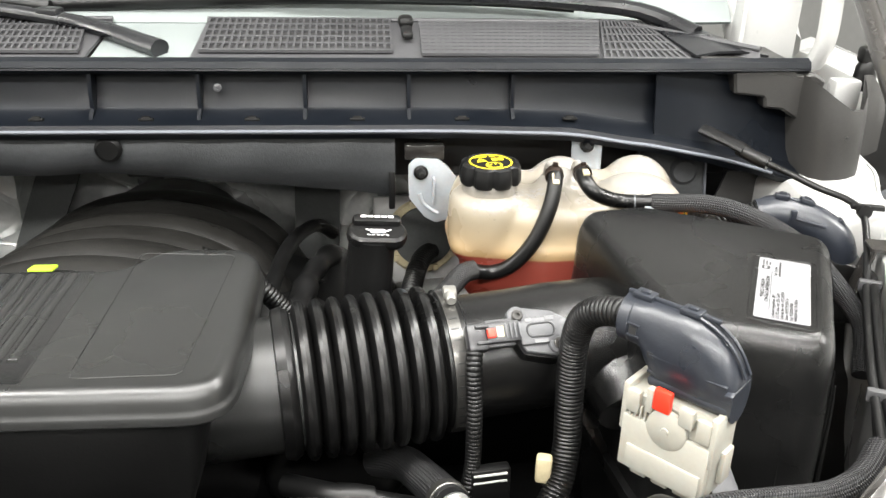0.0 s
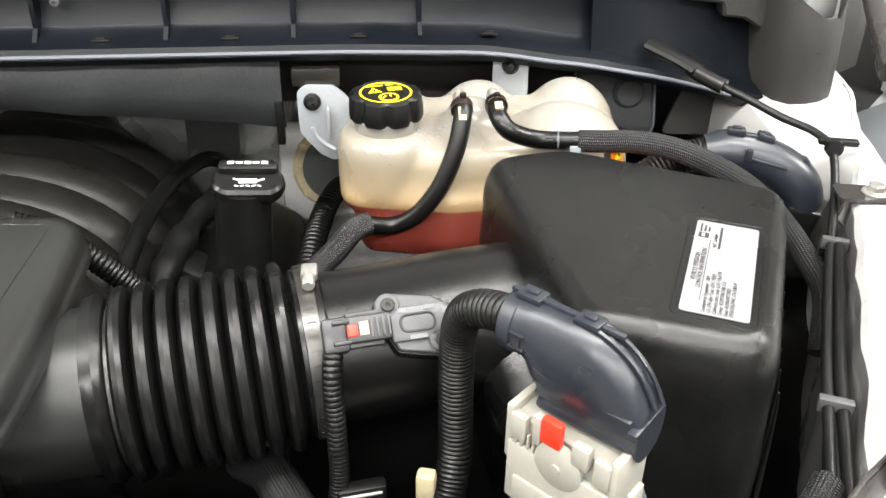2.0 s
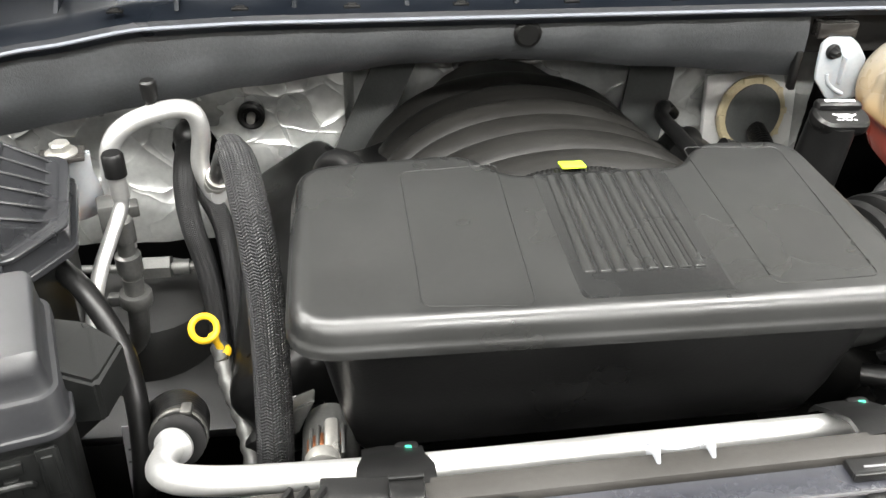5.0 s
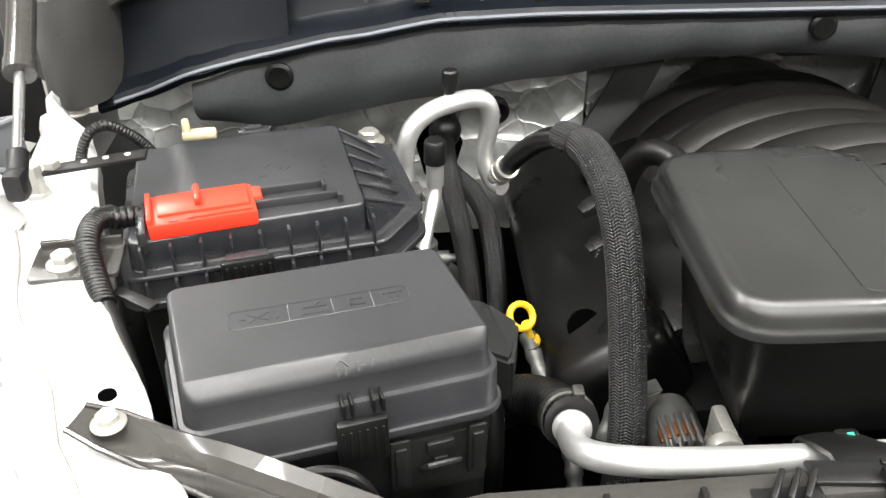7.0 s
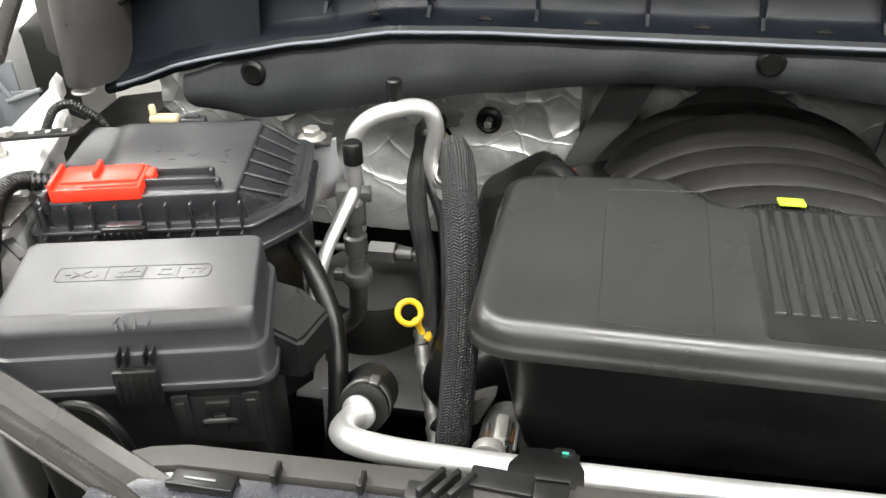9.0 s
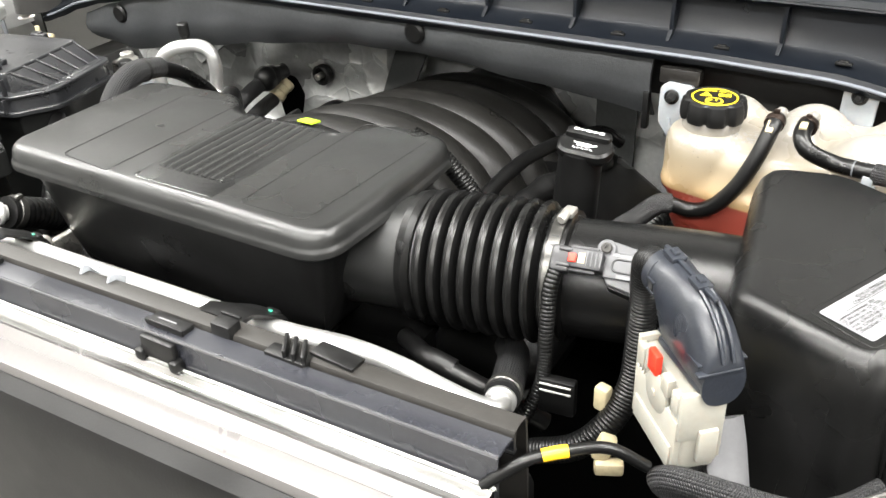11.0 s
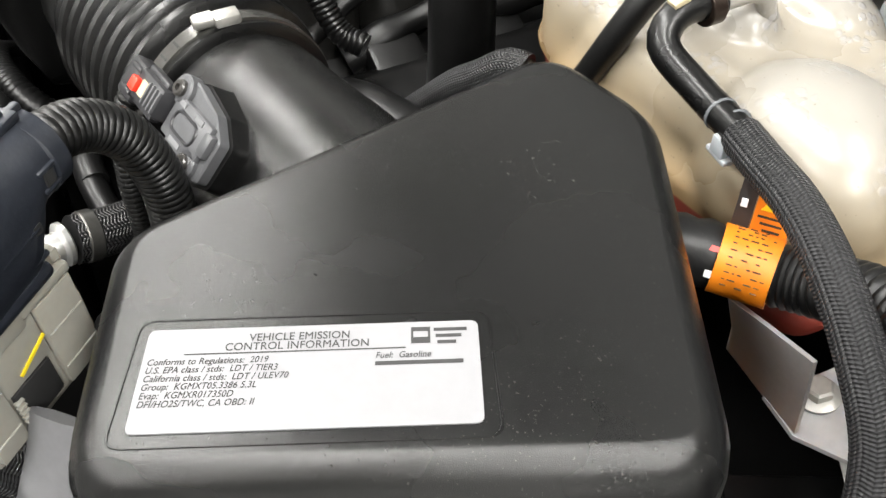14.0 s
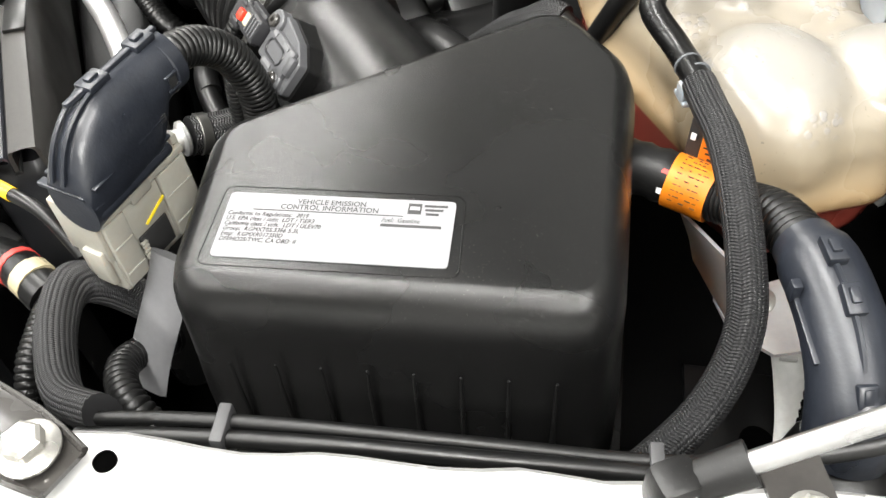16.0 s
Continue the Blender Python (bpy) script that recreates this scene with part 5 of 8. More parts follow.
def maf_sensor():
    m = thing("air_flow_sensor", 0.46, 0.628, 1.19, "dark grey air flow sensor plugged in on the intake tube", "sensor")
    p = pose(0.4585, 0.6315, 1.1795, 45, 0, 9)
    o = rounded([(-0.026, 0.004), (-0.014, -0.018), (0.014, -0.024), (0.029, -0.018), (0.029, 0.008), (0.014, 0.018), (-0.014, 0.023), (-0.026, 0.018)], 0.005, 3)
    part("pedestal", moved(stack(o, [(-0.003, -0.030), (-0.001, -0.014), (-0.0005, -0.0025)]), p @ pose(0.001, 0.000, 0)), MATTE, m, "black sensor pedestal")
    part("sensor_body", moved(joined(stack(o, [(0.001, -0.002), (0.001, 0.004), (0.002, 0.005)]), block(0.002, 0, 0.006, 0.040, 0.024, 0.005, bevel=0.002), block(0.022, 0.002, 0.006, 0.008, 0.014, 0.006, bevel=0.002)), p), SENSOR, m)
    rim = dense([Vector(v) for v in rounded([(-0.011, -0.0058), (0.013, -0.0058), (0.013, 0.0058), (-0.011, 0.0058)], 0.0056, 5)], 0.002)
    part("cover_rim", moved(tube([(v.x, v.y, 0.0086) for v in rim + rim[:1]], 0.0010, 6, 0.002), p), PLUGGREY, m)
    for x, y, w in ((-0.009, 0.0092, 0.006), (0.010, 0.0094, 0.008), (0.0, -0.0098, 0.012), (0.018, -0.0100, 0.005)):
        part("moulded_mark", moved(block(x, y, 0.0088, w, 0.0030, 0.0006, bevel=0), p), CLIPPALE, m)
    for x, y in ((-0.0182, 0.0140), (0.0150, -0.0135)):
        part("screw_boss", moved(lathe([(0.0085, 0), (0.0085, 0.0075), (0.0075, 0.0085), (0.0055, 0.0085)], 20), p @ pose(x, y, 0)), SENSOR, m)
        part("screw", moved(lathe([(0.005, 0.006), (0.005, 0.0105), (0.004, 0.0115), (0.002, 0.0115), (0.002, 0.009)], 18), p @ pose(x, y, 0)), BLACKSTEEL, m)
    for k in range(4):
        part("grip_rib", moved(block(-0.020 - 0.004 * k, 0, 0.0165, 0.0014, 0.013, 0.002, bevel=0.0004), p), SENSOR, m)
    g = part("plug", moved(joined(block(-0.034, 0, 0.009, 0.030, 0.018, 0.014, bevel=0.002), block(-0.056, -0.002, 0.008, 0.018, 0.024, 0.013, bevel=0.003), block(-0.036, 0.010, 0.009, 0.024, 0.004, 0.006, bevel=0.001), block(-0.036, -0.010, 0.009, 0.024, 0.004, 0.006, bevel=0.001), block(-0.052, 0.006, 0.015, 0.012, 0.003, 0.004, bevel=0.001), block(-0.052, -0.008, 0.015, 0.012, 0.003, 0.004, bevel=0.001)), p), PLUGGREY, m, "dark grey sensor plug")
    part("lock_tab", moved(block(-0.045, -0.001, 0.0165, 0.007, 0.008, 0.005, bevel=0.001), p), RED, g, "red locking tab")
    part("plug_label", moved(block(-0.037, 0, 0.0163, 0.006, 0.009, 0.0008, bevel=0), p), OLDRING, g)
    part("wire_sleeve", tube([(0.403, 0.612, 1.180), (0.401, 0.600, 1.160), (0.402, 0.592, 1.12), (0.400, 0.588, 1.06), (0.38, 0.57, 1.0)], 0.0065, 10, 0.004, 0.0008, 0.0035), RUBBER, m)


maf_sensor()


def connector():
    c = thing("wiring_connector", 0.55, 0.52, 1.1, "cream multi-pin connector with a blue-grey elbow cover", "connector")
    p = pose(0.547, 0.515, 1.160, 0, 0, -47) @ Matrix.Diagonal((0.93, 0.95, 0.95, 1))
    o = rounded([(-0.040, -0.018), (0.040, -0.018), (0.040, 0.013), (-0.040, 0.013)], 0.004, 3)
    b = part("housing", moved(stack(o, [(0.006, -0.042), (0.001, -0.037), (0, -0.033), (0, 0.030), (0.002, 0.032)]), p), CREAM, c)

    def piece(name, *args, bevel=0.001, material=CREAM, label="", rx=0, ry=0):
        part(name, moved(block(*args, bevel=bevel, rx=rx, ry=ry), p), material, b, label)

    piece("face_plate", 0.0, -0.0195, -0.014, 0.077, 0.007, 0.050, bevel=0.002)
    piece("face_step", 0.002, -0.0235, -0.026, 0.066, 0.003, 0.022, bevel=0.001)
    for s in (-1, 1):
        piece("end_wall", s * 0.0385, -0.004, 0.016, 0.006, 0.035, 0.044, bevel=0.0015)
        piece("corner_post", s * 0.031, -0.0195, 0.024, 0.012, 0.007, 0.020, bevel=0.0015)
        piece("end_lug", s * 0.0425, 0.002, -0.012, 0.005, 0.016, 0.030, bevel=0.0015)
    piece("tab_post", -0.016, -0.0210, 0.032, 0.006, 0.007, 0.022)
    piece("tab_post", 0.016, -0.0210, 0.030, 0.012, 0.007, 0.016)
    part("lever_disc", moved(lathe([(0.0175, 0), (0.0175, 0.003), (0.015, 0.0045), (0.0035, 0.005), (0.003, 0.006)], 28), p @ pose(0.001, -0.0200, 0.012, 90)), CREAM, b)
    part("lock_tab", moved(block(-0.005, -0.0230, 0.037, 0.015, 0.006, 0.019, bevel=0.0015), p), RED, b, "red locking tab")
    for k in range(5):
        piece("rib", -0.032 + 0.0045 * k, -0.0205, 0.016, 0.0014, 0.004, 0.012, bevel=0.0004)
    for x, w in ((-0.026, 0.026), (0.029, 0.018)):
        piece("face_panel", x, 0.0145, -0.004, w, 0.005, 0.056, bevel=0.0015)
        for z in (-0.020, 0.004):
            piece("step_line", x, 0.0172, z, w - 0.002, 0.0012, 0.0016, bevel=0.0004)
    piece("centre_panel", 0.004, 0.0135, 0.010, 0.032, 0.004, 0.030, bevel=0.001)
    piece("rim", 0.0, 0.0150, 0.0285, 0.080, 0.006, 0.006, bevel=0.0015)
    piece("dark_notch", 0.004, 0.0142, -0.018, 0.026, 0.003, 0.024, bevel=0.001, material=INKSHADE, label="black block for the shaded wire opening")
    for k in range(5):
        piece("comb_tooth", 0.016, 0.0162, -0.010 - 0.0035 * k, 0.005, 0.003, 0.0018, bevel=0.0005)
    piece("clip_loop", 0.004, 0.0165, 0.036, 0.018, 0.005, 0.026)
    piece("loop_slot", 0.004, 0.0192, 0.040, 0.008, 0.001, 0.006, bevel=0, material=INKSHADE)
    piece("paint_mark", -0.002, 0.0159, 0.004, 0.022, 0.0008, 0.0018, bevel=0, ry=22, material=INKY, label="yellow paint stroke")
    for k in range(3):
        piece("foot_step", -0.022 + 0.020 * k, -0.006, -0.044, 0.015, 0.020, 0.008, bevel=0.0015)
    part("carrier_post", tube([(0.577, 0.527, 1.142), (0.584, 0.519, 1.124), (0.592, 0.506, 1.102), (0.600, 0.494, 1.082), (0.606, 0.484, 1.06)], 0.0165, 10, 0.01, squash=0.25), CLIPPALE, c, "pale grey carrier post")
    # hood: an upright profile with rounded flanks
    q = Matrix(((0.7071, 0, -0.7071, 0.512), (-0.7071, 0, -0.7071, 0.559), (0, 1, 0, 0), (0, 0, 0, 1)))
    bm = bmesh.new()
    rings = []
    for k in range(25):
        u = 0.096 * k / 24
        zt = curve_at([(0, 1.2565), (0.046, 1.2574), (0.060, 1.2555), (0.072, 1.2505), (0.082, 1.2435), (0.090, 1.2345), (0.096, 1.2235)], u)
        zb = curve_at([(0, 1.2185), (0.018, 1.2175), (0.026, 1.203), (0.034, 1.190), (0.102, 1.184)], u)
        half = curve_at([(0, 0.0175), (0.02, 0.0177), (0.04, 0.0190), (0.07, 0.0190), (0.096, 0.0165)], u)
        ring = []
        for i in range(32):
            a = 2 * math.pi * i / 32
            ex = 2.05 if math.sin(a) > 0 else blend(2.05, 2.3, min(1, max(0, (u - 0.015) / 0.02)))
            ca, sa = math.cos(a), math.sin(a)
            ring.append(bm.verts.new((u, (zt + zb) / 2 + (zt - zb) / 2 * math.copysign(abs(sa) ** (2 / ex), sa), half * math.copysign(abs(ca) ** (2 / ex), ca))))
        rings.append(ring)
    for a, b2 in zip(rings, rings[1:]):
        for i in range(32):
            bm.faces.new((a[i], a[(i + 1) % 32], b2[(i + 1) % 32], b2[i]))
    bm.faces.new(rings[0][::-1]), bm.faces.new(rings[-1])
    e = part("elbow_cover", moved(bm, q), ELBOW, c, "blue-grey plastic elbow cover", flat=60)

    def trim(name, s, z, n, ls, lz, ln, bevel=0.001, material=ELBOW, turn=0):
        part(name, moved(block(s, z, n, ls, lz, ln, bevel=bevel, rz=turn), q), material, e)

    trim("skirt", 0.062, 1.1985, 0, 0.064, 0.008, 0.0340, 0.003)
    trim("skirt_rim", 0.062, 1.2065, 0, 0.066, 0.003, 0.0340, 0.0012)
    trim("ridge", 0.036, 1.2575, 0, 0.074, 0.0035, 0.0040)
    for off in (-0.004, 0.004):
        part("arc_ridge", moved(tube([(0.056, 1.2575, off), (0.070, 1.2530, off), (0.082, 1.2455, off), (0.091, 1.2355, off), (0.098, 1.2230, off)], 0.0016, 6, 0.003), q), ELBOW, e)
    trim("rim_tab", 0.0940, 1.2140, 0.004, 0.006, 0.003, 0.034)
    for s in (0.013, 0.051):
        trim("clip", s, 1.2580, 0, 0.016, 0.0045, 0.012, 0.0012)
        trim("clip_tongue", s, 1.2605, 0, 0.008, 0.0035, 0.005)
    for side in (1, -1):
        trim("ledge", 0.042, 1.2215, side * 0.0170, 0.024, 0.0018, 0.004, 0.0005)
        trim("ledge", 0.078, 1.2185, side * 0.0166, 0.026, 0.0018, 0.004, 0.0005)
        for s, z in ((0.031, 1.2215), (0.066, 1.2185)):
            trim("window", s, z, side * 0.0172, 0.0045, 0.0045, 0.003, 0, INKSHADE)
        trim("window", 0.0145, 1.236, side * 0.0170, 0.0055, 0.0065, 0.003, 0, INKSHADE)
        trim("window_frame", 0.0145, 1.2405, side * 0.0168, 0.010, 0.0018, 0.004, 0.0005)
        trim("window_frame", 0.0145, 1.2312, side * 0.0168, 0.010, 0.0018, 0.004, 0.0005)
    part("end_collar", moved(lathe([(0.0175, 0), (0.0192, 0.001), (0.0192, 0.009), (0.0180, 0.010)], 28, pose(0, 1.2372, 0, 0, 90)), q), ELBOW, e)
    part("conduit", tube([(0.516, 0.555, 1.2365), (0.506, 0.566, 1.2350), (0.494, 0.581, 1.227), (0.487, 0.597, 1.208), (0.485, 0.606, 1.172), (0.485, 0.602, 1.12), (0.484, 0.594, 1.085), (0.474, 0.575, 1.055), (0.45, 0.555, 1.03), (0.41, 0.55, 1.01)], 0.0114, 18, 0.004, 0.0011, 0.0034), RUBBER, c, "black convoluted conduit")
    l = thing("connector_loom", 0.6, 0.46, 1.13, "flat woven grey loom curving from the connector to the rail", "wiring")
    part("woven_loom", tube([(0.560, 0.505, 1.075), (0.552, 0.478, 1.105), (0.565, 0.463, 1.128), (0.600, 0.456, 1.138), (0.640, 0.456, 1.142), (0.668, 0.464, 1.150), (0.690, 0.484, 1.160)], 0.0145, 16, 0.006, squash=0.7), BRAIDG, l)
    part("conduit", tube([(0.575, 0.505, 1.06), (0.600, 0.482, 1.085), (0.625, 0.478, 1.098), (0.650, 0.485, 1.10), (0.67, 0.50, 1.08)], 0.0095, 14, 0.004, 0.0012, 0.0045), RUBBER, l)


connector()


# ---- coolant side ----
def ball(x, y, z, rx, ry, rz, n=24):
    bm = bmesh.new()
    bmesh.ops.create_uvsphere(bm, u_segments=n, v_segments=n // 2, radius=1)
    return moved(bm, Matrix.LocRotScale((x, y, z), None, (rx, ry, rz)))


def reservoir():
    r = thing("coolant_reservoir", 0.54, 0.93, 1.06, "milky plastic coolant reservoir holding red coolant", "coolant tank")
    o = rounded([(0.404, 0.870, 0.03), (0.50, 0.850, 0.03), (0.60, 0.860, 0.03), (0.685, 0.878, 0.03), (0.697, 0.955, 0.03), (0.64, 1.015, 0.03), (0.44, 1.015, 0.03), (0.402, 0.95, 0.03)], n=5)
    o2 = rounded([(0.412, 0.873, 0.025), (0.51, 0.850, 0.025), (0.60, 0.858, 0.03), (0.680, 0.878, 0.03), (0.680, 0.98, 0.03), (0.43, 0.99, 0.03)], n=5)
    lumps = [stack(o, [(0.016, 1.125), (0.004, 1.135), (0.001, 1.145), (0.004, 1.153), (0.008, 1.165), (0.010, 1.180), (0.017, 1.193), (0.034, 1.201)]),
             stack(o2, [(0.03, 1.075), (0.012, 1.082), (0.004, 1.10), (0.0, 1.15)]),
             lathe([(0.046, 1.15), (0.046, 1.188), (0.042, 1.200), (0.030, 1.206)], 28, pose(0.450, 0.907, 0)),
             ball(0.460, 0.972, 1.158, 0.050, 0.045, 0.060), ball(0.548, 0.980, 1.160, 0.048, 0.040, 0.058), ball(0.525, 0.912, 1.165, 0.046, 0.050, 0.045),
             ball(0.640, 0.972, 1.160, 0.050, 0.048, 0.061), ball(0.622, 0.907, 1.165, 0.063, 0.054, 0.057), ball(0.535, 0.925, 1.20, 0.028, 0.022, 0.024)]
    bm = joined(*lumps)
    tank = part("tank", bm, TANK, r, flat=180)
    rm = tank.modifiers.new("skin", "REMESH")
    rm.mode, rm.voxel_size, rm.use_smooth_shade = "VOXEL", 0.0035, True
    sm = tank.modifiers.new("soften", "SMOOTH")
    sm.factor, sm.iterations = 0.5, 9
    for nm, x, y, z, rz in (("lug", 0.378, 1.003, 1.192, 2), ("lug", 0.584, 1.008, 1.224, -6)):
        o = rounded([(-0.018, -0.040), (0.019, -0.046), (0.019, 0.014), (-0.018, 0.014)], 0.011, 5)
        m = pose(x, y, z, 86 if x < 0.5 else 80, 0, rz)
        if x < 0.5:
            o = rounded([(-0.015, -0.019), (-0.015, 0.010), (-0.006, 0.0175), (0.022, 0.016), (0.033, 0.007), (0.046, -0.010), (0.050, -0.058), (0.019, -0.066), (0.005, -0.058), (-0.014, -0.034)], 0.008, 4)
        lug = part(nm, moved(stack(o, [(0, 0), (0, 0.0035), (0.002, 0.0045)]), m), WHITEPL, r, "translucent white fixing lug")
        part("stud", moved(lathe([(0.009, 0.004), (0.009, 0.007), (0.006, 0.008), (0.004, 0.018), (0.003, 0.019)], 20), m), MATTE, lug)
    part("lug_web", joined(block(0.394, 0.995, 1.170, 0.003, 0.014, 0.034, bevel=0.001), tube([(0.377, 0.996, 1.165), (0.380, 0.995, 1.155), (0.388, 0.994, 1.147), (0.400, 0.990, 1.141)], 0.0024, 8, 0.003)), WHITEPL, r, "stiffening ribs of the lug")
    # fluted cap
    c = bmesh.new()
    n = 128
    rings = []
    for rad, z, f in ((0.0340, 1.2155, 1.0), (0.0352, 1.2185, 1.0), (0.0348, 1.229, 1.0), (0.0330, 1.2365, 0.9), (0.0285, 1.2385, 0.3), (0.0265, 1.2375, 0.0)):
        rings.append([c.verts.new((0.451 + (rad - 0.0042 * f * max(0, math.cos(8 * 2 * math.pi * k / n)) ** 1.5) * math.cos(2 * math.pi * k / n),
                                   0.907 + (rad - 0.0042 * f * max(0, math.cos(8 * 2 * math.pi * k / n)) ** 1.5) * math.sin(2 * math.pi * k / n), z)) for k in range(n)])
    for a, b in zip(rings, rings[1:]):
        for k in range(n):
            c.faces.new((a[k], a[(k + 1) % n], b[(k + 1) % n], b[k]))
    c.faces.new(rings[0][::-1]), c.faces.new(rings[-1])
    cap = part("cap", c, MATTE, r, "black fluted pressure cap")
    zc = 1.2378
    m = pose(0.451, 0.907, zc, 0, 0, 12)

    def mark(bm):
        part("symbol", moved(bm, m), INKY, cap, "yellow warning symbols")

    mark(tube([(0.0235 * math.cos(a * math.pi / 18), 0.0235 * math.sin(a * math.pi / 18), 0) for a in range(37)], 0.0010, 6, 0.003, squash=0.4))
    mark(joined(lathe([(0.0095, 0), (0.0095, 0.0003)], 24, pose(0, -0.012, 0))))
    mark(stack([Vector(v) for v in ((-0.016, 0.001), (-0.003, 0.001), (-0.0095, 0.013))], [(0, 0), (0, 0.0003)]))
    mark(joined(block(0.0065, 0.006, 0.0002, 0.006, 0.008, 0.0004, bevel=0), block(0.0135, 0.006, 0.0002, 0.006, 0.008, 0.0004, bevel=0)))
    part("symbol", moved(joined(lathe([(0.007, 0), (0.007, 0.0003)], 20, pose(0, -0.012, 0.0003)), block(-0.0095, 0.0055, 0.0005, 0.0016, 0.005, 0.0003, bevel=0)), m), MATTE, cap)
    for a in (0.3, 0.8, 1.3, 2.2):
        mark(block(-0.017 + 0.011 * a, 0.0165, 0.0002, 0.007, 0.0022, 0.0003, bevel=0))
    mark(joined(block(-0.004, -0.012, 0.0008, 0.005, 0.0015, 0.0002, rz=45, bevel=0), block(0.002, -0.010, 0.0008, 0.0015, 0.006, 0.0002, bevel=0)))
    part("neck", lathe([(0.031, 1.185), (0.031, 1.217)], 32, pose(0.451, 0.907, 0)), TANK, r)
    for x, y, tx, ty in ((0.520, 0.915, 0.519, 0.885), (0.552, 0.918, 0.551, 0.888)):
        part("nipple", tube([(x, y + 0.012, 1.212), (x, y, 1.230), (tx, ty, 1.231)], 0.0055, 12, 0.006), TANK, r)
    rows = [[Vector((0.661, 0.8305, 1.1446)), Vector((0.660, 0.842, 1.115)), Vector((0.6505, 0.857, 1.076))], [Vector((0.686, 0.8325, 1.148)), Vector((0.686, 0.842, 1.115)), Vector((0.683, 0.854, 1.0755))], [Vector((0.712, 0.835, 1.150)), Vector((0.712, 0.842, 1.115)), Vector((0.711, 0.850, 1.079))]]
    part("mount_foot", sheet(rows, 0.0025, (0, 1, 0)), MILKY, r, "translucent white mounting foot")
    rows = [[Vector((0.685, 0.853, 1.0775)), Vector((0.690, 0.878, 1.083)), Vector((0.694, 0.905, 1.089))], [Vector((0.7115, 0.849, 1.0785)), Vector((0.722, 0.875, 1.084)), Vector((0.735, 0.905, 1.090))], [Vector((0.740, 0.862, 1.083)), Vector((0.748, 0.885, 1.088)), Vector((0.750, 0.905, 1.091))]]
    part("foot_flange", sheet(rows, 0.003), MILKY, r, "translucent white foot flange")
    b = thing("reservoir_bracket", 0.39, 1.03, 1.21, "black steel bracket holding the coolant reservoir", "bracket")
    part("plate", joined(block(0.383, 1.015, 1.215, 0.05, 0.02, 0.02, bevel=0.003), block(0.385, 1.04, 1.228, 0.03, 0.035, 0.004, bevel=0.001)), BLACKSTEEL, b)
    bolt("flange_bolt", 0.698, 0.874, 1.084, 0.0080, tilt=pose(0.700, 0.874, 1.0835, 6, -4, 15))


reservoir()


def hoses():
    h = thing("vent_hose", 0.45, 0.88, 1.1, "thin black coolant vent hose running down from the reservoir", "hose")
    part("rubber_hose", tube([(0.520, 0.893, 1.231), (0.519, 0.876, 1.226), (0.512, 0.862, 1.200), (0.497, 0.855, 1.165), (0.475, 0.857, 1.135), (0.452, 0.862, 1.122), (0.427, 0.855, 1.128)], 0.0085, 14, 0.006), RUBBER, h)
    part("fabric_sleeve", tube([(0.430, 0.856, 1.128), (0.417, 0.849, 1.127), (0.398, 0.838, 1.110), (0.378, 0.829, 1.093), (0.35, 0.81, 1.06), (0.32, 0.78, 1.02)], 0.0115, 14, 0.006), BRAID, h, "woven fabric sleeve")
    part("spring_clamp", joined(lathe([(0.0100, 0), (0.0104, 0.0005), (0.0104, 0.008), (0.0100, 0.0085)], 20, along((0.5195, 0.890, 1.2305), (0.519, 0.876, 1.226))), block(0.52, 0.886, 1.2415, 0.006, 0.004, 0.005, bevel=0.001)), BRONZE, h)
    part("hose_marker", block(0.518, 0.871, 1.230, 0.007, 0.014, 0.003, rx=35, bevel=0.0005), OLDRING, h, "faded cream hose marker")
    h = thing("bleed_hose", 0.6, 0.85, 1.2, "black coolant bleed hose in a woven sleeve", "hose")
    part("rubber_hose", tube([(0.551, 0.893, 1.231), (0.549, 0.874, 1.232), (0.5515, 0.860, 1.227), (0.560, 0.854, 1.219), (0.584, 0.858, 1.209), (0.606, 0.856, 1.208), (0.628, 0.852, 1.209)], 0.0085, 14, 0.005), RUBBER, h)
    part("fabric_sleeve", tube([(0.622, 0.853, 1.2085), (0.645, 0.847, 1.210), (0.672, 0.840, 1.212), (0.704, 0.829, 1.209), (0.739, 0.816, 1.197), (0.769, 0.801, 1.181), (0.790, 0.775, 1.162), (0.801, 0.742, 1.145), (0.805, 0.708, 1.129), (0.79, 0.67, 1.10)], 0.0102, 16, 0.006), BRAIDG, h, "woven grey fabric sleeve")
    part("clip", joined(block(0.618, 0.8455, 1.202, 0.010, 0.004, 0.010, rz=-8, bevel=0.001), block(0.618, 0.8465, 1.197, 0.016, 0.006, 0.003, rz=-8, bevel=0.001)), WHITEPL, h, "pale plastic hose clip")
    for x in (0.603, 0.613):
        part("white_band", lathe([(0.0086, 0), (0.0089, 0.0002), (0.0089, 0.0014), (0.0086, 0.0016)], 18, along((x, 0.8563, 1.208), (x + 0.02, 0.853, 1.2088))), LINER, h)
    part("spring_clamp", joined(lathe([(0.0100, 0), (0.0104, 0.0005), (0.0104, 0.008), (0.0100, 0.0085)], 20, along((0.551, 0.890, 1.231), (0.5505, 0.872, 1.231))), block(0.551, 0.885, 1.2415, 0.006, 0.004, 0.005, bevel=0.001)), BRONZE, h)
    part("hose_marker", block(0.550, 0.866, 1.239, 0.007, 0.010, 0.003, rx=15, bevel=0.0005), OLDRING, h, "faded cream hose marker")


hoses()


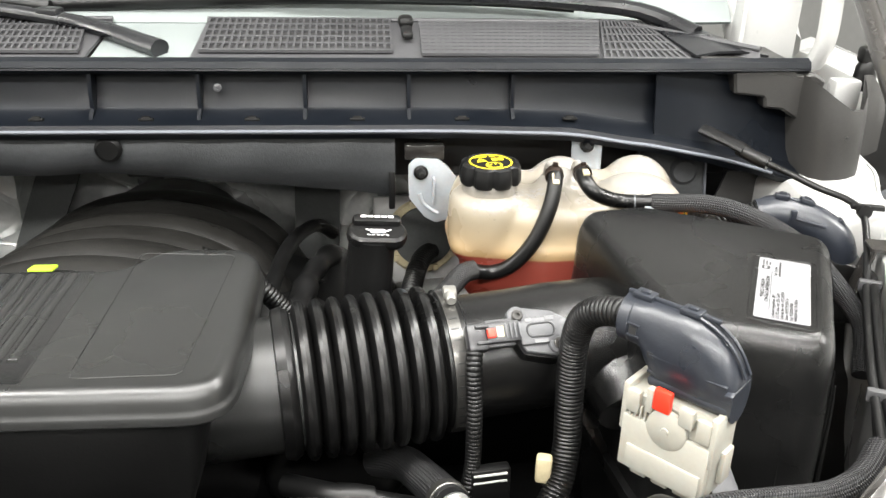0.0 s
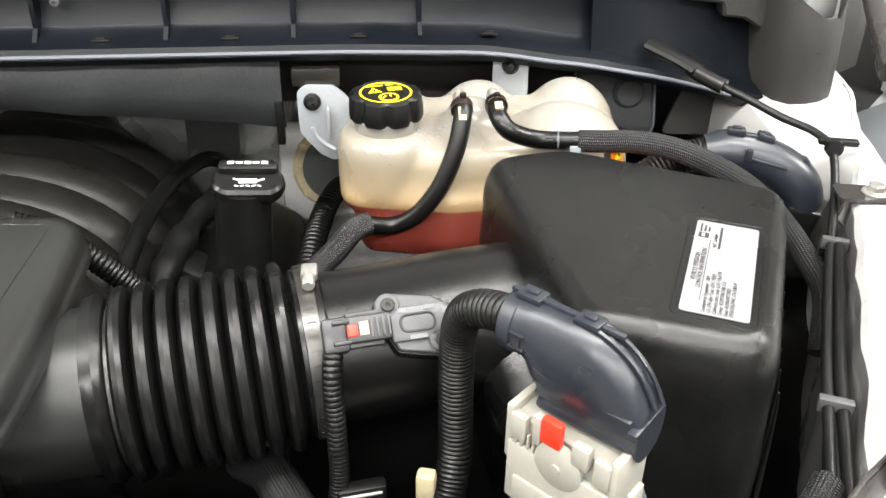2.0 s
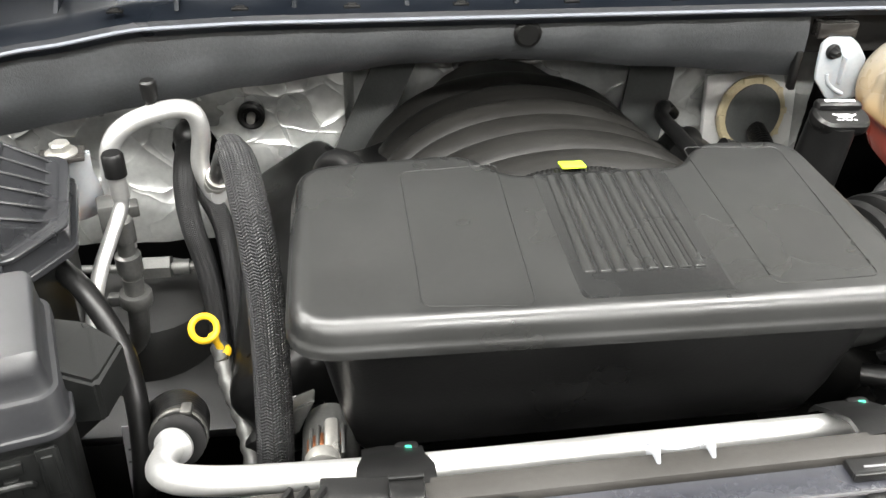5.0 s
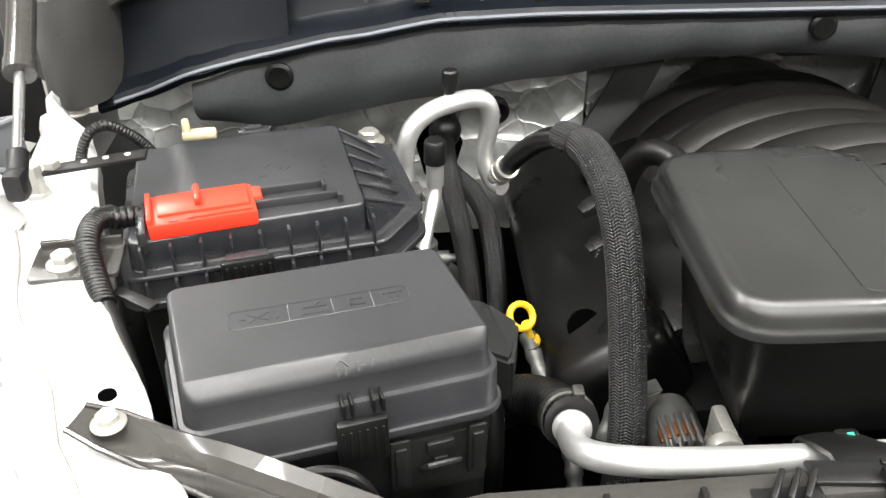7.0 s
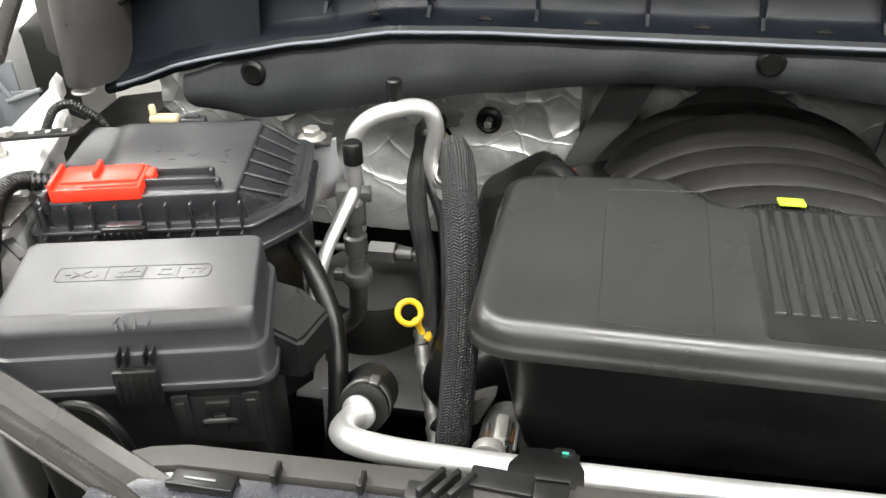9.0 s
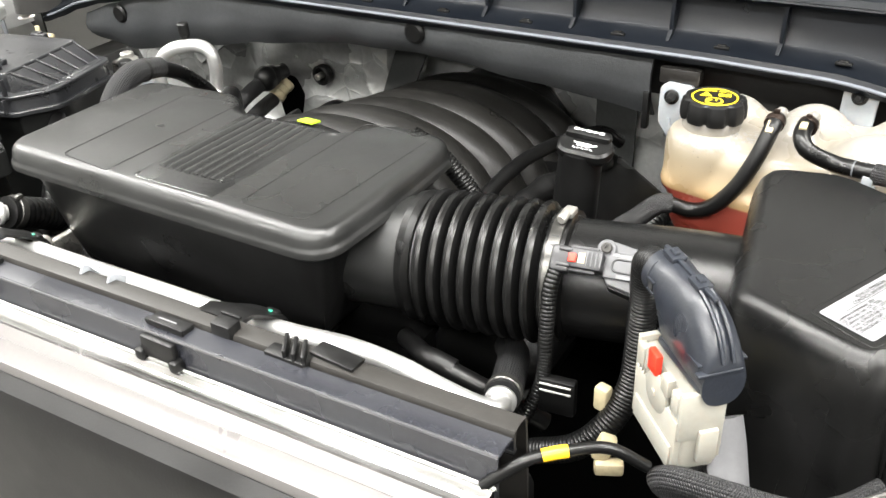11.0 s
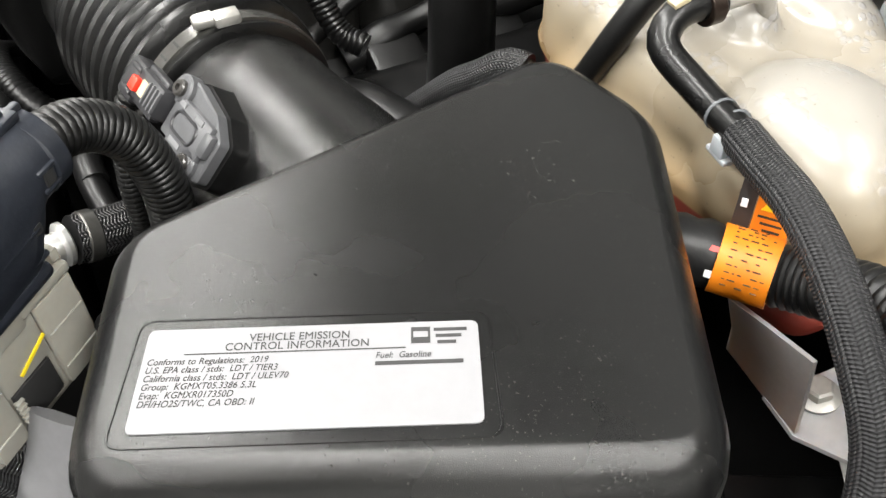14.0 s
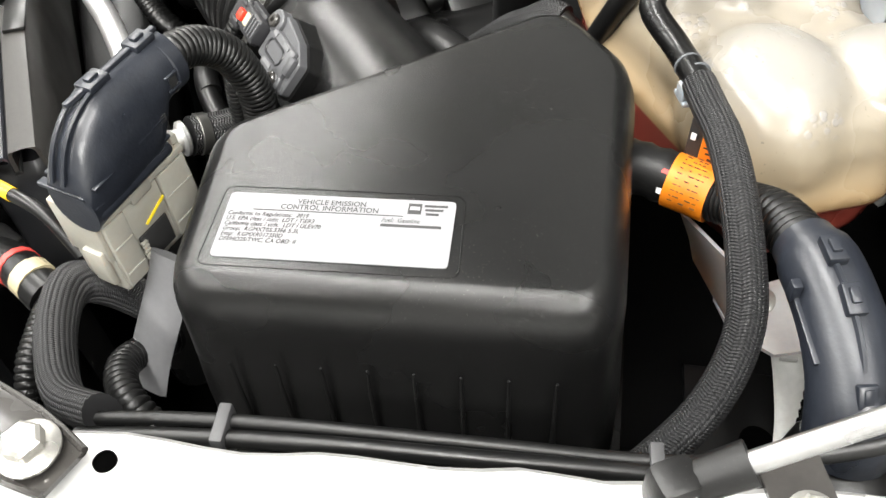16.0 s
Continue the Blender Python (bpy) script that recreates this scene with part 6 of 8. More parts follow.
def power_cable():
    c = thing("power_cable", 0.7, 0.84, 1.18, "black convoluted power cable with orange high-voltage sticker", "cable")
    part("conduit", tube([(0.610, 0.792, 1.164), (0.632, 0.810, 1.1665), (0.648, 0.823, 1.167), (0.668, 0.839, 1.166), (0.690, 0.849, 1.173), (0.716, 0.852, 1.187), (0.748, 0.848, 1.196)], 0.0140, 18, 0.004, 0.0014, 0.0042), RUBBER, c)
    part("tape_wrap", tube([(0.622, 0.802, 1.1655), (0.640, 0.8165, 1.167), (0.652, 0.8265, 1.167)], 0.0162, 18, 0.006, fn=lambda s: 1 + 0.05 * math.sin(s * 17)), MATTE, c, "black tape wrap")
    s = part("warning_sticker", tube([(0.651, 0.8255, 1.167), (0.662, 0.8345, 1.1665), (0.673, 0.842, 1.167)], 0.0170, 24, 0.006), ORANGE, c, "orange high-voltage sticker")
    along_cable = (Vector((0.673, 0.842, 1.167)) - Vector((0.651, 0.8255, 1.167))).normalized()
    round_cable = [Vector((along_cable.y, -along_cable.x, 0)), Vector((0, 0, 1))]
    mid = Vector((0.662, 0.8343, 1.1667))
    rng = random.Random(5)
    for j in range(11):
        ang = radians(2 + 12 * j)
        out = round_cable[0] * math.cos(ang) + round_cable[1] * math.sin(ang)
        u = -0.0085
        while u < 0.0085:
            w = rng.uniform(0.0012, 0.0036)
            c0, c1 = mid + along_cable * u + out * 0.0171, mid + along_cable * min(u + w, 0.0095) + out * 0.0171
            part("print", tube([c0, c1], 0.00038, 5, 0.004), STICKINK, s)
            u += w + (0.0012 if rng.random() < 0.6 else 0.004)
    for ang, u, sx, sz, material, label in ((12, -0.0145, 0.0038, 0.0038, INKW, "white pictogram"), (55, -0.0150, 0.0045, 0.0026, PINKINK, "red prohibition mark")):
        out = round_cable[0] * math.cos(radians(ang)) + round_cable[1] * math.sin(radians(ang))
        c0 = mid + along_cable * u + out * 0.0166
        part("symbol", moved(block(0, 0, 0, sx, sz, 0.0006, bevel=0), along(c0, c0 + out) ), material, s, label)
    f = part("sticker_flag", block(0.6575, 0.8475, 1.192, 0.017, 0.0012, 0.032, rz=38, rx=-8, bevel=0), ORANGE, c, "orange sticker flag")
    part("flag_edge", block(0.6472, 0.8395, 1.190, 0.008, 0.0014, 0.030, rz=38, rx=-8, bevel=0), INKSHADE, f, "black edge of the flag")
    part("symbol", moved(stack([Vector(v) for v in ((-0.006, -0.005), (0.006, -0.005), (0, 0.006))], [(0, 0), (0, 0.0004)]), pose(0.6585, 0.8462, 1.198, 82, 0, 38)), INKY, f, "yellow warning triangle")
    part("symbol", moved(joined(block(-0.0005, 0.0, 0.0006, 0.0012, 0.006, 0.0003, rz=18, bevel=0)), pose(0.6585, 0.8462, 1.198, 82, 0, 38)), INKSHADE, f)
    part("pictogram", block(0.6470, 0.8385, 1.193, 0.0030, 0.0014, 0.0040, rz=38, rx=-8, bevel=0), INKW, f, "white pictogram")
    for k in range(3):
        part("print", block(0.6575 + 0.001 * k, 0.8464, 1.188 - 0.0035 * k, 0.012 - 0.002 * k, 0.0014, 0.0010, rz=38, rx=-8, bevel=0), INKSHADE, f)
    e = thing("cable_elbow", 0.78, 0.84, 1.2, "blue-grey plastic elbow over a cable plug", "cable cover")
    axis = [(0.740, 0.849, 1.195), (0.760, 0.846, 1.197), (0.786, 0.840, 1.193), (0.808, 0.834, 1.184), (0.824, 0.828, 1.170), (0.832, 0.824, 1.150)]
    part("elbow_cover", tube(axis, 0.0205, 24, 0.005, fn=lambda s: curve_at([(0, 0.80), (0.06, 0.84), (0.10, 0.98), (0.3, 1.0), (0.8, 1.06), (1, 1.0)], s)), ELBOW, e)
    part("seam_ridge", tube([Vector(q) + Vector((0.004, -0.004, 0.0205)) for q in axis[1:5]], 0.0018, 6, 0.005), ELBOW, e)
    for k, q in enumerate(axis[1:5]):
        if k != 2:
            part("clip", joined(block(q[0] + 0.004, q[1] - 0.003, q[2] + 0.0215, 0.016, 0.010, 0.006, rz=-15, ry=18 * k, bevel=0.0015), block(q[0] + 0.004, q[1] - 0.003, q[2] + 0.0245, 0.008, 0.005, 0.004, rz=-15, ry=18 * k, bevel=0.001)), ELBOW, e)
    part("side_ledge", joined(block(0.786, 0.8195, 1.197, 0.040, 0.004, 0.003, rz=-14, ry=12, bevel=0.001), block(0.770, 0.8220, 1.204, 0.006, 0.005, 0.012, rz=-14, bevel=0.001)), ELBOW, e)
    part("plug", joined(block(0.834, 0.822, 1.135, 0.042, 0.040, 0.04, bevel=0.005, rz=-20, ry=10), block(0.836, 0.818, 1.10, 0.050, 0.046, 0.03, bevel=0.005, rz=-20)), MATTE, e)
    part("conduit", tube([(0.765, 0.862, 1.145), (0.79, 0.852, 1.135), (0.82, 0.83, 1.09)], 0.012, 14, 0.004, 0.0014, 0.005), RUBBER, e)
    t = thing("corrugated_tube", 0.70, 0.95, 1.15, "thin black corrugated tube behind the reservoir", "tube")
    part("conduit", tube([(0.66, 1.00, 1.150), (0.70, 0.985, 1.148), (0.74, 0.955, 1.145), (0.80, 0.92, 1.13)], 0.011, 14, 0.004, 0.0014, 0.005), RUBBER, t)


power_cable()


def wing_depths():
    p = thing("inner_wing_panel", 0.75, 0.86, 1.0, "dark inner wing panel low beside the reservoir", "body panel")
    part("panel", block(0.765, 0.86, 0.975, 0.14, 0.10, 0.004, rz=-25, rx=-12, ry=14, bevel=0.001), ROCKER, p)
    part("drain_hole", lathe([(0.014, 0), (0.014, 0.001)], 20, pose(0.752, 0.868, 0.982, -12, 14, 0)), VOID, p)
    b = thing("stay_bracket", 0.76, 0.87, 1.04, "pale grey pressed stay under the cable plug", "bracket")
    part("stay", tube([(0.728, 0.886, 1.055), (0.745, 0.880, 1.045), (0.772, 0.866, 1.035), (0.800, 0.845, 1.02)], 0.010, 10, 0.01, squash=0.3), PRIMER, b)
    part("tab", block(0.722, 0.890, 1.058, 0.03, 0.012, 0.004, rz=-30, bevel=0.001), PRIMER, b)


wing_depths()


def corner_parts():
    m = thing("foam_pad", 0.69, 1.03, 1.19, "black foam pad with round boss beside the reservoir", "foam pad")
    o = rounded([(-0.05, -0.05), (0.055, -0.05), (0.05, 0.03), (0.03, 0.05), (-0.035, 0.05)], 0.015, 4)
    part("pad", moved(stack(o, [(0, 0), (0, 0.012), (0.006, 0.016)]), pose(0.708, 1.068, 1.168, 82, 0, -4)), FOAM, m)
    part("pad_edge", moved(tube([(v.x, v.y, 0.0145) for v in dense(o, 0.008) + [o[0]]], 0.0018, 6, 0.006), pose(0.708, 1.068, 1.168, 82, 0, -4)), EDGE, m, "pale pad edge")
    part("boss", moved(lathe([(0.018, 0), (0.018, 0.006), (0.014, 0.010), (0.002, 0.011)], 24), pose(0.729, 1.054, 1.172, 82, 0, -4)), FOAM, m)
    b = thing("support_bracket", 0.79, 1.01, 1.17, "dark steel bracket under the cowl end", "bracket")
    o = rounded([(-0.03, -0.03), (0.03, -0.03), (0.035, 0.02), (-0.012, 0.02)], 0.006, 3)
    part("plate", moved(stack(o, [(0, 0), (0, 0.006)]), pose(0.803, 1.055, 1.150, 80, 0, -6)), HINGE, b)
    h = thing("washer_hose", 0.8, 0.8, 1.2, "black washer hose crossing the wing rail", "hose")
    part("hose", tube([(0.772, 0.955, 1.226), (0.800, 0.922, 1.219), (0.828, 0.889, 1.210), (0.850, 0.862, 1.206), (0.854, 0.832, 1.200), (0.838, 0.785, 1.180), (0.812, 0.732, 1.166), (0.779, 0.668, 1.164), (0.737, 0.584, 1.164), (0.712, 0.530, 1.164), (0.688, 0.475, 1.160)], 0.0038, 12, 0.006), MATTE, h)
    part("connector_tip", tube([(0.730, 1.008, 1.243), (0.752, 0.982, 1.237), (0.768, 0.962, 1.231)], 0.0115, 12, 0.008, squash=0.55), MATTE, h)
    part("connector_neck", tube([(0.762, 0.968, 1.231), (0.775, 0.952, 1.226), (0.788, 0.938, 1.222)], 0.0080, 12, 0.006), MATTE, h)
    part("tie", joined(block(0.866, 0.846, 1.203, 0.036, 0.009, 0.006, rz=-15, bevel=0.002), lathe([(0.008, 0), (0.008, 0.006)], 14, along((0.853, 0.832, 1.205), (0.852, 0.822, 1.205)))), MATTE, h, "black cable tie clip")
    w = thing("rail_cable", 0.76, 0.65, 1.19, "black wiring run clipped along the wing rail", "cable")
    part("cable", tube([(0.848, 0.80, 1.150), (0.836, 0.765, 1.160), (0.820, 0.733, 1.166), (0.785, 0.662, 1.165), (0.748, 0.587, 1.164), (0.718, 0.520, 1.163), (0.697, 0.470, 1.160)], 0.0046, 12, 0.006), RUBBER, w)
    part("cable", tube([(0.806, 0.712, 1.148), (0.772, 0.645, 1.150), (0.738, 0.575, 1.150), (0.708, 0.515, 1.148), (0.690, 0.475, 1.146)], 0.0032, 12, 0.006), RUBBER, w)
    for x, y in ((0.815, 0.731), (0.722, 0.542)):
        part("clip", block(x, y, 1.166, 0.022, 0.007, 0.011, rz=-25, bevel=0.0015), CLIPGREY, w, "grey plastic cable clip")
    b = thing("rail_bracket", 0.845, 0.759, 1.20, "black bracket bolted to the white wing rail", "bracket")
    o = rounded([(-0.024, -0.014), (0.026, -0.014), (0.026, 0.014), (-0.024, 0.014)], 0.004, 3)
    part("plate", moved(stack(o, [(0, 0), (0, 0.003)]), pose(0.857, 0.774, 1.1865, 0, 0, -12)), BLACKSTEEL, b)
    part("leg", block(0.833, 0.779, 1.158, 0.003, 0.026, 0.06, rz=-12, ry=12, bevel=0.001), BLACKSTEEL, b)
    bolt("rail_bolt", 0.866, 0.773, 1.1895, 0.0075)
    for s, bx, by, bz in ((1, 0.720, 0.460, 1.190), (-1, -0.639, 0.450, 1.190)):
        t = thing("brace_bar", bx, by, bz, "glossy black pressed-steel brace bar bolted to the wing rail", "brace", "brace bars")
        d = Vector((-0.75 * s, -0.62, -0.16)).normalized() if s > 0 else Vector((0.93, -0.29, -0.22)).normalized()
        side = d.cross(Vector((0, 0, 1))).normalized()
        p0 = Vector((bx, by, bz - 0.001)) - d * 0.022
        rows = []
        for k in range(14):
            f = k / 13
            q = p0 + d * ((0.46 if s > 0 else 0.30) * f)
            w = (1 if s > 0 else 0.8) * blend(0.017, 0.021, min(1, f * 3)) * (0.75 if k == 0 else 1)
            up = 0.010 * min(1, max(0, f * 4 - 0.3))
            rows.append([q + side * (w * u) + Vector((0, 0, up * v)) for u, v in ((-1.0, -0.6), (-0.92, 0.5), (-0.7, 1.0), (-0.3, 0.35), (0.3, 0.35), (0.7, 1.0), (0.92, 0.5), (1.0, -0.6))])
        part("bar", sheet(rows, 0.003), BLACKSTEEL, t)
        for j in (0, 7):
            part("edge_flange", tube([row[j] for row in rows], 0.0020, 8, 0.02), BLACKSTEEL, t, "rolled steel edge flange")
        bolt("brace_bolt", bx, by, bz + 0.004, 0.0100 if s > 0 else 0.0068)


corner_parts()


def oil_filler():
    o = thing("oil_filler", 0.325, 0.87, 1.0, "black oil filler neck with a winged cap", "oil filler")
    part("neck", tube([(0.318, 0.866, 1.168), (0.314, 0.868, 1.12), (0.308, 0.87, 1.06), (0.29, 0.875, 0.98)], 0.0255, 24, 0.01, ends=(1.0, 1.15)), MATTE, o)
    m = pose(0.3225, 0.868, 1.165, 14, 4, 4)
    out = rounded([(-0.026, -0.023), (0.026, -0.023), (0.036, -0.002), (0.024, 0.020), (-0.024, 0.020), (-0.036, -0.002)], 0.022, 6)
    c = part("cap", moved(stack(out, [(0.006, -0.006), (0.001, 0.0), (0.0, 0.004), (0.001, 0.010), (0.004, 0.013)]), m), MATTE, o, "black winged oil cap")
    part("grip", moved(block(0, 0.010, 0.014, 0.054, 0.015, 0.012, bevel=0.005), m), MATTE, c)
    part("symbol", moved(joined(block(0, -0.007, 0.0135, 0.016, 0.006, 0.0006, bevel=0), block(0.011, -0.006, 0.0135, 0.008, 0.0016, 0.0006, rz=25, bevel=0), block(-0.010, -0.005, 0.0135, 0.006, 0.0014, 0.0006, rz=-20, bevel=0),
                                  *[block(-0.010 + 0.005 * k, -0.0135, 0.0135, 0.0035, 0.0012, 0.0006, rz=20 if k % 2 else -20, bevel=0) for k in range(5)]), m), INKW, c, "white oil-can symbol")
    for k in range(5):
        part("print", moved(block(-0.015 + 0.0075 * k, 0.0105, 0.0202, 0.0058, 0.0026 if k % 2 else 0.0036, 0.0004, bevel=0), m), INKW, c)
    h = thing("breather_hose", 0.27, 0.83, 1.06, "black rubber breather hose over the rocker cover", "hose")
    part("hose", tube([(0.262, 1.16, 1.04), (0.240, 1.14, 1.062), (0.218, 1.09, 1.070), (0.208, 1.00, 1.086), (0.203, 0.92, 1.092), (0.200, 0.83, 1.080), (0.205, 0.775, 1.05)], 0.0095, 14, 0.006), RUBBER, h)
    part("conduit", tube([(0.150, 0.772, 1.190), (0.175, 0.772, 1.180), (0.205, 0.772, 1.155), (0.235, 0.775, 1.12), (0.258, 0.785, 1.085), (0.275, 0.80, 1.075)], 0.0095, 14, 0.004, 0.0012, 0.004), RUBBER, h)
    part("cover_pipe", tube([(0.29, 0.78, 1.03), (0.31, 0.77, 1.05), (0.35, 0.78, 1.06), (0.385, 0.80, 1.05), (0.40, 0.82, 1.02)], 0.022, 16, 0.01), RUBBER, h)
    j = thing("wiring_harness", 0.26, 0.87, 1.05, "lumpy black taped wiring harness beside the manifold", "wiring")
    part("taped_loom", tube([(0.262, 1.10, 1.035), (0.245, 1.03, 1.050), (0.234, 0.96, 1.055), (0.226, 0.88, 1.056), (0.222, 0.80, 1.03)], 0.014, 14, 0.006, fn=lambda s: 1 + 0.25 * math.sin(s * 23) * math.sin(s * 9 + 1)), MATTE, j)
    part("brass_sensor", lathe([(0.005, 0), (0.005, 0.02), (0.007, 0.022), (0.007, 0.03)], 12, along((0.246, 1.15, 0.985), (0.270, 1.165, 1.02))), COPPER, j)
    b = thing("brake_booster", 0.40, 1.235, 1.015, "dark brake booster in an aged cream ring", "brake booster")
    part("ring", moved(lathe([(0.044, 0), (0.056, 0), (0.058, 0.006), (0.055, 0.010), (0.046, 0.010), (0.044, 0.008)], 40), pose(0.393, 1.192, 1.022, 80, 0, 10)), OLDRING, b, "aged cream plastic ring")
    for k in range(10):
        a = 2 * math.pi * k / 10
        part("ring_lug", moved(block(0.053 * math.cos(a), 0.053 * math.sin(a), 0.008, 0.010, 0.010, 0.008, bevel=0.002), pose(0.393, 1.192, 1.022, 80, 0, 10)), OLDRING, b)
    part("membrane", moved(lathe([(0.046, 0.006), (0.0455, 0.0125), (0.043, 0.0135), (0.030, 0.0120), (0.018, 0.0150), (0.004, 0.0155)], 32), pose(0.393, 1.192, 1.022, 80, 0, 10)), FELT, b, "dark grey rubber membrane")
    part("panel", moved(block(0, 0, -0.006, 0.155, 0.135, 0.01, bevel=0.003), pose(0.398, 1.196, 1.015, 80, 0, 10)), PAINT, b, "white painted panel")
    part("pushrod_pipe", tube([(0.41, 1.20, 0.995), (0.385, 1.12, 1.01), (0.365, 1.02, 1.0), (0.35, 0.93, 0.96)], 0.013, 14, 0.004, 0.0016, 0.006), RUBBER, b)


oil_filler()


# ---- battery side ----
def fuse_box():
    f = thing("fuse_box", -0.52, 0.54, 1.0, "slate-black under-bonnet fuse box with embossed lid", "fuse box")
    lid = [(-0.604, 0.4765), (-0.412, 0.5255), (-0.445, 0.631), (-0.637, 0.586)]
    o = rounded([(x, y, 0.010) for x, y in lid], n=4)
    ax = Vector((0.192, 0.049, 0)).normalized()
    out = Vector((ax.y, -ax.x, 0))
    rz = math.degrees(math.atan2(ax.y, ax.x))

    def slope(x, y):
        """The lid falls away in front of a cross ridge."""
        q = Vector((x + 0.604, y - 0.4765, 0))
        run = 0.0098 - 0.014 * q.dot(ax)
        k = max(0.0, 1 + q.dot(out) / run)
        return 0.0120 * (k if k > 0.12 else k * k / 0.12 * 0.5 + k * 0.5)

    part("lid", moulded(lid, 0.010, 0.0030, 1.190, [(0.0004, 1.176), (0.0018, 1.162), (0.0030, 1.1598), (0.0062, 1.1590), (0.0070, 1.1575), (0.0074, 1.134), (0.0085, 1.1315), (0.0105, 1.1310), (0.0110, 1.1295), (0.0108, 1.1255), (0.009, 1.124)], slope, 34), SLATE, f)
    part("base", stack(inset(o, -0.004), [(0.02, 0.90), (0.006, 0.92), (0.003, 1.06), (0.0, 1.126)]), FUSEBASE, f, "black fuse box base")

    def front(s, z, far, sx, sy, sz, bevel=0.002):
        p = Vector((-0.604, 0.4765, 0)) + ax * (s * 0.198) + out * far
        return block(p.x, p.y, z, sx, sy, sz, rz=rz, bevel=bevel)

    l = part("latch", front(0.53, 1.134, 0.0145, 0.034, 0.007, 0.036), MATTE, f, "black ribbed latch")
    for k in range(6):
        part("ridge", front(0.463 + 0.027 * k, 1.133, 0.0182, 0.0018, 0.0014, 0.026, 0.0005), MATTE, l)
    part("side_cover", hull([(-0.424, 0.556, 1.152), (-0.408, 0.612, 1.152), (-0.436, 0.620, 1.152), (-0.392, 0.556, 1.136), (-0.382, 0.604, 1.136), (-0.392, 0.556, 1.098), (-0.382, 0.604, 1.098), (-0.424, 0.556, 1.098), (-0.436, 0.62, 1.098)], 0.003), FUSEBASE, f, "black side cover of the fuse box")
    part("rear_step", block(-0.535, 0.619, 1.15, 0.17, 0.02, 0.03, rz=rz, bevel=0.004), FUSEBASE, f)
    part("front_plate", front(0.80, 1.088, 0.0050, 0.070, 0.004, 0.052, 0.001), FUSEBASE, f)
    for k in (0.66, 0.94):
        part("clasp", joined(front(k, 1.096, 0.0085, 0.014, 0.004, 0.046, 0.0015), front(k, 1.096, 0.0110, 0.008, 0.003, 0.034, 0.001)), FUSEBASE, f)
    part("handle", tube([Vector((-0.604, 0.4765, 0)) + ax * (u * 0.198) + out * d + Vector((0, 0, z)) for u, d, z in ((0.74, 0.008, 1.086), (0.745, 0.014, 1.094), (0.77, 0.016, 1.0965), (0.84, 0.016, 1.0965), (0.865, 0.014, 1.094), (0.87, 0.008, 1.086))], 0.0026, 8, 0.004), FUSEBASE, f)
    part("handle_seat", joined(front(0.805, 1.106, 0.0085, 0.020, 0.005, 0.010, 0.0015), front(0.805, 1.088, 0.0080, 0.010, 0.005, 0.016, 0.001)), FUSEBASE, f)
    for k in (0.475, 0.505, 0.575, 0.605):
        part("hook", front(k, 1.1605, 0.0090, 0.0022, 0.012, 0.012, 0.0008), MATTE, f)
    # embossed pictograms: four framed fields
    m = pose(-0.5265, 0.5585, 1.1901, 0, 0, rz - 1.5)

    def emboss(bm, mm=None):
        part("emboss", moved(bm, mm or m), SLATE, f)

    o = dense([Vector(v) for v in rounded([(-0.0615, -0.0098), (0.0615, -0.0090), (0.0615, 0.0090), (-0.0615, 0.0098)], 0.005, 4)], 0.004)
    emboss(tube([(v.x, v.y, 0) for v in o + o[:1]], 0.0004, 5, 0.003))
    for x in (-0.0215, 0.0085, 0.0360):
        emboss(tube([(x, -0.0092, 0), (x, 0.0092, 0)], 0.0004, 5, 0.01))
    for bx, by, sx, sy2, r in ((-0.044, 0.0, 0.022, 0.0022, 32), (-0.044, 0.0, 0.022, 0.0022, -32), (-0.055, 0.0, 0.006, 0.0022, 0), (-0.032, -0.003, 0.006, 0.006, 45), (-0.003, 0.002, 0.022, 0.0022, 0), (-0.003, -0.006, 0.026, 0.0030, 0),
                               (-0.010, 0.0, 0.0025, 0.012, 0), (0.006, 0.0, 0.0025, 0.012, 0), (-0.002, 0.006, 0.008, 0.002, 40), (0.027, -0.004, 0.014, 0.0030, 0), (0.027, 0.004, 0.012, 0.0022, 0), (0.022, 0.0, 0.0022, 0.010, 0), (0.032, 0.0, 0.0022, 0.010, 0), (0.053, 0.004, 0.018, 0.0022, 0), (0.050, 0.0, 0.0022, 0.009, 15), (0.057, 0.0, 0.0022, 0.009, -15)):
        emboss(block(bx * 0.95, by * 0.8, 0.0, sx * 0.8, sy2 * 0.65, 0.0007, rz=r, bevel=0))
    m2 = pose(-0.5055, 0.5035, 1.1845, 56, 0, rz) @ Matrix.Diagonal((0.85, 0.62, 0.6, 1))
    for bm in (tube([(-0.012, -0.001, 0), (-0.006, 0.007, 0), (0.0, -0.001, 0)], 0.0009, 5, 0.003), block(-0.009, -0.005, 0.0004, 0.0016, 0.009, 0.001, bevel=0), block(-0.003, -0.005, 0.0004, 0.0016, 0.009, 0.001, bevel=0), block(0.007, -0.003, 0.0004, 0.0018, 0.010, 0.001, bevel=0), block(0.011, -0.003, 0.0004, 0.006, 0.0018, 0.001, bevel=0), block(0.018, -0.002, 0.0004, 0.0018, 0.008, 0.001, rz=-20, bevel=0)):
        emboss(bm, m2)


fuse_box()


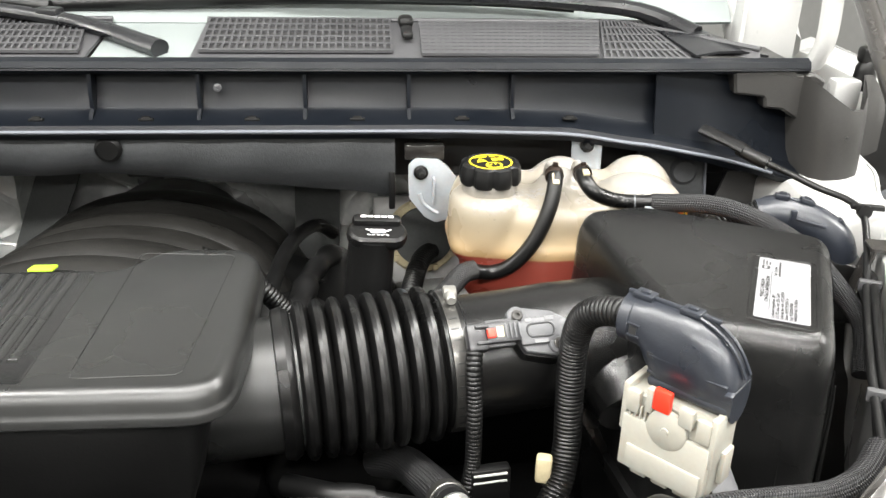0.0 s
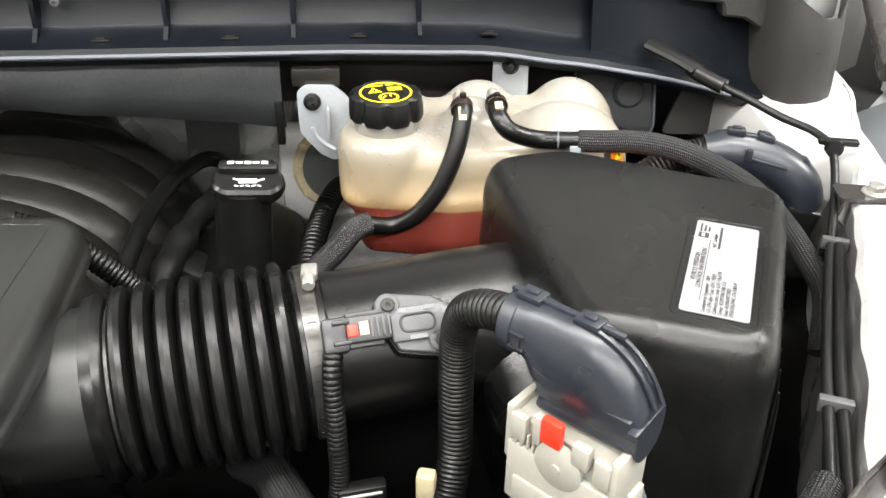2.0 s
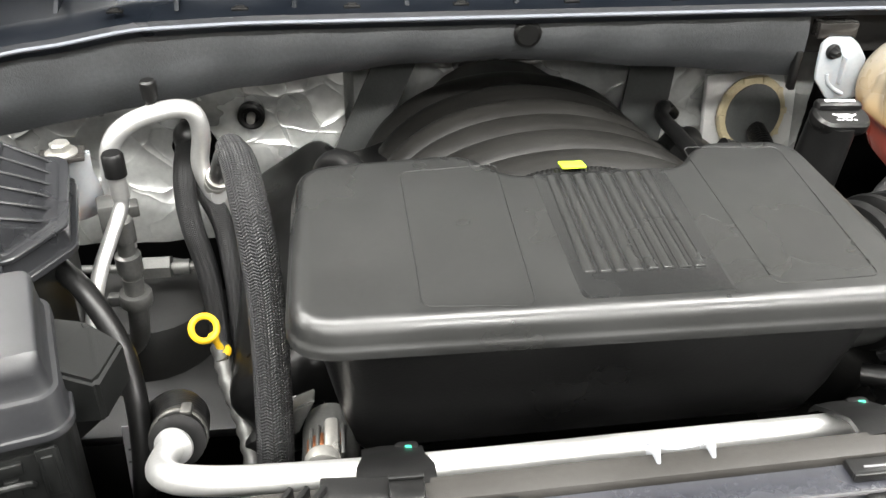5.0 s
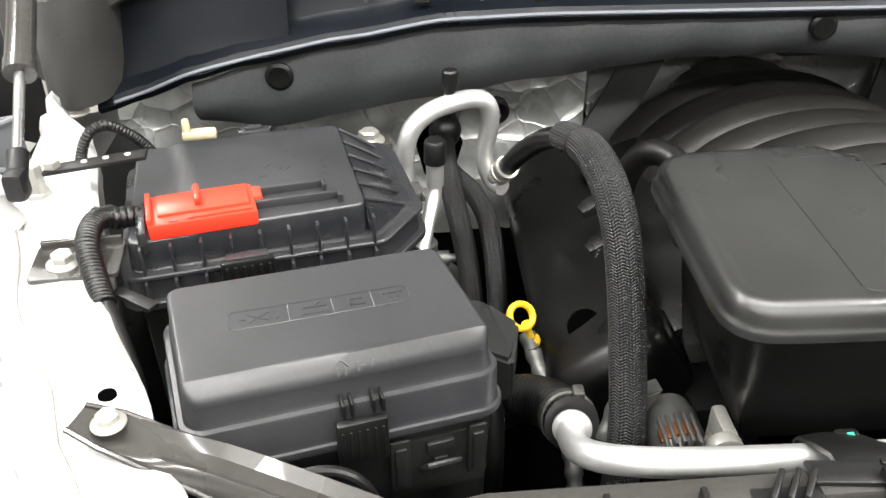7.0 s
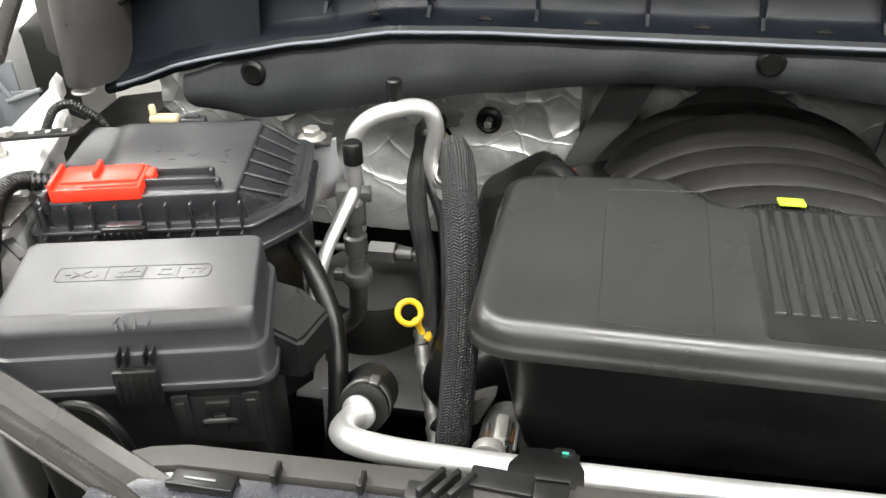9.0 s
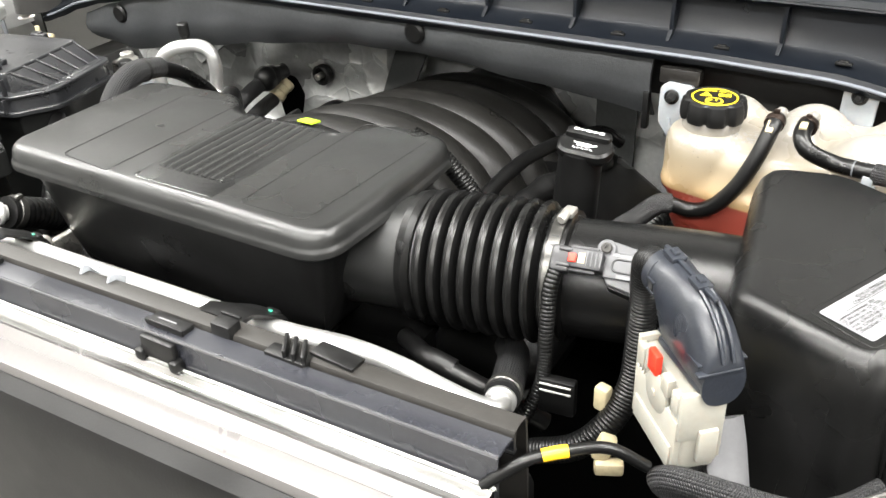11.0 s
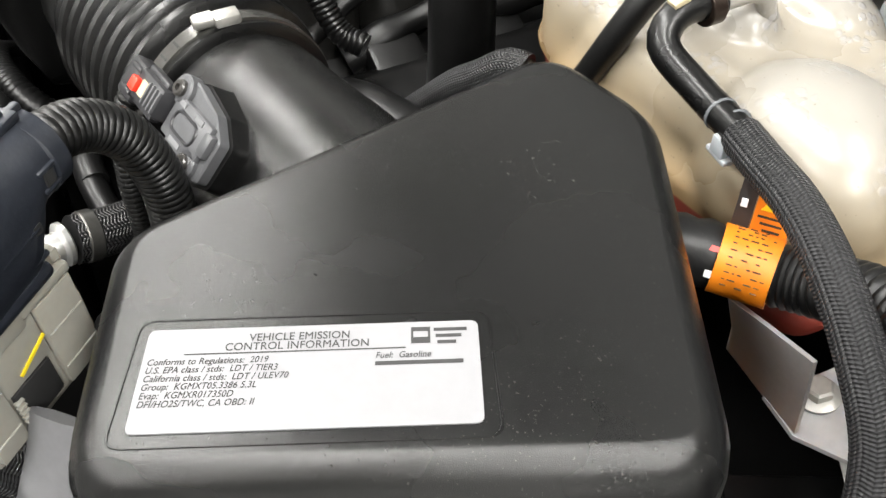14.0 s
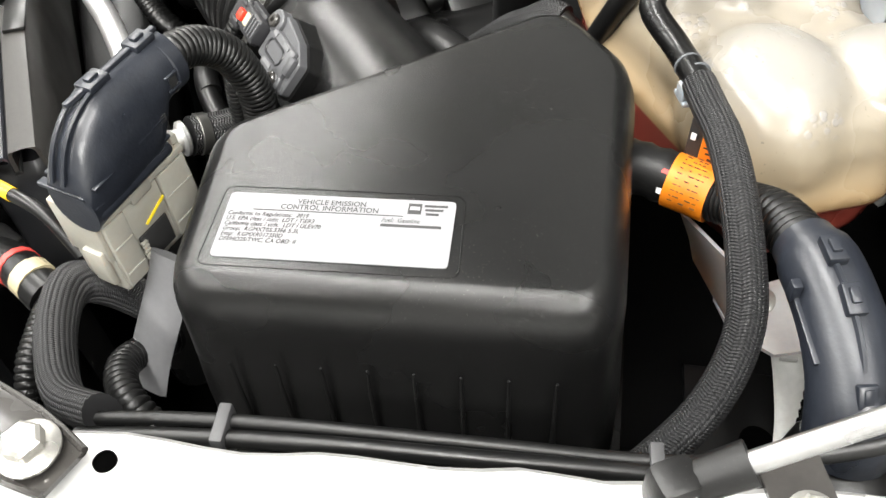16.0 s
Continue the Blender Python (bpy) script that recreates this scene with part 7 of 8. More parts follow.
def battery():
    b = thing("battery_cover", -0.6, 0.75, 1.02, "black ribbed battery box with a red terminal cover", "battery box")
    o = rounded([(-0.684, 0.650, 0.010), (-0.486, 0.696, 0.010), (-0.456, 0.746, 0.010), (-0.484, 0.872, 0.02), (-0.722, 0.832, 0.012)], n=3)

    def hollow(x, y):
        """The strip beside the rail lies a little lower."""
        k = max(0.0, min(1.0, (-0.650 - 0.315 * (y - 0.76) - x) / 0.012))
        return 0.0035 * k * k * (3 - 2 * k)

    part("lid", moulded([(-0.682, 0.656), (-0.498, 0.703), (-0.529, 0.857), (-0.712, 0.820)], 0.008, 0.0028, 1.187, [(0.0004, 1.172), (0.0015, 1.157)], hollow, 30), SLATE, b)
    part("lid_skirt", stack(o, [(-0.004, 1.130), (-0.002, 1.145), (0.0, 1.156), (0.003, 1.1585), (0.006, 1.159)]), SLATE, b)
    front_edge, rear_edge = ((-0.4985, 0.7045, 1.1845), (-0.458, 0.748, 1.149)), ((-0.5285, 0.855, 1.1845), (-0.486, 0.868, 1.149))
    part("flank", hull([*front_edge, *rear_edge, (-0.491, 0.700, 1.156), (-0.50, 0.71, 1.131), (-0.525, 0.85, 1.131), (-0.458, 0.748, 1.131), (-0.486, 0.868, 1.131), (-0.491, 0.700, 1.131)], 0.0018), SLATE, b, "sloping ribbed flank of the lid")
    part("case", stack(o, [(0.01, 0.92), (0.004, 1.131)]), FUSEBASE, b, "black battery case")
    part("flange", stack(inset(o, -0.009), [(0.001, 1.128), (0, 1.129), (0, 1.134), (0.001, 1.135)]), SLATE, b)
    a, c = Vector((-0.684, 0.648)), Vector((-0.474, 0.694))
    d = (c - a).normalized()
    n = Vector((d.y, -d.x))
    rz = math.degrees(math.atan2(d.y, d.x))
    for k in range(9):
        p = a.lerp(c, (k + 0.6) / 9.4) + n * 0.003
        part("rib", joined(block(p.x + n.x * 0.002, p.y + n.y * 0.002, 1.144, 0.0024, 0.008, 0.020, rz=rz, bevel=0.0006), block(p.x - n.x * 0.005, p.y - n.y * 0.005, 1.169, 0.0024, 0.008, 0.026, rz=rz, bevel=0.0006)), SLATE, b)
    # ribs down the sloping side
    for k in range(6):
        t0, t1 = [Vector(front_edge[i]).lerp(Vector(rear_edge[i]), 0.06 + 0.18 * k) for i in (0, 1)]
        part("rib", tube([t0 + Vector((0, 0, 0.0008)), t0.lerp(t1, 0.5) + Vector((0.0012, 0, 0.0022)), t1 + Vector((0.0006, 0, 0.0006)), t1 + Vector((0.0006, 0, -0.016))], 0.0017, 6, 0.008), SLATE, b)
    p = a.lerp(c, 0.43) + n * 0.012
    l = part("latch", block(p.x + n.x * 0.004, p.y + n.y * 0.004, 1.152, 0.042, 0.008, 0.036, rz=rz, bevel=0.003), MATTE, b, "black ribbed latch")
    for k in range(6):
        part("ridge", block(p.x + n.x * 0.0085 + d.x * (0.0065 * k - 0.01625), p.y + n.y * 0.0085 + d.y * (0.0065 * k - 0.01625), 1.152, 0.0022, 0.003, 0.028, rz=rz, bevel=0.0006), MATTE, l)
    part("latch_loop", joined(*[block(p.x + d.x * u, p.y + d.y * u, 1.160, sx, 0.010, sz, rz=rz, bevel=0.001) for u, sx, sz in ((-0.015, 0.003, 0.022), (0.015, 0.003, 0.022))], block(p.x, p.y, 1.170, 0.032, 0.010, 0.003, rz=rz, bevel=0.001)), SLATE, b)
    for u0, u1, off in ((0.09, 0.165, 0.052), (0.09, 0.175, 0.030)):
        q0, q1 = a + d * u0 - n * off, a + d * u1 - n * off
        part("terminal_rail", joined(block((q0.x + q1.x) / 2, (q0.y + q1.y) / 2, 1.190, u1 - u0, 0.004, 0.008, rz=rz, bevel=0.001), block(q1.x, q1.y - 0.004, 1.190, 0.004, 0.010, 0.008, rz=rz, bevel=0.001)), SLATE, b)
    part("front_shelf", stack(inset(o, -0.006), [(0.001, 1.1535), (0, 1.1545), (0, 1.157), (0.001, 1.158)]), SLATE, b)
    rng = random.Random(8)
    for k in range(11):
        mx, my = rng.gauss(-0.575, 0.030), rng.gauss(0.765, 0.010)
        part("scuff_mark", block(mx, my, 1.1872, rng.uniform(0.003, 0.010), 0.00045, 0.0005, rz=rng.choice((-40, 15, 35, 60)) + rng.uniform(-15, 15), bevel=0), HINGE, b, "pale scuff mark")
    part("rear_catch", joined(block(-0.607, 0.846, 1.184, 0.030, 0.012, 0.012, rz=rz, bevel=0.003), block(-0.607, 0.8455, 1.190, 0.016, 0.006, 0.006, rz=rz, bevel=0.001)), SLATE, b)
    m = pose(-0.629, 0.692, 1.190, 0, 0, rz + 2)
    r = part("terminal_cover", moved(block(0, 0, 0, 0.084, 0.046, 0.014, bevel=0.002), m), RED, b, "red plastic terminal cover")
    part("raised_top", moved(block(0.002, 0.004, 0.0075, 0.072, 0.032, 0.004, bevel=0.0015), m), RED, r)
    part("front_lip", moved(block(0.014, -0.019, 0.0075, 0.05, 0.004, 0.003, bevel=0.001), m), RED, r)
    part("end_tab", moved(block(0.044, 0.010, 0.0, 0.010, 0.018, 0.012, bevel=0.002), m), RED, r)
    part("end_comb", moved(block(-0.0465, -0.002, -0.006, 0.005, 0.050, 0.020, bevel=0.001), m), SLATE, b)
    for k in range(6):
        part("comb_rib", moved(block(-0.0490, -0.024 + 0.009 * k, -0.006, 0.004, 0.002, 0.020, bevel=0.0005), m), SLATE, b)
    part("end_flange", moved(block(-0.040, 0, 0.006, 0.004, 0.044, 0.012, bevel=0.001), m), RED, r)
    part("grip", moved(block(-0.002, 0.006, 0.013, 0.005, 0.026, 0.007, bevel=0.002), m), RED, r)
    for k in range(3):
        part("vent_slot", moved(block(-0.022 + 0.012 * k, -0.0205, 0.0068, 0.008, 0.002, 0.001, bevel=0), m), INKSHADE, r)


battery()


def battery_corner():
    t = thing("rail_strap", -0.71, 0.74, 1.21, "black slotted steel strap from rail to battery box", "bracket")
    part("strap", block(-0.726, 0.752, 1.206, 0.086, 0.016, 0.004, rz=6, ry=-6, bevel=0.001), MATTE, t)
    for k in range(3):
        part("slot", lathe([(0.0026, 0), (0.0026, 0.0008)], 12, pose(-0.735 + 0.018 * k, 0.751 + 0.002 * k, 1.2074 + 0.0019 * k)), PRIMER, t, "bright hole in the strap")
    part("nut", lathe([(0.0075, 0), (0.0075, 0.006), (0.004, 0.007)], 6, pose(-0.7615, 0.749, 1.2045)), STEEL, t)
    part("mount", lathe([(0.011, 0), (0.011, 0.005), (0.008, 0.006), (0.008, 0.030), (0.006, 0.032)], 6, pose(-0.7755, 0.743, 1.180)), STEEL, t)
    t = thing("rail_bracket", -0.715, 0.61, 1.19, "black bracket bolted to the white wing rail", "bracket")
    o = rounded([(-0.030, -0.022), (0.034, -0.022), (0.034, 0.024), (-0.030, 0.024)], 0.004, 3)
    part("plate", moved(joined(stack(o, [(0, 0), (0, 0.003)]), block(0.002, 0.022, 0.004, 0.060, 0.004, 0.010, bevel=0.001)), pose(-0.714, 0.634, 1.1815, 0, 0, 6)), BLACKSTEEL, t)
    bolt("rail_bolt", -0.7206, 0.6307, 1.1845, 0.0085)
    w = thing("battery_cable", -0.68, 0.68, 1.15, "black convoluted cable along the battery box", "cable")
    part("conduit", tube([(-0.700, 0.838, 1.165), (-0.709, 0.835, 1.182), (-0.720, 0.828, 1.197), (-0.735, 0.822, 1.208), (-0.750, 0.815, 1.203), (-0.757, 0.802, 1.185), (-0.748, 0.77, 1.170), (-0.730, 0.730, 1.172), (-0.708, 0.69, 1.188)], 0.0046, 14, 0.004, 0.0008, 0.0030), RUBBER, w)
    part("conduit", tube([(-0.70, 0.69, 1.19), (-0.706, 0.668, 1.197), (-0.704, 0.64, 1.195), (-0.694, 0.615, 1.185), (-0.682, 0.59, 1.175)], 0.0082, 16, 0.004, 0.0009, 0.0032), RUBBER, w)
    part("taped_loom", tube([(-0.684, 0.595, 1.176), (-0.670, 0.57, 1.16), (-0.655, 0.54, 1.14), (-0.645, 0.50, 1.12), (-0.64, 0.46, 1.09)], 0.0068, 12, 0.006), MATTE, w, "taped wiring loom")
    part("branch", tube([(-0.70, 0.685, 1.19), (-0.685, 0.69, 1.188), (-0.668, 0.70, 1.18)], 0.008, 12, 0.004, 0.0012, 0.0045), RUBBER, w)
    part("clip", block(-0.664, 0.600, 1.172, 0.040, 0.010, 0.004, rz=-35, bevel=0.001), MATTE, w)
    bolt("rail_bolt", -0.818, 0.972, 1.155, 0.010)
    bolt("tray_bolt", -0.501, 0.921, 1.137, 0.011)
    t = thing("battery_tray_bracket", -0.49, 0.87, 1.12, "black steel bracket beside the battery box", "bracket")
    part("plate", joined(block(-0.501, 0.921, 1.134, 0.045, 0.03, 0.006, rz=12, bevel=0.002), block(-0.516, 0.915, 1.116, 0.018, 0.02, 0.03, rz=12, bevel=0.003)), BLACKSTEEL, t)
    part("rubber_tab", tube([(-0.490, 0.93, 1.128), (-0.492, 0.935, 1.10), (-0.488, 0.94, 1.07), (-0.496, 0.945, 1.045)], 0.016, 10, 0.01, squash=0.2), WHITEPL, t, "white flexible tab")
    t = thing("white_ground_block", -0.665, 0.905, 1.16, "small cream terminal block behind the battery box", "terminal block")
    part("block", joined(block(-0.672, 0.900, 1.160, 0.034, 0.014, 0.009, rz=8, bevel=0.003), lathe([(0.004, 0), (0.004, 0.012), (0.003, 0.014)], 10, pose(-0.684, 0.898, 1.163))), OLDRING, t)


battery_corner()


def ac_lines():
    a = thing("air_con_pipe", -0.41, 0.96, 1.1, "bare aluminium air-conditioning pipe arching over its valve block", "pipe")
    part("arch_pipe", tube([(-0.462, 0.944, 1.00), (-0.464, 0.945, 1.06), (-0.463, 0.947, 1.105), (-0.456, 0.951, 1.133), (-0.438, 0.957, 1.150), (-0.412, 0.965, 1.158), (-0.386, 0.972, 1.160), (-0.370, 0.977, 1.151), (-0.366, 0.980, 1.125), (-0.372, 0.980, 1.085), (-0.362, 0.972, 1.056), (-0.352, 0.958, 1.056)], 0.0105, 18, 0.006), ALU, a)
    part("service_port", lathe([(0.006, 0), (0.006, 0.018), (0.0085, 0.019), (0.009, 0.024), (0.009, 0.038), (0.007, 0.040)], 18, pose(-0.412, 0.970, 1.155)), MATTE, a, "black capped service port")
    part("port_stem", lathe([(0.0065, 0), (0.0065, 0.012)], 14, pose(-0.412, 0.970, 1.155)), ALU, a)
    part("branch_pipe", tube([(-0.434, 0.862, 1.120), (-0.435, 0.858, 1.105), (-0.444, 0.83, 1.085), (-0.453, 0.797, 1.062), (-0.462, 0.77, 1.02), (-0.466, 0.75, 0.98)], 0.0075, 14, 0.006), ALU, a)
    part("port_cap", lathe([(0.011, 0), (0.011, 0.022), (0.009, 0.025)], 18, pose(-0.434, 0.862, 1.140)), MATTE, a, "black port cap")
    part("port_stem", lathe([(0.009, 0), (0.009, 0.028)], 14, pose(-0.434, 0.862, 1.114)), ALU, a)
    part("valve_block", joined(block(-0.462, 0.925, 1.050, 0.034, 0.030, 0.052, rz=15, bevel=0.003), block(-0.440, 0.915, 1.070, 0.014, 0.020, 0.014, rz=15, bevel=0.002), lathe([(0.006, 0), (0.006, 0.004)], 6, pose(-0.455, 0.9085, 1.062, 90))), CASTALU, a, "cast valve block")
    part("branch_fitting", lathe([(0.0105, 0), (0.0105, 0.012), (0.014, 0.013), (0.014, 0.034), (0.0095, 0.036), (0.0095, 0.052), (0.0125, 0.054), (0.0125, 0.078), (0.010, 0.080)], 16, pose(-0.445, 0.878, 1.000)), CASTALU, a, "dull cast valve fitting")
    part("lower_pipe", tube([(-0.445, 0.878, 1.005), (-0.447, 0.880, 0.97), (-0.450, 0.885, 0.94), (-0.461, 0.90, 0.897), (-0.49, 0.90, 0.87)], 0.0115, 16, 0.008), CASTALU, a, "dull lower pipe")
    part("clamp", joined(lathe([(0.017, 0), (0.018, 0.002), (0.018, 0.014), (0.017, 0.016)], 20, along((-0.4465, 0.879, 0.968), (-0.445, 0.878, 1.0))), block(-0.466, 0.878, 0.975, 0.02, 0.012, 0.014, bevel=0.003)), CASTALU, a)
    part("cross_pipe", joined(tube([(-0.60, 1.01, 0.93), (-0.5, 1.01, 0.926), (-0.40, 1.01, 0.924)], 0.0055, 14, 0.02), lathe([(0.015, 0), (0.015, 0.035)], 6, pose(-0.468, 1.01, 0.925, 0, 90)), lathe([(0.010, 0), (0.010, 0.02)], 18, pose(-0.43, 1.01, 0.924, 0, 90))), CASTALU, a)
    h = thing("air_con_hose", -0.3, 0.8, 1.1, "thick black braided hose arching from an aluminium coupling", "hose")
    part("coupling", joined(lathe([(0.010, 0), (0.0125, 0.002), (0.0125, 0.010), (0.011, 0.011), (0.0138, 0.013), (0.0138, 0.020), (0.0125, 0.021), (0.0138, 0.023), (0.0138, 0.034)], 20, along((-0.358, 0.970, 1.062), (-0.346, 0.944, 1.092)))), STEEL, h, "crimped steel coupling")
    part("rubber_hose", tube([(-0.348, 0.948, 1.088), (-0.338, 0.92, 1.118), (-0.325, 0.875, 1.155), (-0.313, 0.825, 1.182), (-0.308, 0.80, 1.190)], 0.0112, 16, 0.006), RUBBER, h)
    part("hose_print", tube([(-0.3415, 0.916, 1.131), (-0.332, 0.885, 1.158), (-0.3235, 0.858, 1.1755)], 0.0016, 6, 0.004), INKW, h, "white printed line on the hose")
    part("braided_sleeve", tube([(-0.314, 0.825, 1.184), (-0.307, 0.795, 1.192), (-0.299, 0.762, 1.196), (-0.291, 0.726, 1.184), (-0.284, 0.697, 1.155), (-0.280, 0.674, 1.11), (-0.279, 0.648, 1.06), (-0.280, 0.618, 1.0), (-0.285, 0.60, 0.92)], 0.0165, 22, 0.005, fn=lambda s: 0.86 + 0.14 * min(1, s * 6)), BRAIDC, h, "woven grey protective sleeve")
    part("tie", joined(lathe([(0.0158, 0), (0.0166, 0.001), (0.0166, 0.004), (0.0158, 0.005)], 24, along((-0.3055, 0.789, 1.193), (-0.299, 0.762, 1.196))), block(-0.319, 0.792, 1.186, 0.010, 0.004, 0.004, rz=20, bevel=0.001)), MATTE, h)
    k = thing("heater_hose", -0.38, 0.95, 1.0, "black heater hose coming out of the firewall", "hose")
    part("hose", tube([(-0.405, 1.185, 1.045), (-0.411, 1.12, 1.038), (-0.408, 1.05, 1.020), (-0.399, 1.01, 0.985), (-0.388, 1.0, 0.93), (-0.381, 0.985, 0.87), (-0.375, 0.95, 0.78)], 0.0140, 18, 0.008), BRAID, k)
    part("elbow", joined(ball(-0.408, 1.135, 1.045, 0.022, 0.022, 0.024, 16), lathe([(0.020, 0), (0.020, 0.025)], 18, pose(-0.408, 1.155, 1.045, 90))), MATTE, k)
    part("second_hose", tube([(-0.414, 1.152, 0.997), (-0.400, 1.10, 0.998), (-0.377, 1.045, 0.998), (-0.361, 1.015, 0.975), (-0.352, 0.985, 0.915), (-0.350, 0.96, 0.84), (-0.35, 0.93, 0.76)], 0.0135, 18, 0.008), BRAID, k)
    part("cream_plug", joined(lathe([(0.015, 0), (0.0165, 0.003), (0.0165, 0.012), (0.0145, 0.014), (0.0145, 0.024), (0.0165, 0.026), (0.0165, 0.036), (0.014, 0.038)], 18, along((-0.404, 1.188, 1.022), (-0.414, 1.150, 0.995)))), OLDRING, k, "aged cream hose coupling")
    o = rounded([(-0.448, 1.0), (-0.432, 1.030), (-0.395, 1.027), (-0.378, 0.995), (-0.393, 0.942), (-0.432, 0.935)], 0.016, 5)
    part("opening", moved(stack(o, [(0, 0), (0, 0.002)]), pose(0, 1.2035, 0, 90)), VOID, k, "black patch for the shaded opening in the foil lining")
    d = thing("dipstick", -0.35, 0.76, 0.95, "yellow loop-handled oil dipstick", "dipstick")
    ring = tube([(0.0125 * math.cos(a * math.pi / 12), 0.0125 * math.sin(a * math.pi / 12), 0) for a in range(25)], 0.0034, 12, 0.003, squash=1.25)
    part("loop", moved(ring, along((-0.3540, 0.762, 1.018), (-0.3140, 0.662, 1.120))), YELLOW, d)
    part("stem", joined(tube([(-0.3475, 0.765, 1.006), (-0.3415, 0.768, 0.984)], 0.0046, 12, 0.003, fn=lambda s: 1.25 - 0.5 * math.sin(math.pi * s)), lathe([(0.009, 0), (0.009, 0.004), (0.006, 0.008)], 18, along((-0.3400, 0.7690, 0.979), (-0.349, 0.764, 1.005)))), YELLOW, d)
    part("guide_tube", tube([(-0.341, 0.7585, 0.982), (-0.328, 0.75, 0.94), (-0.31, 0.745, 0.86)], 0.0065, 12, 0.01), BLACKSTEEL, d)


ac_lines()


def crossover_hose():
    h = thing("pcv_hose", -0.22, 0.85, 1.14, "grey-black rubber hose looping behind the engine cover", "hose")
    part("hose", tube([(-0.235, 0.88, 1.07), (-0.232, 0.876, 1.11), (-0.222, 0.865, 1.140), (-0.205, 0.845, 1.150), (-0.192, 0.815, 1.14), (-0.188, 0.79, 1.10)], 0.0135, 16, 0.006), RUBBER, h)
    v = thing("injector_lead", -0.225, 0.87, 1.05, "black corrugated lead with a white ring along the rocker cover", "cable")
    part("conduit", tube([(-0.226, 1.00, 1.035), (-0.224, 0.94, 1.05), (-0.228, 0.88, 1.05), (-0.236, 0.80, 1.045), (-0.240, 0.74, 1.02)], 0.0095, 14, 0.004, 0.0012, 0.004), RUBBER, v)
    part("white_ring", lathe([(0.0112, 0), (0.0116, 0.0005), (0.0116, 0.003), (0.0112, 0.0035)], 18, along((-0.2265, 0.905, 1.05), (-0.228, 0.88, 1.05))), INKW, v)
    part("red_lock", block(-0.227, 1.017, 1.035, 0.012, 0.012, 0.010, rz=20, bevel=0.001), RED, v, "red locking tab")
    part("red_lock", block(-0.238, 0.952, 1.052, 0.010, 0.012, 0.010, rz=20, bevel=0.001), RED, v, "red locking tab")
    for x, y, z in ((-0.232, 1.000, 1.052), (-0.246, 0.935, 1.040), (-0.250, 0.870, 1.030)):
        part("plug", joined(block(x, y, z, 0.026, 0.022, 0.020, rz=15, ry=-30, bevel=0.003), block(x - 0.012, y - 0.004, z - 0.004, 0.012, 0.016, 0.014, rz=15, ry=-30, bevel=0.002)), MATTE, v, "black injector plug")
    part("branch", tube([(-0.250, 0.87, 1.03), (-0.262, 0.84, 1.02), (-0.268, 0.80, 1.005), (-0.262, 0.765, 0.985)], 0.006, 10, 0.004, 0.0010, 0.004), RUBBER, v)
    part("foil_sleeve", tube([(-0.236, 0.845, 1.045), (-0.238, 0.80, 1.040), (-0.244, 0.745, 1.020), (-0.262, 0.70, 0.985), (-0.285, 0.665, 0.94)], 0.0080, 12, 0.004, fn=lambda s: 1 + 0.12 * math.sin(s * 61)), CASTALU, v, "crinkled silver sleeve")
    w = thing("ground_strap", -0.325, 0.72, 0.95, "crinkled silver heat sleeve below the dipstick", "cable sleeve")
    part("sleeve", tube([(-0.345, 0.775, 0.985), (-0.335, 0.74, 0.965), (-0.318, 0.70, 0.935), (-0.310, 0.66, 0.90), (-0.312, 0.63, 0.86)], 0.0085, 12, 0.004, fn=lambda s: 1 + 0.12 * math.sin(s * 71)), CASTALU, w)
    h2 = thing("harness_plug", -0.19, 1.11, 1.0, "black harness plug with a small red lock", "connector")
    part("plug", joined(block(-0.197, 1.115, 1.005, 0.035, 0.03, 0.025, rz=20, bevel=0.004), block(-0.17, 1.12, 1.01, 0.02, 0.02, 0.02, bevel=0.004)), MATTE, h2)
    part("red_lock", block(-0.197, 1.105, 1.018, 0.010, 0.012, 0.008, bevel=0.001), RED, h2)
    part("silver_tube", lathe([(0.010, 0), (0.010, 0.02), (0.012, 0.022), (0.012, 0.03)], 16, pose(-0.155, 1.11, 1.005, 20, 30)), STEEL, h2)


crossover_hose()


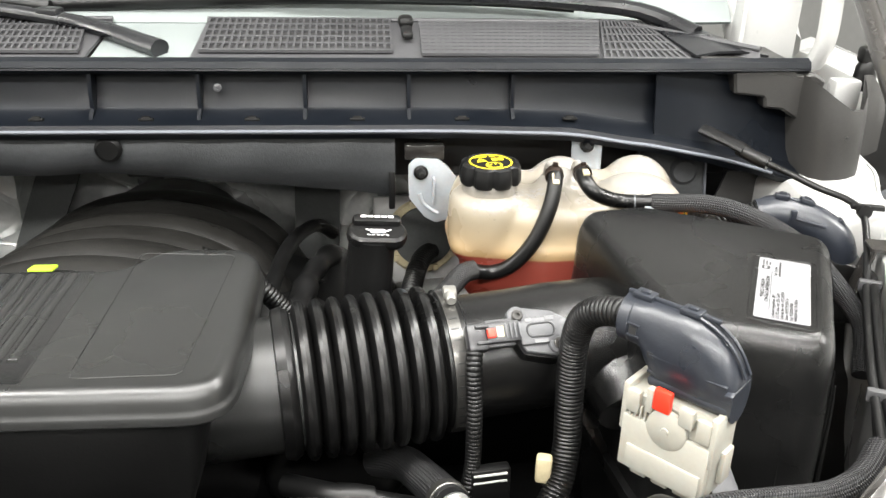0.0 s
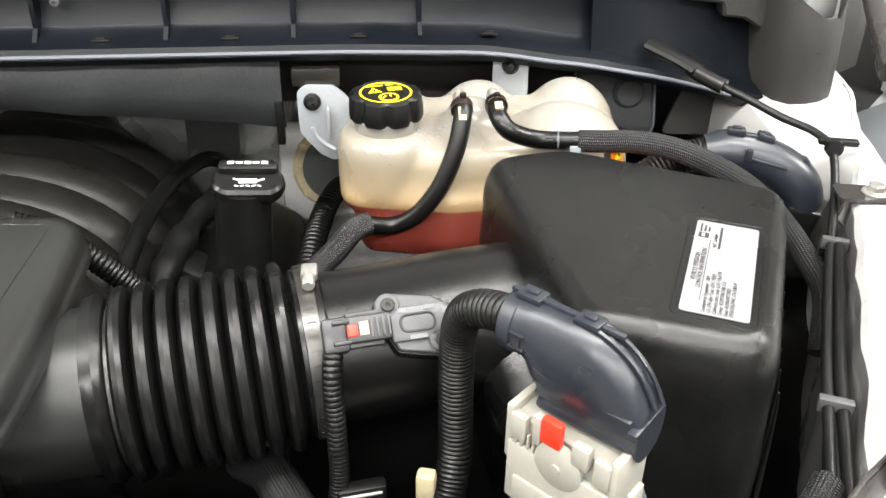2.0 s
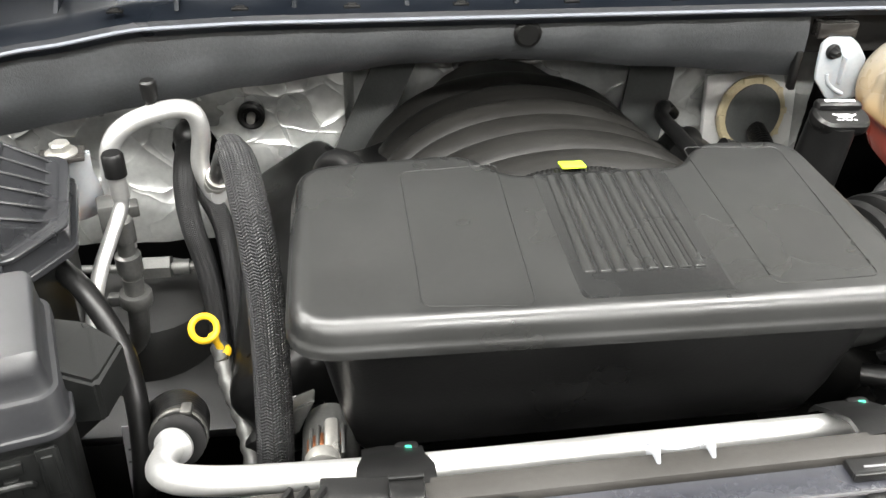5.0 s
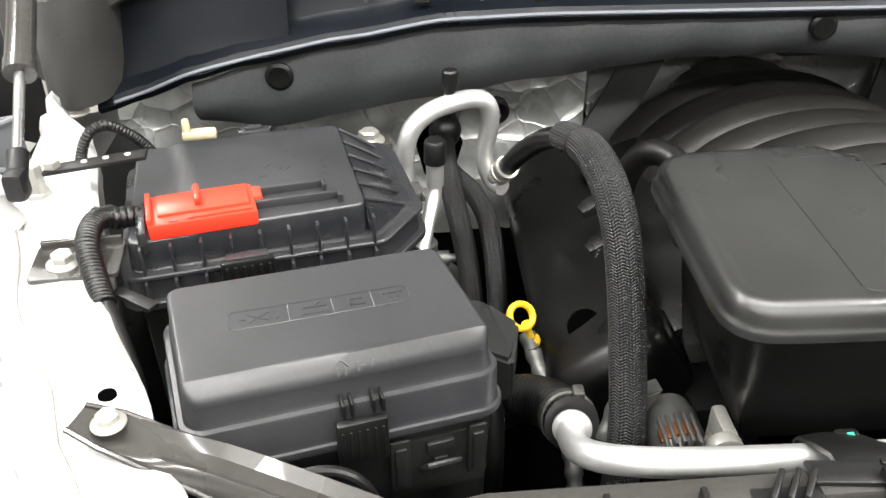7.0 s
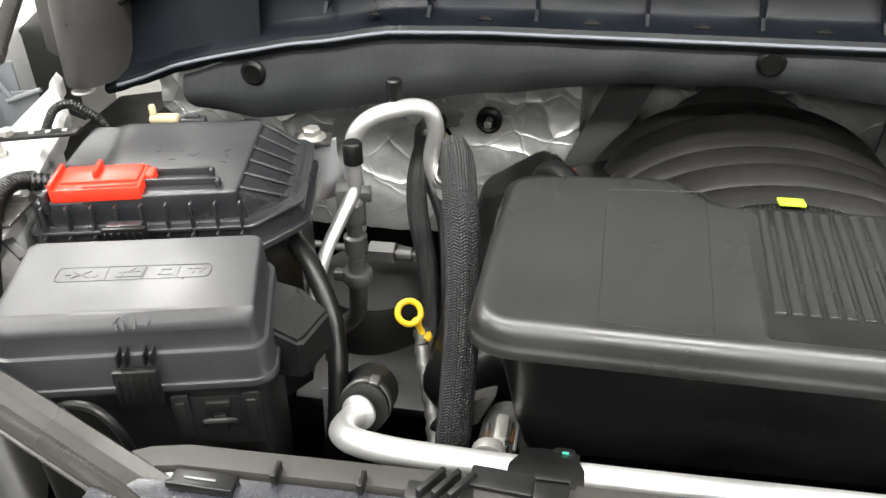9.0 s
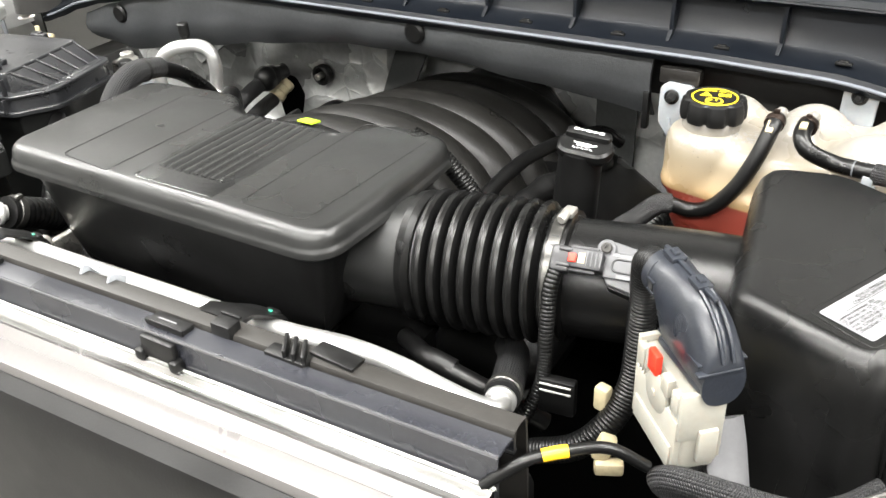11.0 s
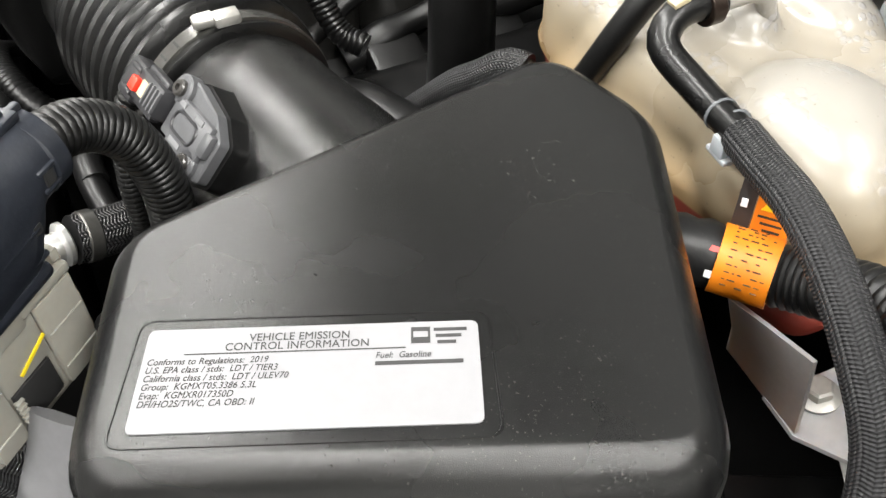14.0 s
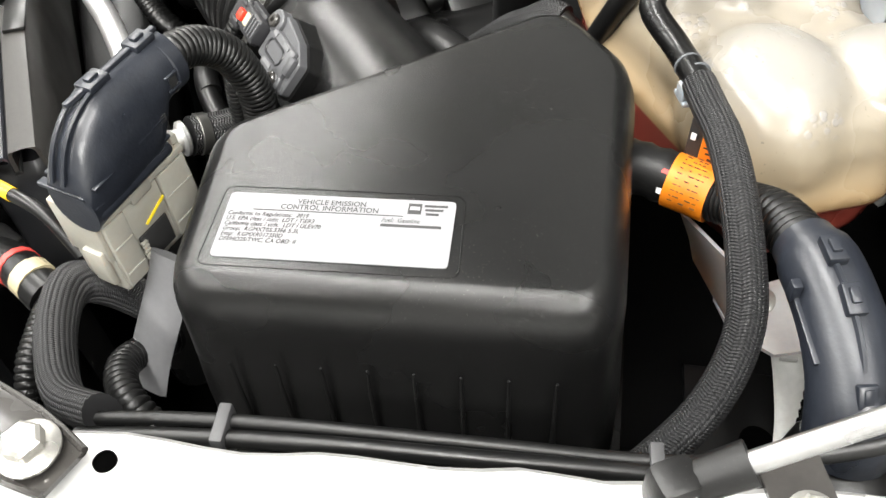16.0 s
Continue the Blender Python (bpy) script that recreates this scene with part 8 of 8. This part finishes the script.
# ---- front of the bay ----
def front_end():
    p = thing("coolant_pipe", 0, 0.48, 1.1, "bright aluminium coolant pipe across the front of the bay", "pipe")
    part("pipe", tube([(-0.345, 0.556, 1.073), (-0.350, 0.532, 1.081), (-0.346, 0.506, 1.094), (-0.322, 0.486, 1.106), (-0.27, 0.478, 1.110), (-0.15, 0.477, 1.1105), (0.0, 0.481, 1.1105), (0.13, 0.485, 1.110), (0.19, 0.490, 1.109),
                       (0.245, 0.503, 1.104), (0.295, 0.510, 1.095), (0.340, 0.512, 1.084), (0.372, 0.517, 1.075), (0.386, 0.528, 1.070), (0.381, 0.543, 1.0675)], 0.0105, 20, 0.008), ALU, p)
    part("bead", lathe([(0.0115, 0), (0.0150, 0.002), (0.0150, 0.005), (0.0115, 0.007)], 24, along((-0.3455, 0.552, 1.0745), (-0.350, 0.532, 1.081))), ALU, p)
    part("bead", lathe([(0.0115, 0), (0.0150, 0.002), (0.0150, 0.005), (0.0115, 0.007)], 24, along((0.383, 0.537, 1.0685), (0.379, 0.549, 1.066))), ALU, p)
    h = thing("radiator_hose", -0.34, 0.6, 1.05, "black ribbed radiator hose on the pipe end", "hose")
    part("hose", tube([(-0.345, 0.556, 1.073), (-0.348, 0.590, 1.055), (-0.356, 0.628, 1.030), (-0.375, 0.662, 1.000), (-0.41, 0.685, 0.95)], 0.0205, 20, 0.006, 0.0010, 0.007), RUBBER, h)
    part("hose_clamp", joined(lathe([(0.0215, 0), (0.0225, 0.001), (0.0225, 0.010), (0.0215, 0.011)], 24, along((-0.3455, 0.563, 1.0705), (-0.348, 0.590, 1.055))), block(-0.338, 0.574, 1.089, 0.009, 0.012, 0.006, bevel=0.002)), BANDSTEEL, h)
    h = thing("radiator_hose", 0.36, 0.57, 1.05, "black woven-sleeved radiator hose on the pipe end", "hose")
    part("hose", tube([(0.380, 0.546, 1.067), (0.374, 0.568, 1.060), (0.362, 0.600, 1.050), (0.345, 0.640, 1.036), (0.32, 0.68, 1.01)], 0.0165, 20, 0.006), BRAID, h)
    part("hose_clamp", lathe([(0.0168, 0), (0.0178, 0.001), (0.0178, 0.009), (0.0168, 0.010)], 24, along((0.3785, 0.551, 1.0655), (0.374, 0.568, 1.060))), BANDSTEEL, h)
    s = thing("radiator_shroud", 0.0, 0.42, 1.1, "black plastic trim over the radiator support with clips", "radiator trim", kind="structure")
    xs = [-0.475 + 0.025 * k for k in range(38)]

    def yb(x):
        return 0.4405 + 0.03 * x - 0.5 * max(0, abs(x - 0.03) - 0.47)

    def run(profile, off=0.0):
        return [[Vector((x, yb(x) + off + d, z)) for d, z in profile] for x in xs]

    for x in (-0.185, 0.150):
        c = thing("pipe_clip", x, yb(x), 1.13, "black plastic clip hooked over the coolant pipe", "clip", "pipe clips")
        prof = [(-0.006, 1.1515), (0.012, 1.1500), (0.036, 1.1335), (0.056, 1.1200), (0.060, 1.112)]
        rows = [[Vector((x + u * (0.021 + 0.004 * (j < 2)), yb(x) + d, z - 0.002 * (abs(u) > 0.9))) for j, (d, z) in enumerate(prof)] for u in (-1, -0.94, -0.4, 0.4, 0.94, 1)]
        part("hook", sheet(rows, 0.004), MATTE, c)
        part("lug", block(x + 0.010, yb(x) + 0.050, 1.116, 0.018, 0.014, 0.016, bevel=0.004), MATTE, c)
        part("paint_mark", block(x + 0.011, yb(x) + 0.049, 1.1245, 0.0045, 0.003, 0.0008, bevel=0), GREEN, c, "small green paint mark")
    part("rear_wall", sheet(run(((0.006, 1.02), (0.003, 1.10), (0.0, 1.146), (-0.002, 1.1495), (-0.009, 1.1503), (-0.017, 1.1492), (-0.0188, 1.146), (-0.0195, 1.13))), 0.003, (0, -1, 0)), WARMTRIM, s)
    part("shelf", sheet(run(((-0.0225, 1.13), (-0.023, 1.1445), (-0.0245, 1.1468), (-0.035, 1.1480), (-0.0455, 1.1475), (-0.0478, 1.1450), (-0.0482, 1.132), (-0.050, 1.117))), 0.003), GLOSSTRIM, s)
    part("shelf_edge", tube([(x, yb(x) - 0.0473, 1.1468) for x in xs], 0.0012, 6, 0.03), GRILLE, s, "pale front edge of the trim")
    part("gap_channel", sheet(run(((-0.018, 1.132), (-0.0235, 1.132))), 0.003), INKSHADE, s)
    for x in (-0.357, -0.30):
        part("rib", block(x, yb(x) - 0.021, 1.152, 0.004, 0.014, 0.010, bevel=0.001), MATTE, s)
    for x, turn in ((-0.250, -32), (0.242, 32)):
        foot = [block(x, yb(x) - 0.020, 1.1475, 0.044, 0.016, 0.006, bevel=0.002)]
        part("louvre_clip", joined(*foot, *[block(x + 0.010 * (k - 1) + 0.004, yb(x) - 0.016, 1.1530, 0.0040, 0.026, 0.010, rz=turn, bevel=0.0015) for k in range(3)]), MATTE, s)
        part("wedge", joined(block(x + 0.040, yb(x) - 0.006, 1.1515, 0.046, 0.018, 0.004, rz=-4, bevel=0.0015)), MATTE, s)
    for x in (-0.180, 0.171):
        part("block_clip", joined(block(x, yb(x) - 0.017, 1.151, 0.022, 0.016, 0.016, bevel=0.002), block(x, yb(x) - 0.008, 1.1595, 0.022, 0.004, 0.003, bevel=0.001)), MATTE, s)
    for x in (-0.402, -0.134, 0.121):
        k = part("catch", joined(block(x, yb(x) - 0.033, 1.1500, 0.044, 0.016, 0.006, bevel=0.002), block(x, yb(x) - 0.040, 1.152, 0.046, 0.003, 0.006, bevel=0.001)), MATTE, s)
        part("slot", block(x - 0.002, yb(x) - 0.0335, 1.1534, 0.022, 0.0018, 0.0010, bevel=0.0004), CLIPPALE, k, "pale slot in the catch")
        part("catch_leg", joined(block(x + 0.002, yb(x) - 0.052, 1.136, 0.040, 0.008, 0.022, bevel=0.003), block(x - 0.020, yb(x) - 0.054, 1.126, 0.010, 0.012, 0.012, bevel=0.003), block(x + 0.022, yb(x) - 0.054, 1.126, 0.010, 0.012, 0.012, bevel=0.003)), MATTE, s)
    for x in (-0.019, 0.018):
        part("bracket_tab", block(x, yb(x) + 0.000, 1.1485, 0.0028, 0.022, 0.010, rx=-35, bevel=0.001), SHADEDWHITE, s, "clear plastic tab")
    rows = [[Vector((x, yb(x) + d, 1.1535 - 0.004 * math.sin(math.pi * (x + 0.019) / 0.037))) for d in (0.0, 0.004)] for x in [-0.019 + 0.037 * k / 8 for k in range(9)]]
    part("bracket_film", sheet(rows, 0.001), SHADEDWHITE, s, "clear plastic film between two tabs")
    g = thing("front_grille", 0.0, 0.32, 0.9, "chrome and grey front grille top edge", "grille", kind="structure")
    part("dark_strip", sheet(run(((-0.0500, 1.118), (-0.0515, 1.1215), (-0.0535, 1.1210))), 0.002), PRIMER, g)
    part("chrome_strip", sheet(run(((-0.0540, 1.112), (-0.0545, 1.1200), (-0.0565, 1.1215), (-0.0620, 1.1185), (-0.0675, 1.1130), (-0.0685, 1.108))), 0.003), CHROME, g, "polished chrome strip")
    part("grey_strip", sheet(run(((-0.0690, 1.108), (-0.0700, 1.1115), (-0.0790, 1.1035), (-0.0805, 1.1040), (-0.0820, 1.1025), (-0.0930, 1.090), (-0.0950, 1.0895), (-0.097, 1.082))), 0.003), SATIN, g, "satin grey trim strip")
    part("black_slat", sheet(run(((-0.098, 1.080), (-0.112, 1.072), (-0.122, 1.05), (-0.126, 0.60))), 0.004, (0, 1, -0.3)), MATTE, g)
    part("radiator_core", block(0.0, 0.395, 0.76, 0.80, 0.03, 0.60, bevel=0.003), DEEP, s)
    for s2, x in ((1, 0.62), (-1, -0.56)):
        t = thing("headlamp", x, 0.28, 1.0, "dark headlamp housing beside the grille", "headlamp")
        o = rounded([(x - 0.20, 0.20), (x + 0.20, 0.24), (x + 0.22, 0.36), (x - 0.14 * (1 if s2 > 0 else 0.6), 0.36)], 0.02, 4)
        part("housing", stack(o, [(0.01, 0.85), (0.0, 0.9), (0.0, 1.05), (0.008, 1.065)]), SLATE, t)


front_end()


def low_parts():
    h = thing("ribbed_loom", 0.17, 0.55, 1.0, "flat ribbed black cable loom under the engine cover", "cable")
    part("loom", tube([(0.02, 0.545, 1.005), (0.065, 0.530, 1.036), (0.10, 0.527, 1.048), (0.14, 0.532, 1.054), (0.175, 0.545, 1.046), (0.19, 0.57, 1.02)], 0.011, 16, 0.004, 0.0012, 0.005, squash=0.6), RUBBER, h)
    c = thing("harness_loop", 0.30, 0.56, 1.02, "black cable loop beside the bellows", "cable")
    part("cable", tube([(0.24, 0.60, 1.05), (0.29, 0.57, 1.06), (0.35, 0.575, 1.04), (0.40, 0.60, 1.00)], 0.010, 14, 0.006), RUBBER, c)
    part("tape_wrap", tube([(0.285, 0.5725, 1.0595), (0.30, 0.570, 1.0600), (0.315, 0.5705, 1.056)], 0.0107, 14, 0.004), MATTE, c, "black tape wrap")
    t = thing("fan_shroud", 0.30, 0.50, 0.97, "black plastic fan shroud below the pipe", "fan shroud")
    part("shroud", joined(block(0.0, 0.49, 0.90, 0.86, 0.08, 0.24, bevel=0.02)), MATTE, t)
    part("slotted_tab", block(0.417, 0.588, 1.052, 0.036, 0.012, 0.040, rz=8, bevel=0.003), MATTE, t)
    for k in range(2):
        part("slot_edge", block(0.417, 0.5810 + 0.0005 * k, 1.068 - 0.008 * k, 0.030, 0.0018, 0.0018, rz=8, bevel=0.0004), PRIMER, t)
    e = thing("shroud_end", 0.37, 0.43, 1.1, "glossy black moulded end of the radiator trim", "radiator trim")
    o = rounded([(0.30, 0.408), (0.425, 0.400), (0.432, 0.440), (0.425, 0.456), (0.30, 0.452)], 0.010, 4)
    part("moulding", stack(o, [(0.0, 0.98), (0.0, 1.10), (0.002, 1.112), (0.007, 1.118)]), SLATE, e)
    part("top_rib", block(0.365, 0.43, 1.119, 0.09, 0.010, 0.006, rz=-3, bevel=0.002), SLATE, e)
    w = thing("marked_cable", 0.487, 0.433, 1.148, "black cable with a yellow band by the connector", "cable")
    part("cable", tube([(0.440, 0.400, 1.12), (0.465, 0.416, 1.142), (0.490, 0.435, 1.148), (0.515, 0.455, 1.145), (0.540, 0.470, 1.125)], 0.0046, 12, 0.006), RUBBER, w)
    part("yellow_band", tube([(0.476, 0.4245, 1.1462), (0.484, 0.4305, 1.1475), (0.491, 0.4358, 1.148)], 0.0051, 12, 0.004), YELLOW, w, "yellow tape band")
    n = thing("lamp_plug", 0.51, 0.425, 1.09, "black lamp plug with a faded printed label", "connector")
    part("plug_body", joined(tube([(0.470, 0.398, 1.085), (0.500, 0.416, 1.092), (0.535, 0.436, 1.090)], 0.015, 14, 0.008), block(0.478, 0.402, 1.086, 0.03, 0.034, 0.030, rz=32, bevel=0.005)), MATTE, n)
    part("label_band", tube([(0.512, 0.4235, 1.0925), (0.522, 0.4295, 1.092)], 0.0156, 14, 0.004), OLDRING, n, "faded cream label band")
    part("pink_band", tube([(0.4995, 0.4155, 1.092), (0.5035, 0.4180, 1.0922)], 0.0157, 14, 0.004), PINKINK, n, "faded red band")
    part("lead", tube([(0.535, 0.436, 1.090), (0.560, 0.430, 1.094), (0.590, 0.420, 1.09), (0.62, 0.41, 1.06)], 0.0075, 12, 0.004, 0.0010, 0.004), RUBBER, n)
    y = thing("cream_clip", 0.49, 0.55, 1.06, "small cream plastic harness clip", "clip")
    part("clip", block(0.463, 0.583, 1.072, 0.014, 0.012, 0.026, rz=-15, bevel=0.003), OLDRING, y)
    t = thing("wire_tag", -0.418, 0.682, 0.95, "white printed tag on a wiring loom", "tag")
    m = pose(-0.403, 0.650, 0.957, 11, 6, 4)
    part("tag", moved(block(0, 0, 0, 0.032, 0.0012, 0.110, bevel=0), m), PAPER, t)
    part("print", moved(block(-0.004, -0.0008, 0.036, 0.013, 0.0006, 0.013, bevel=0), m), INKSHADE, t, "plain dark square")
    for k, w in enumerate((0.022, 0.018, 0.024, 0.014, 0.020, 0.012)):
        part("print", moved(block(-0.002, -0.0008, 0.020 - 0.010 * k, w, 0.0006, 0.0026, bevel=0), m), INKSHADE, t)
    y = thing("cream_clip", 0.477, 0.55, 1.045, "small cream plastic harness clip", "clip")
    part("clip", joined(block(0.478, 0.552, 1.045, 0.016, 0.012, 0.026, rz=25, ry=20, bevel=0.003), block(0.485, 0.548, 1.028, 0.026, 0.012, 0.014, rz=25, bevel=0.003)), OLDRING, y)
    l = thing("side_loom", -0.42, 0.62, 1.05, "black wiring loom dropping beside the fuse box", "wiring")
    part("loom", tube([(-0.47, 0.75, 1.11), (-0.435, 0.71, 1.10), (-0.405, 0.67, 1.06), (-0.395, 0.63, 1.0), (-0.40, 0.60, 0.93)], 0.010, 14, 0.006), RUBBER, l)
    part("tape_band", tube([(-0.413, 0.682, 1.074), (-0.405, 0.67, 1.06), (-0.401, 0.655, 1.036)], 0.0106, 14, 0.004), MATTE, l)
    k = thing("lamp_lead", -0.52, 0.445, 1.13, "thin black lead looping in front of the fuse box", "cable")
    part("lead", tube([(-0.555, 0.450, 1.120), (-0.540, 0.449, 1.143), (-0.520, 0.448, 1.150), (-0.503, 0.446, 1.146), (-0.492, 0.446, 1.128), (-0.488, 0.450, 1.09)], 0.0036, 10, 0.005), RUBBER, k)
    b = thing("mount_bracket", -0.235, 0.52, 1.05, "cast aluminium bracket below the cover corner", "bracket")
    part("bracket", joined(block(-0.228, 0.545, 1.05, 0.012, 0.05, 0.05, bevel=0.004), lathe([(0.012, 0), (0.014, 0.004), (0.014, 0.012), (0.010, 0.014)], 20, pose(-0.235, 0.535, 1.068, 90))), STEEL, b)


low_parts()
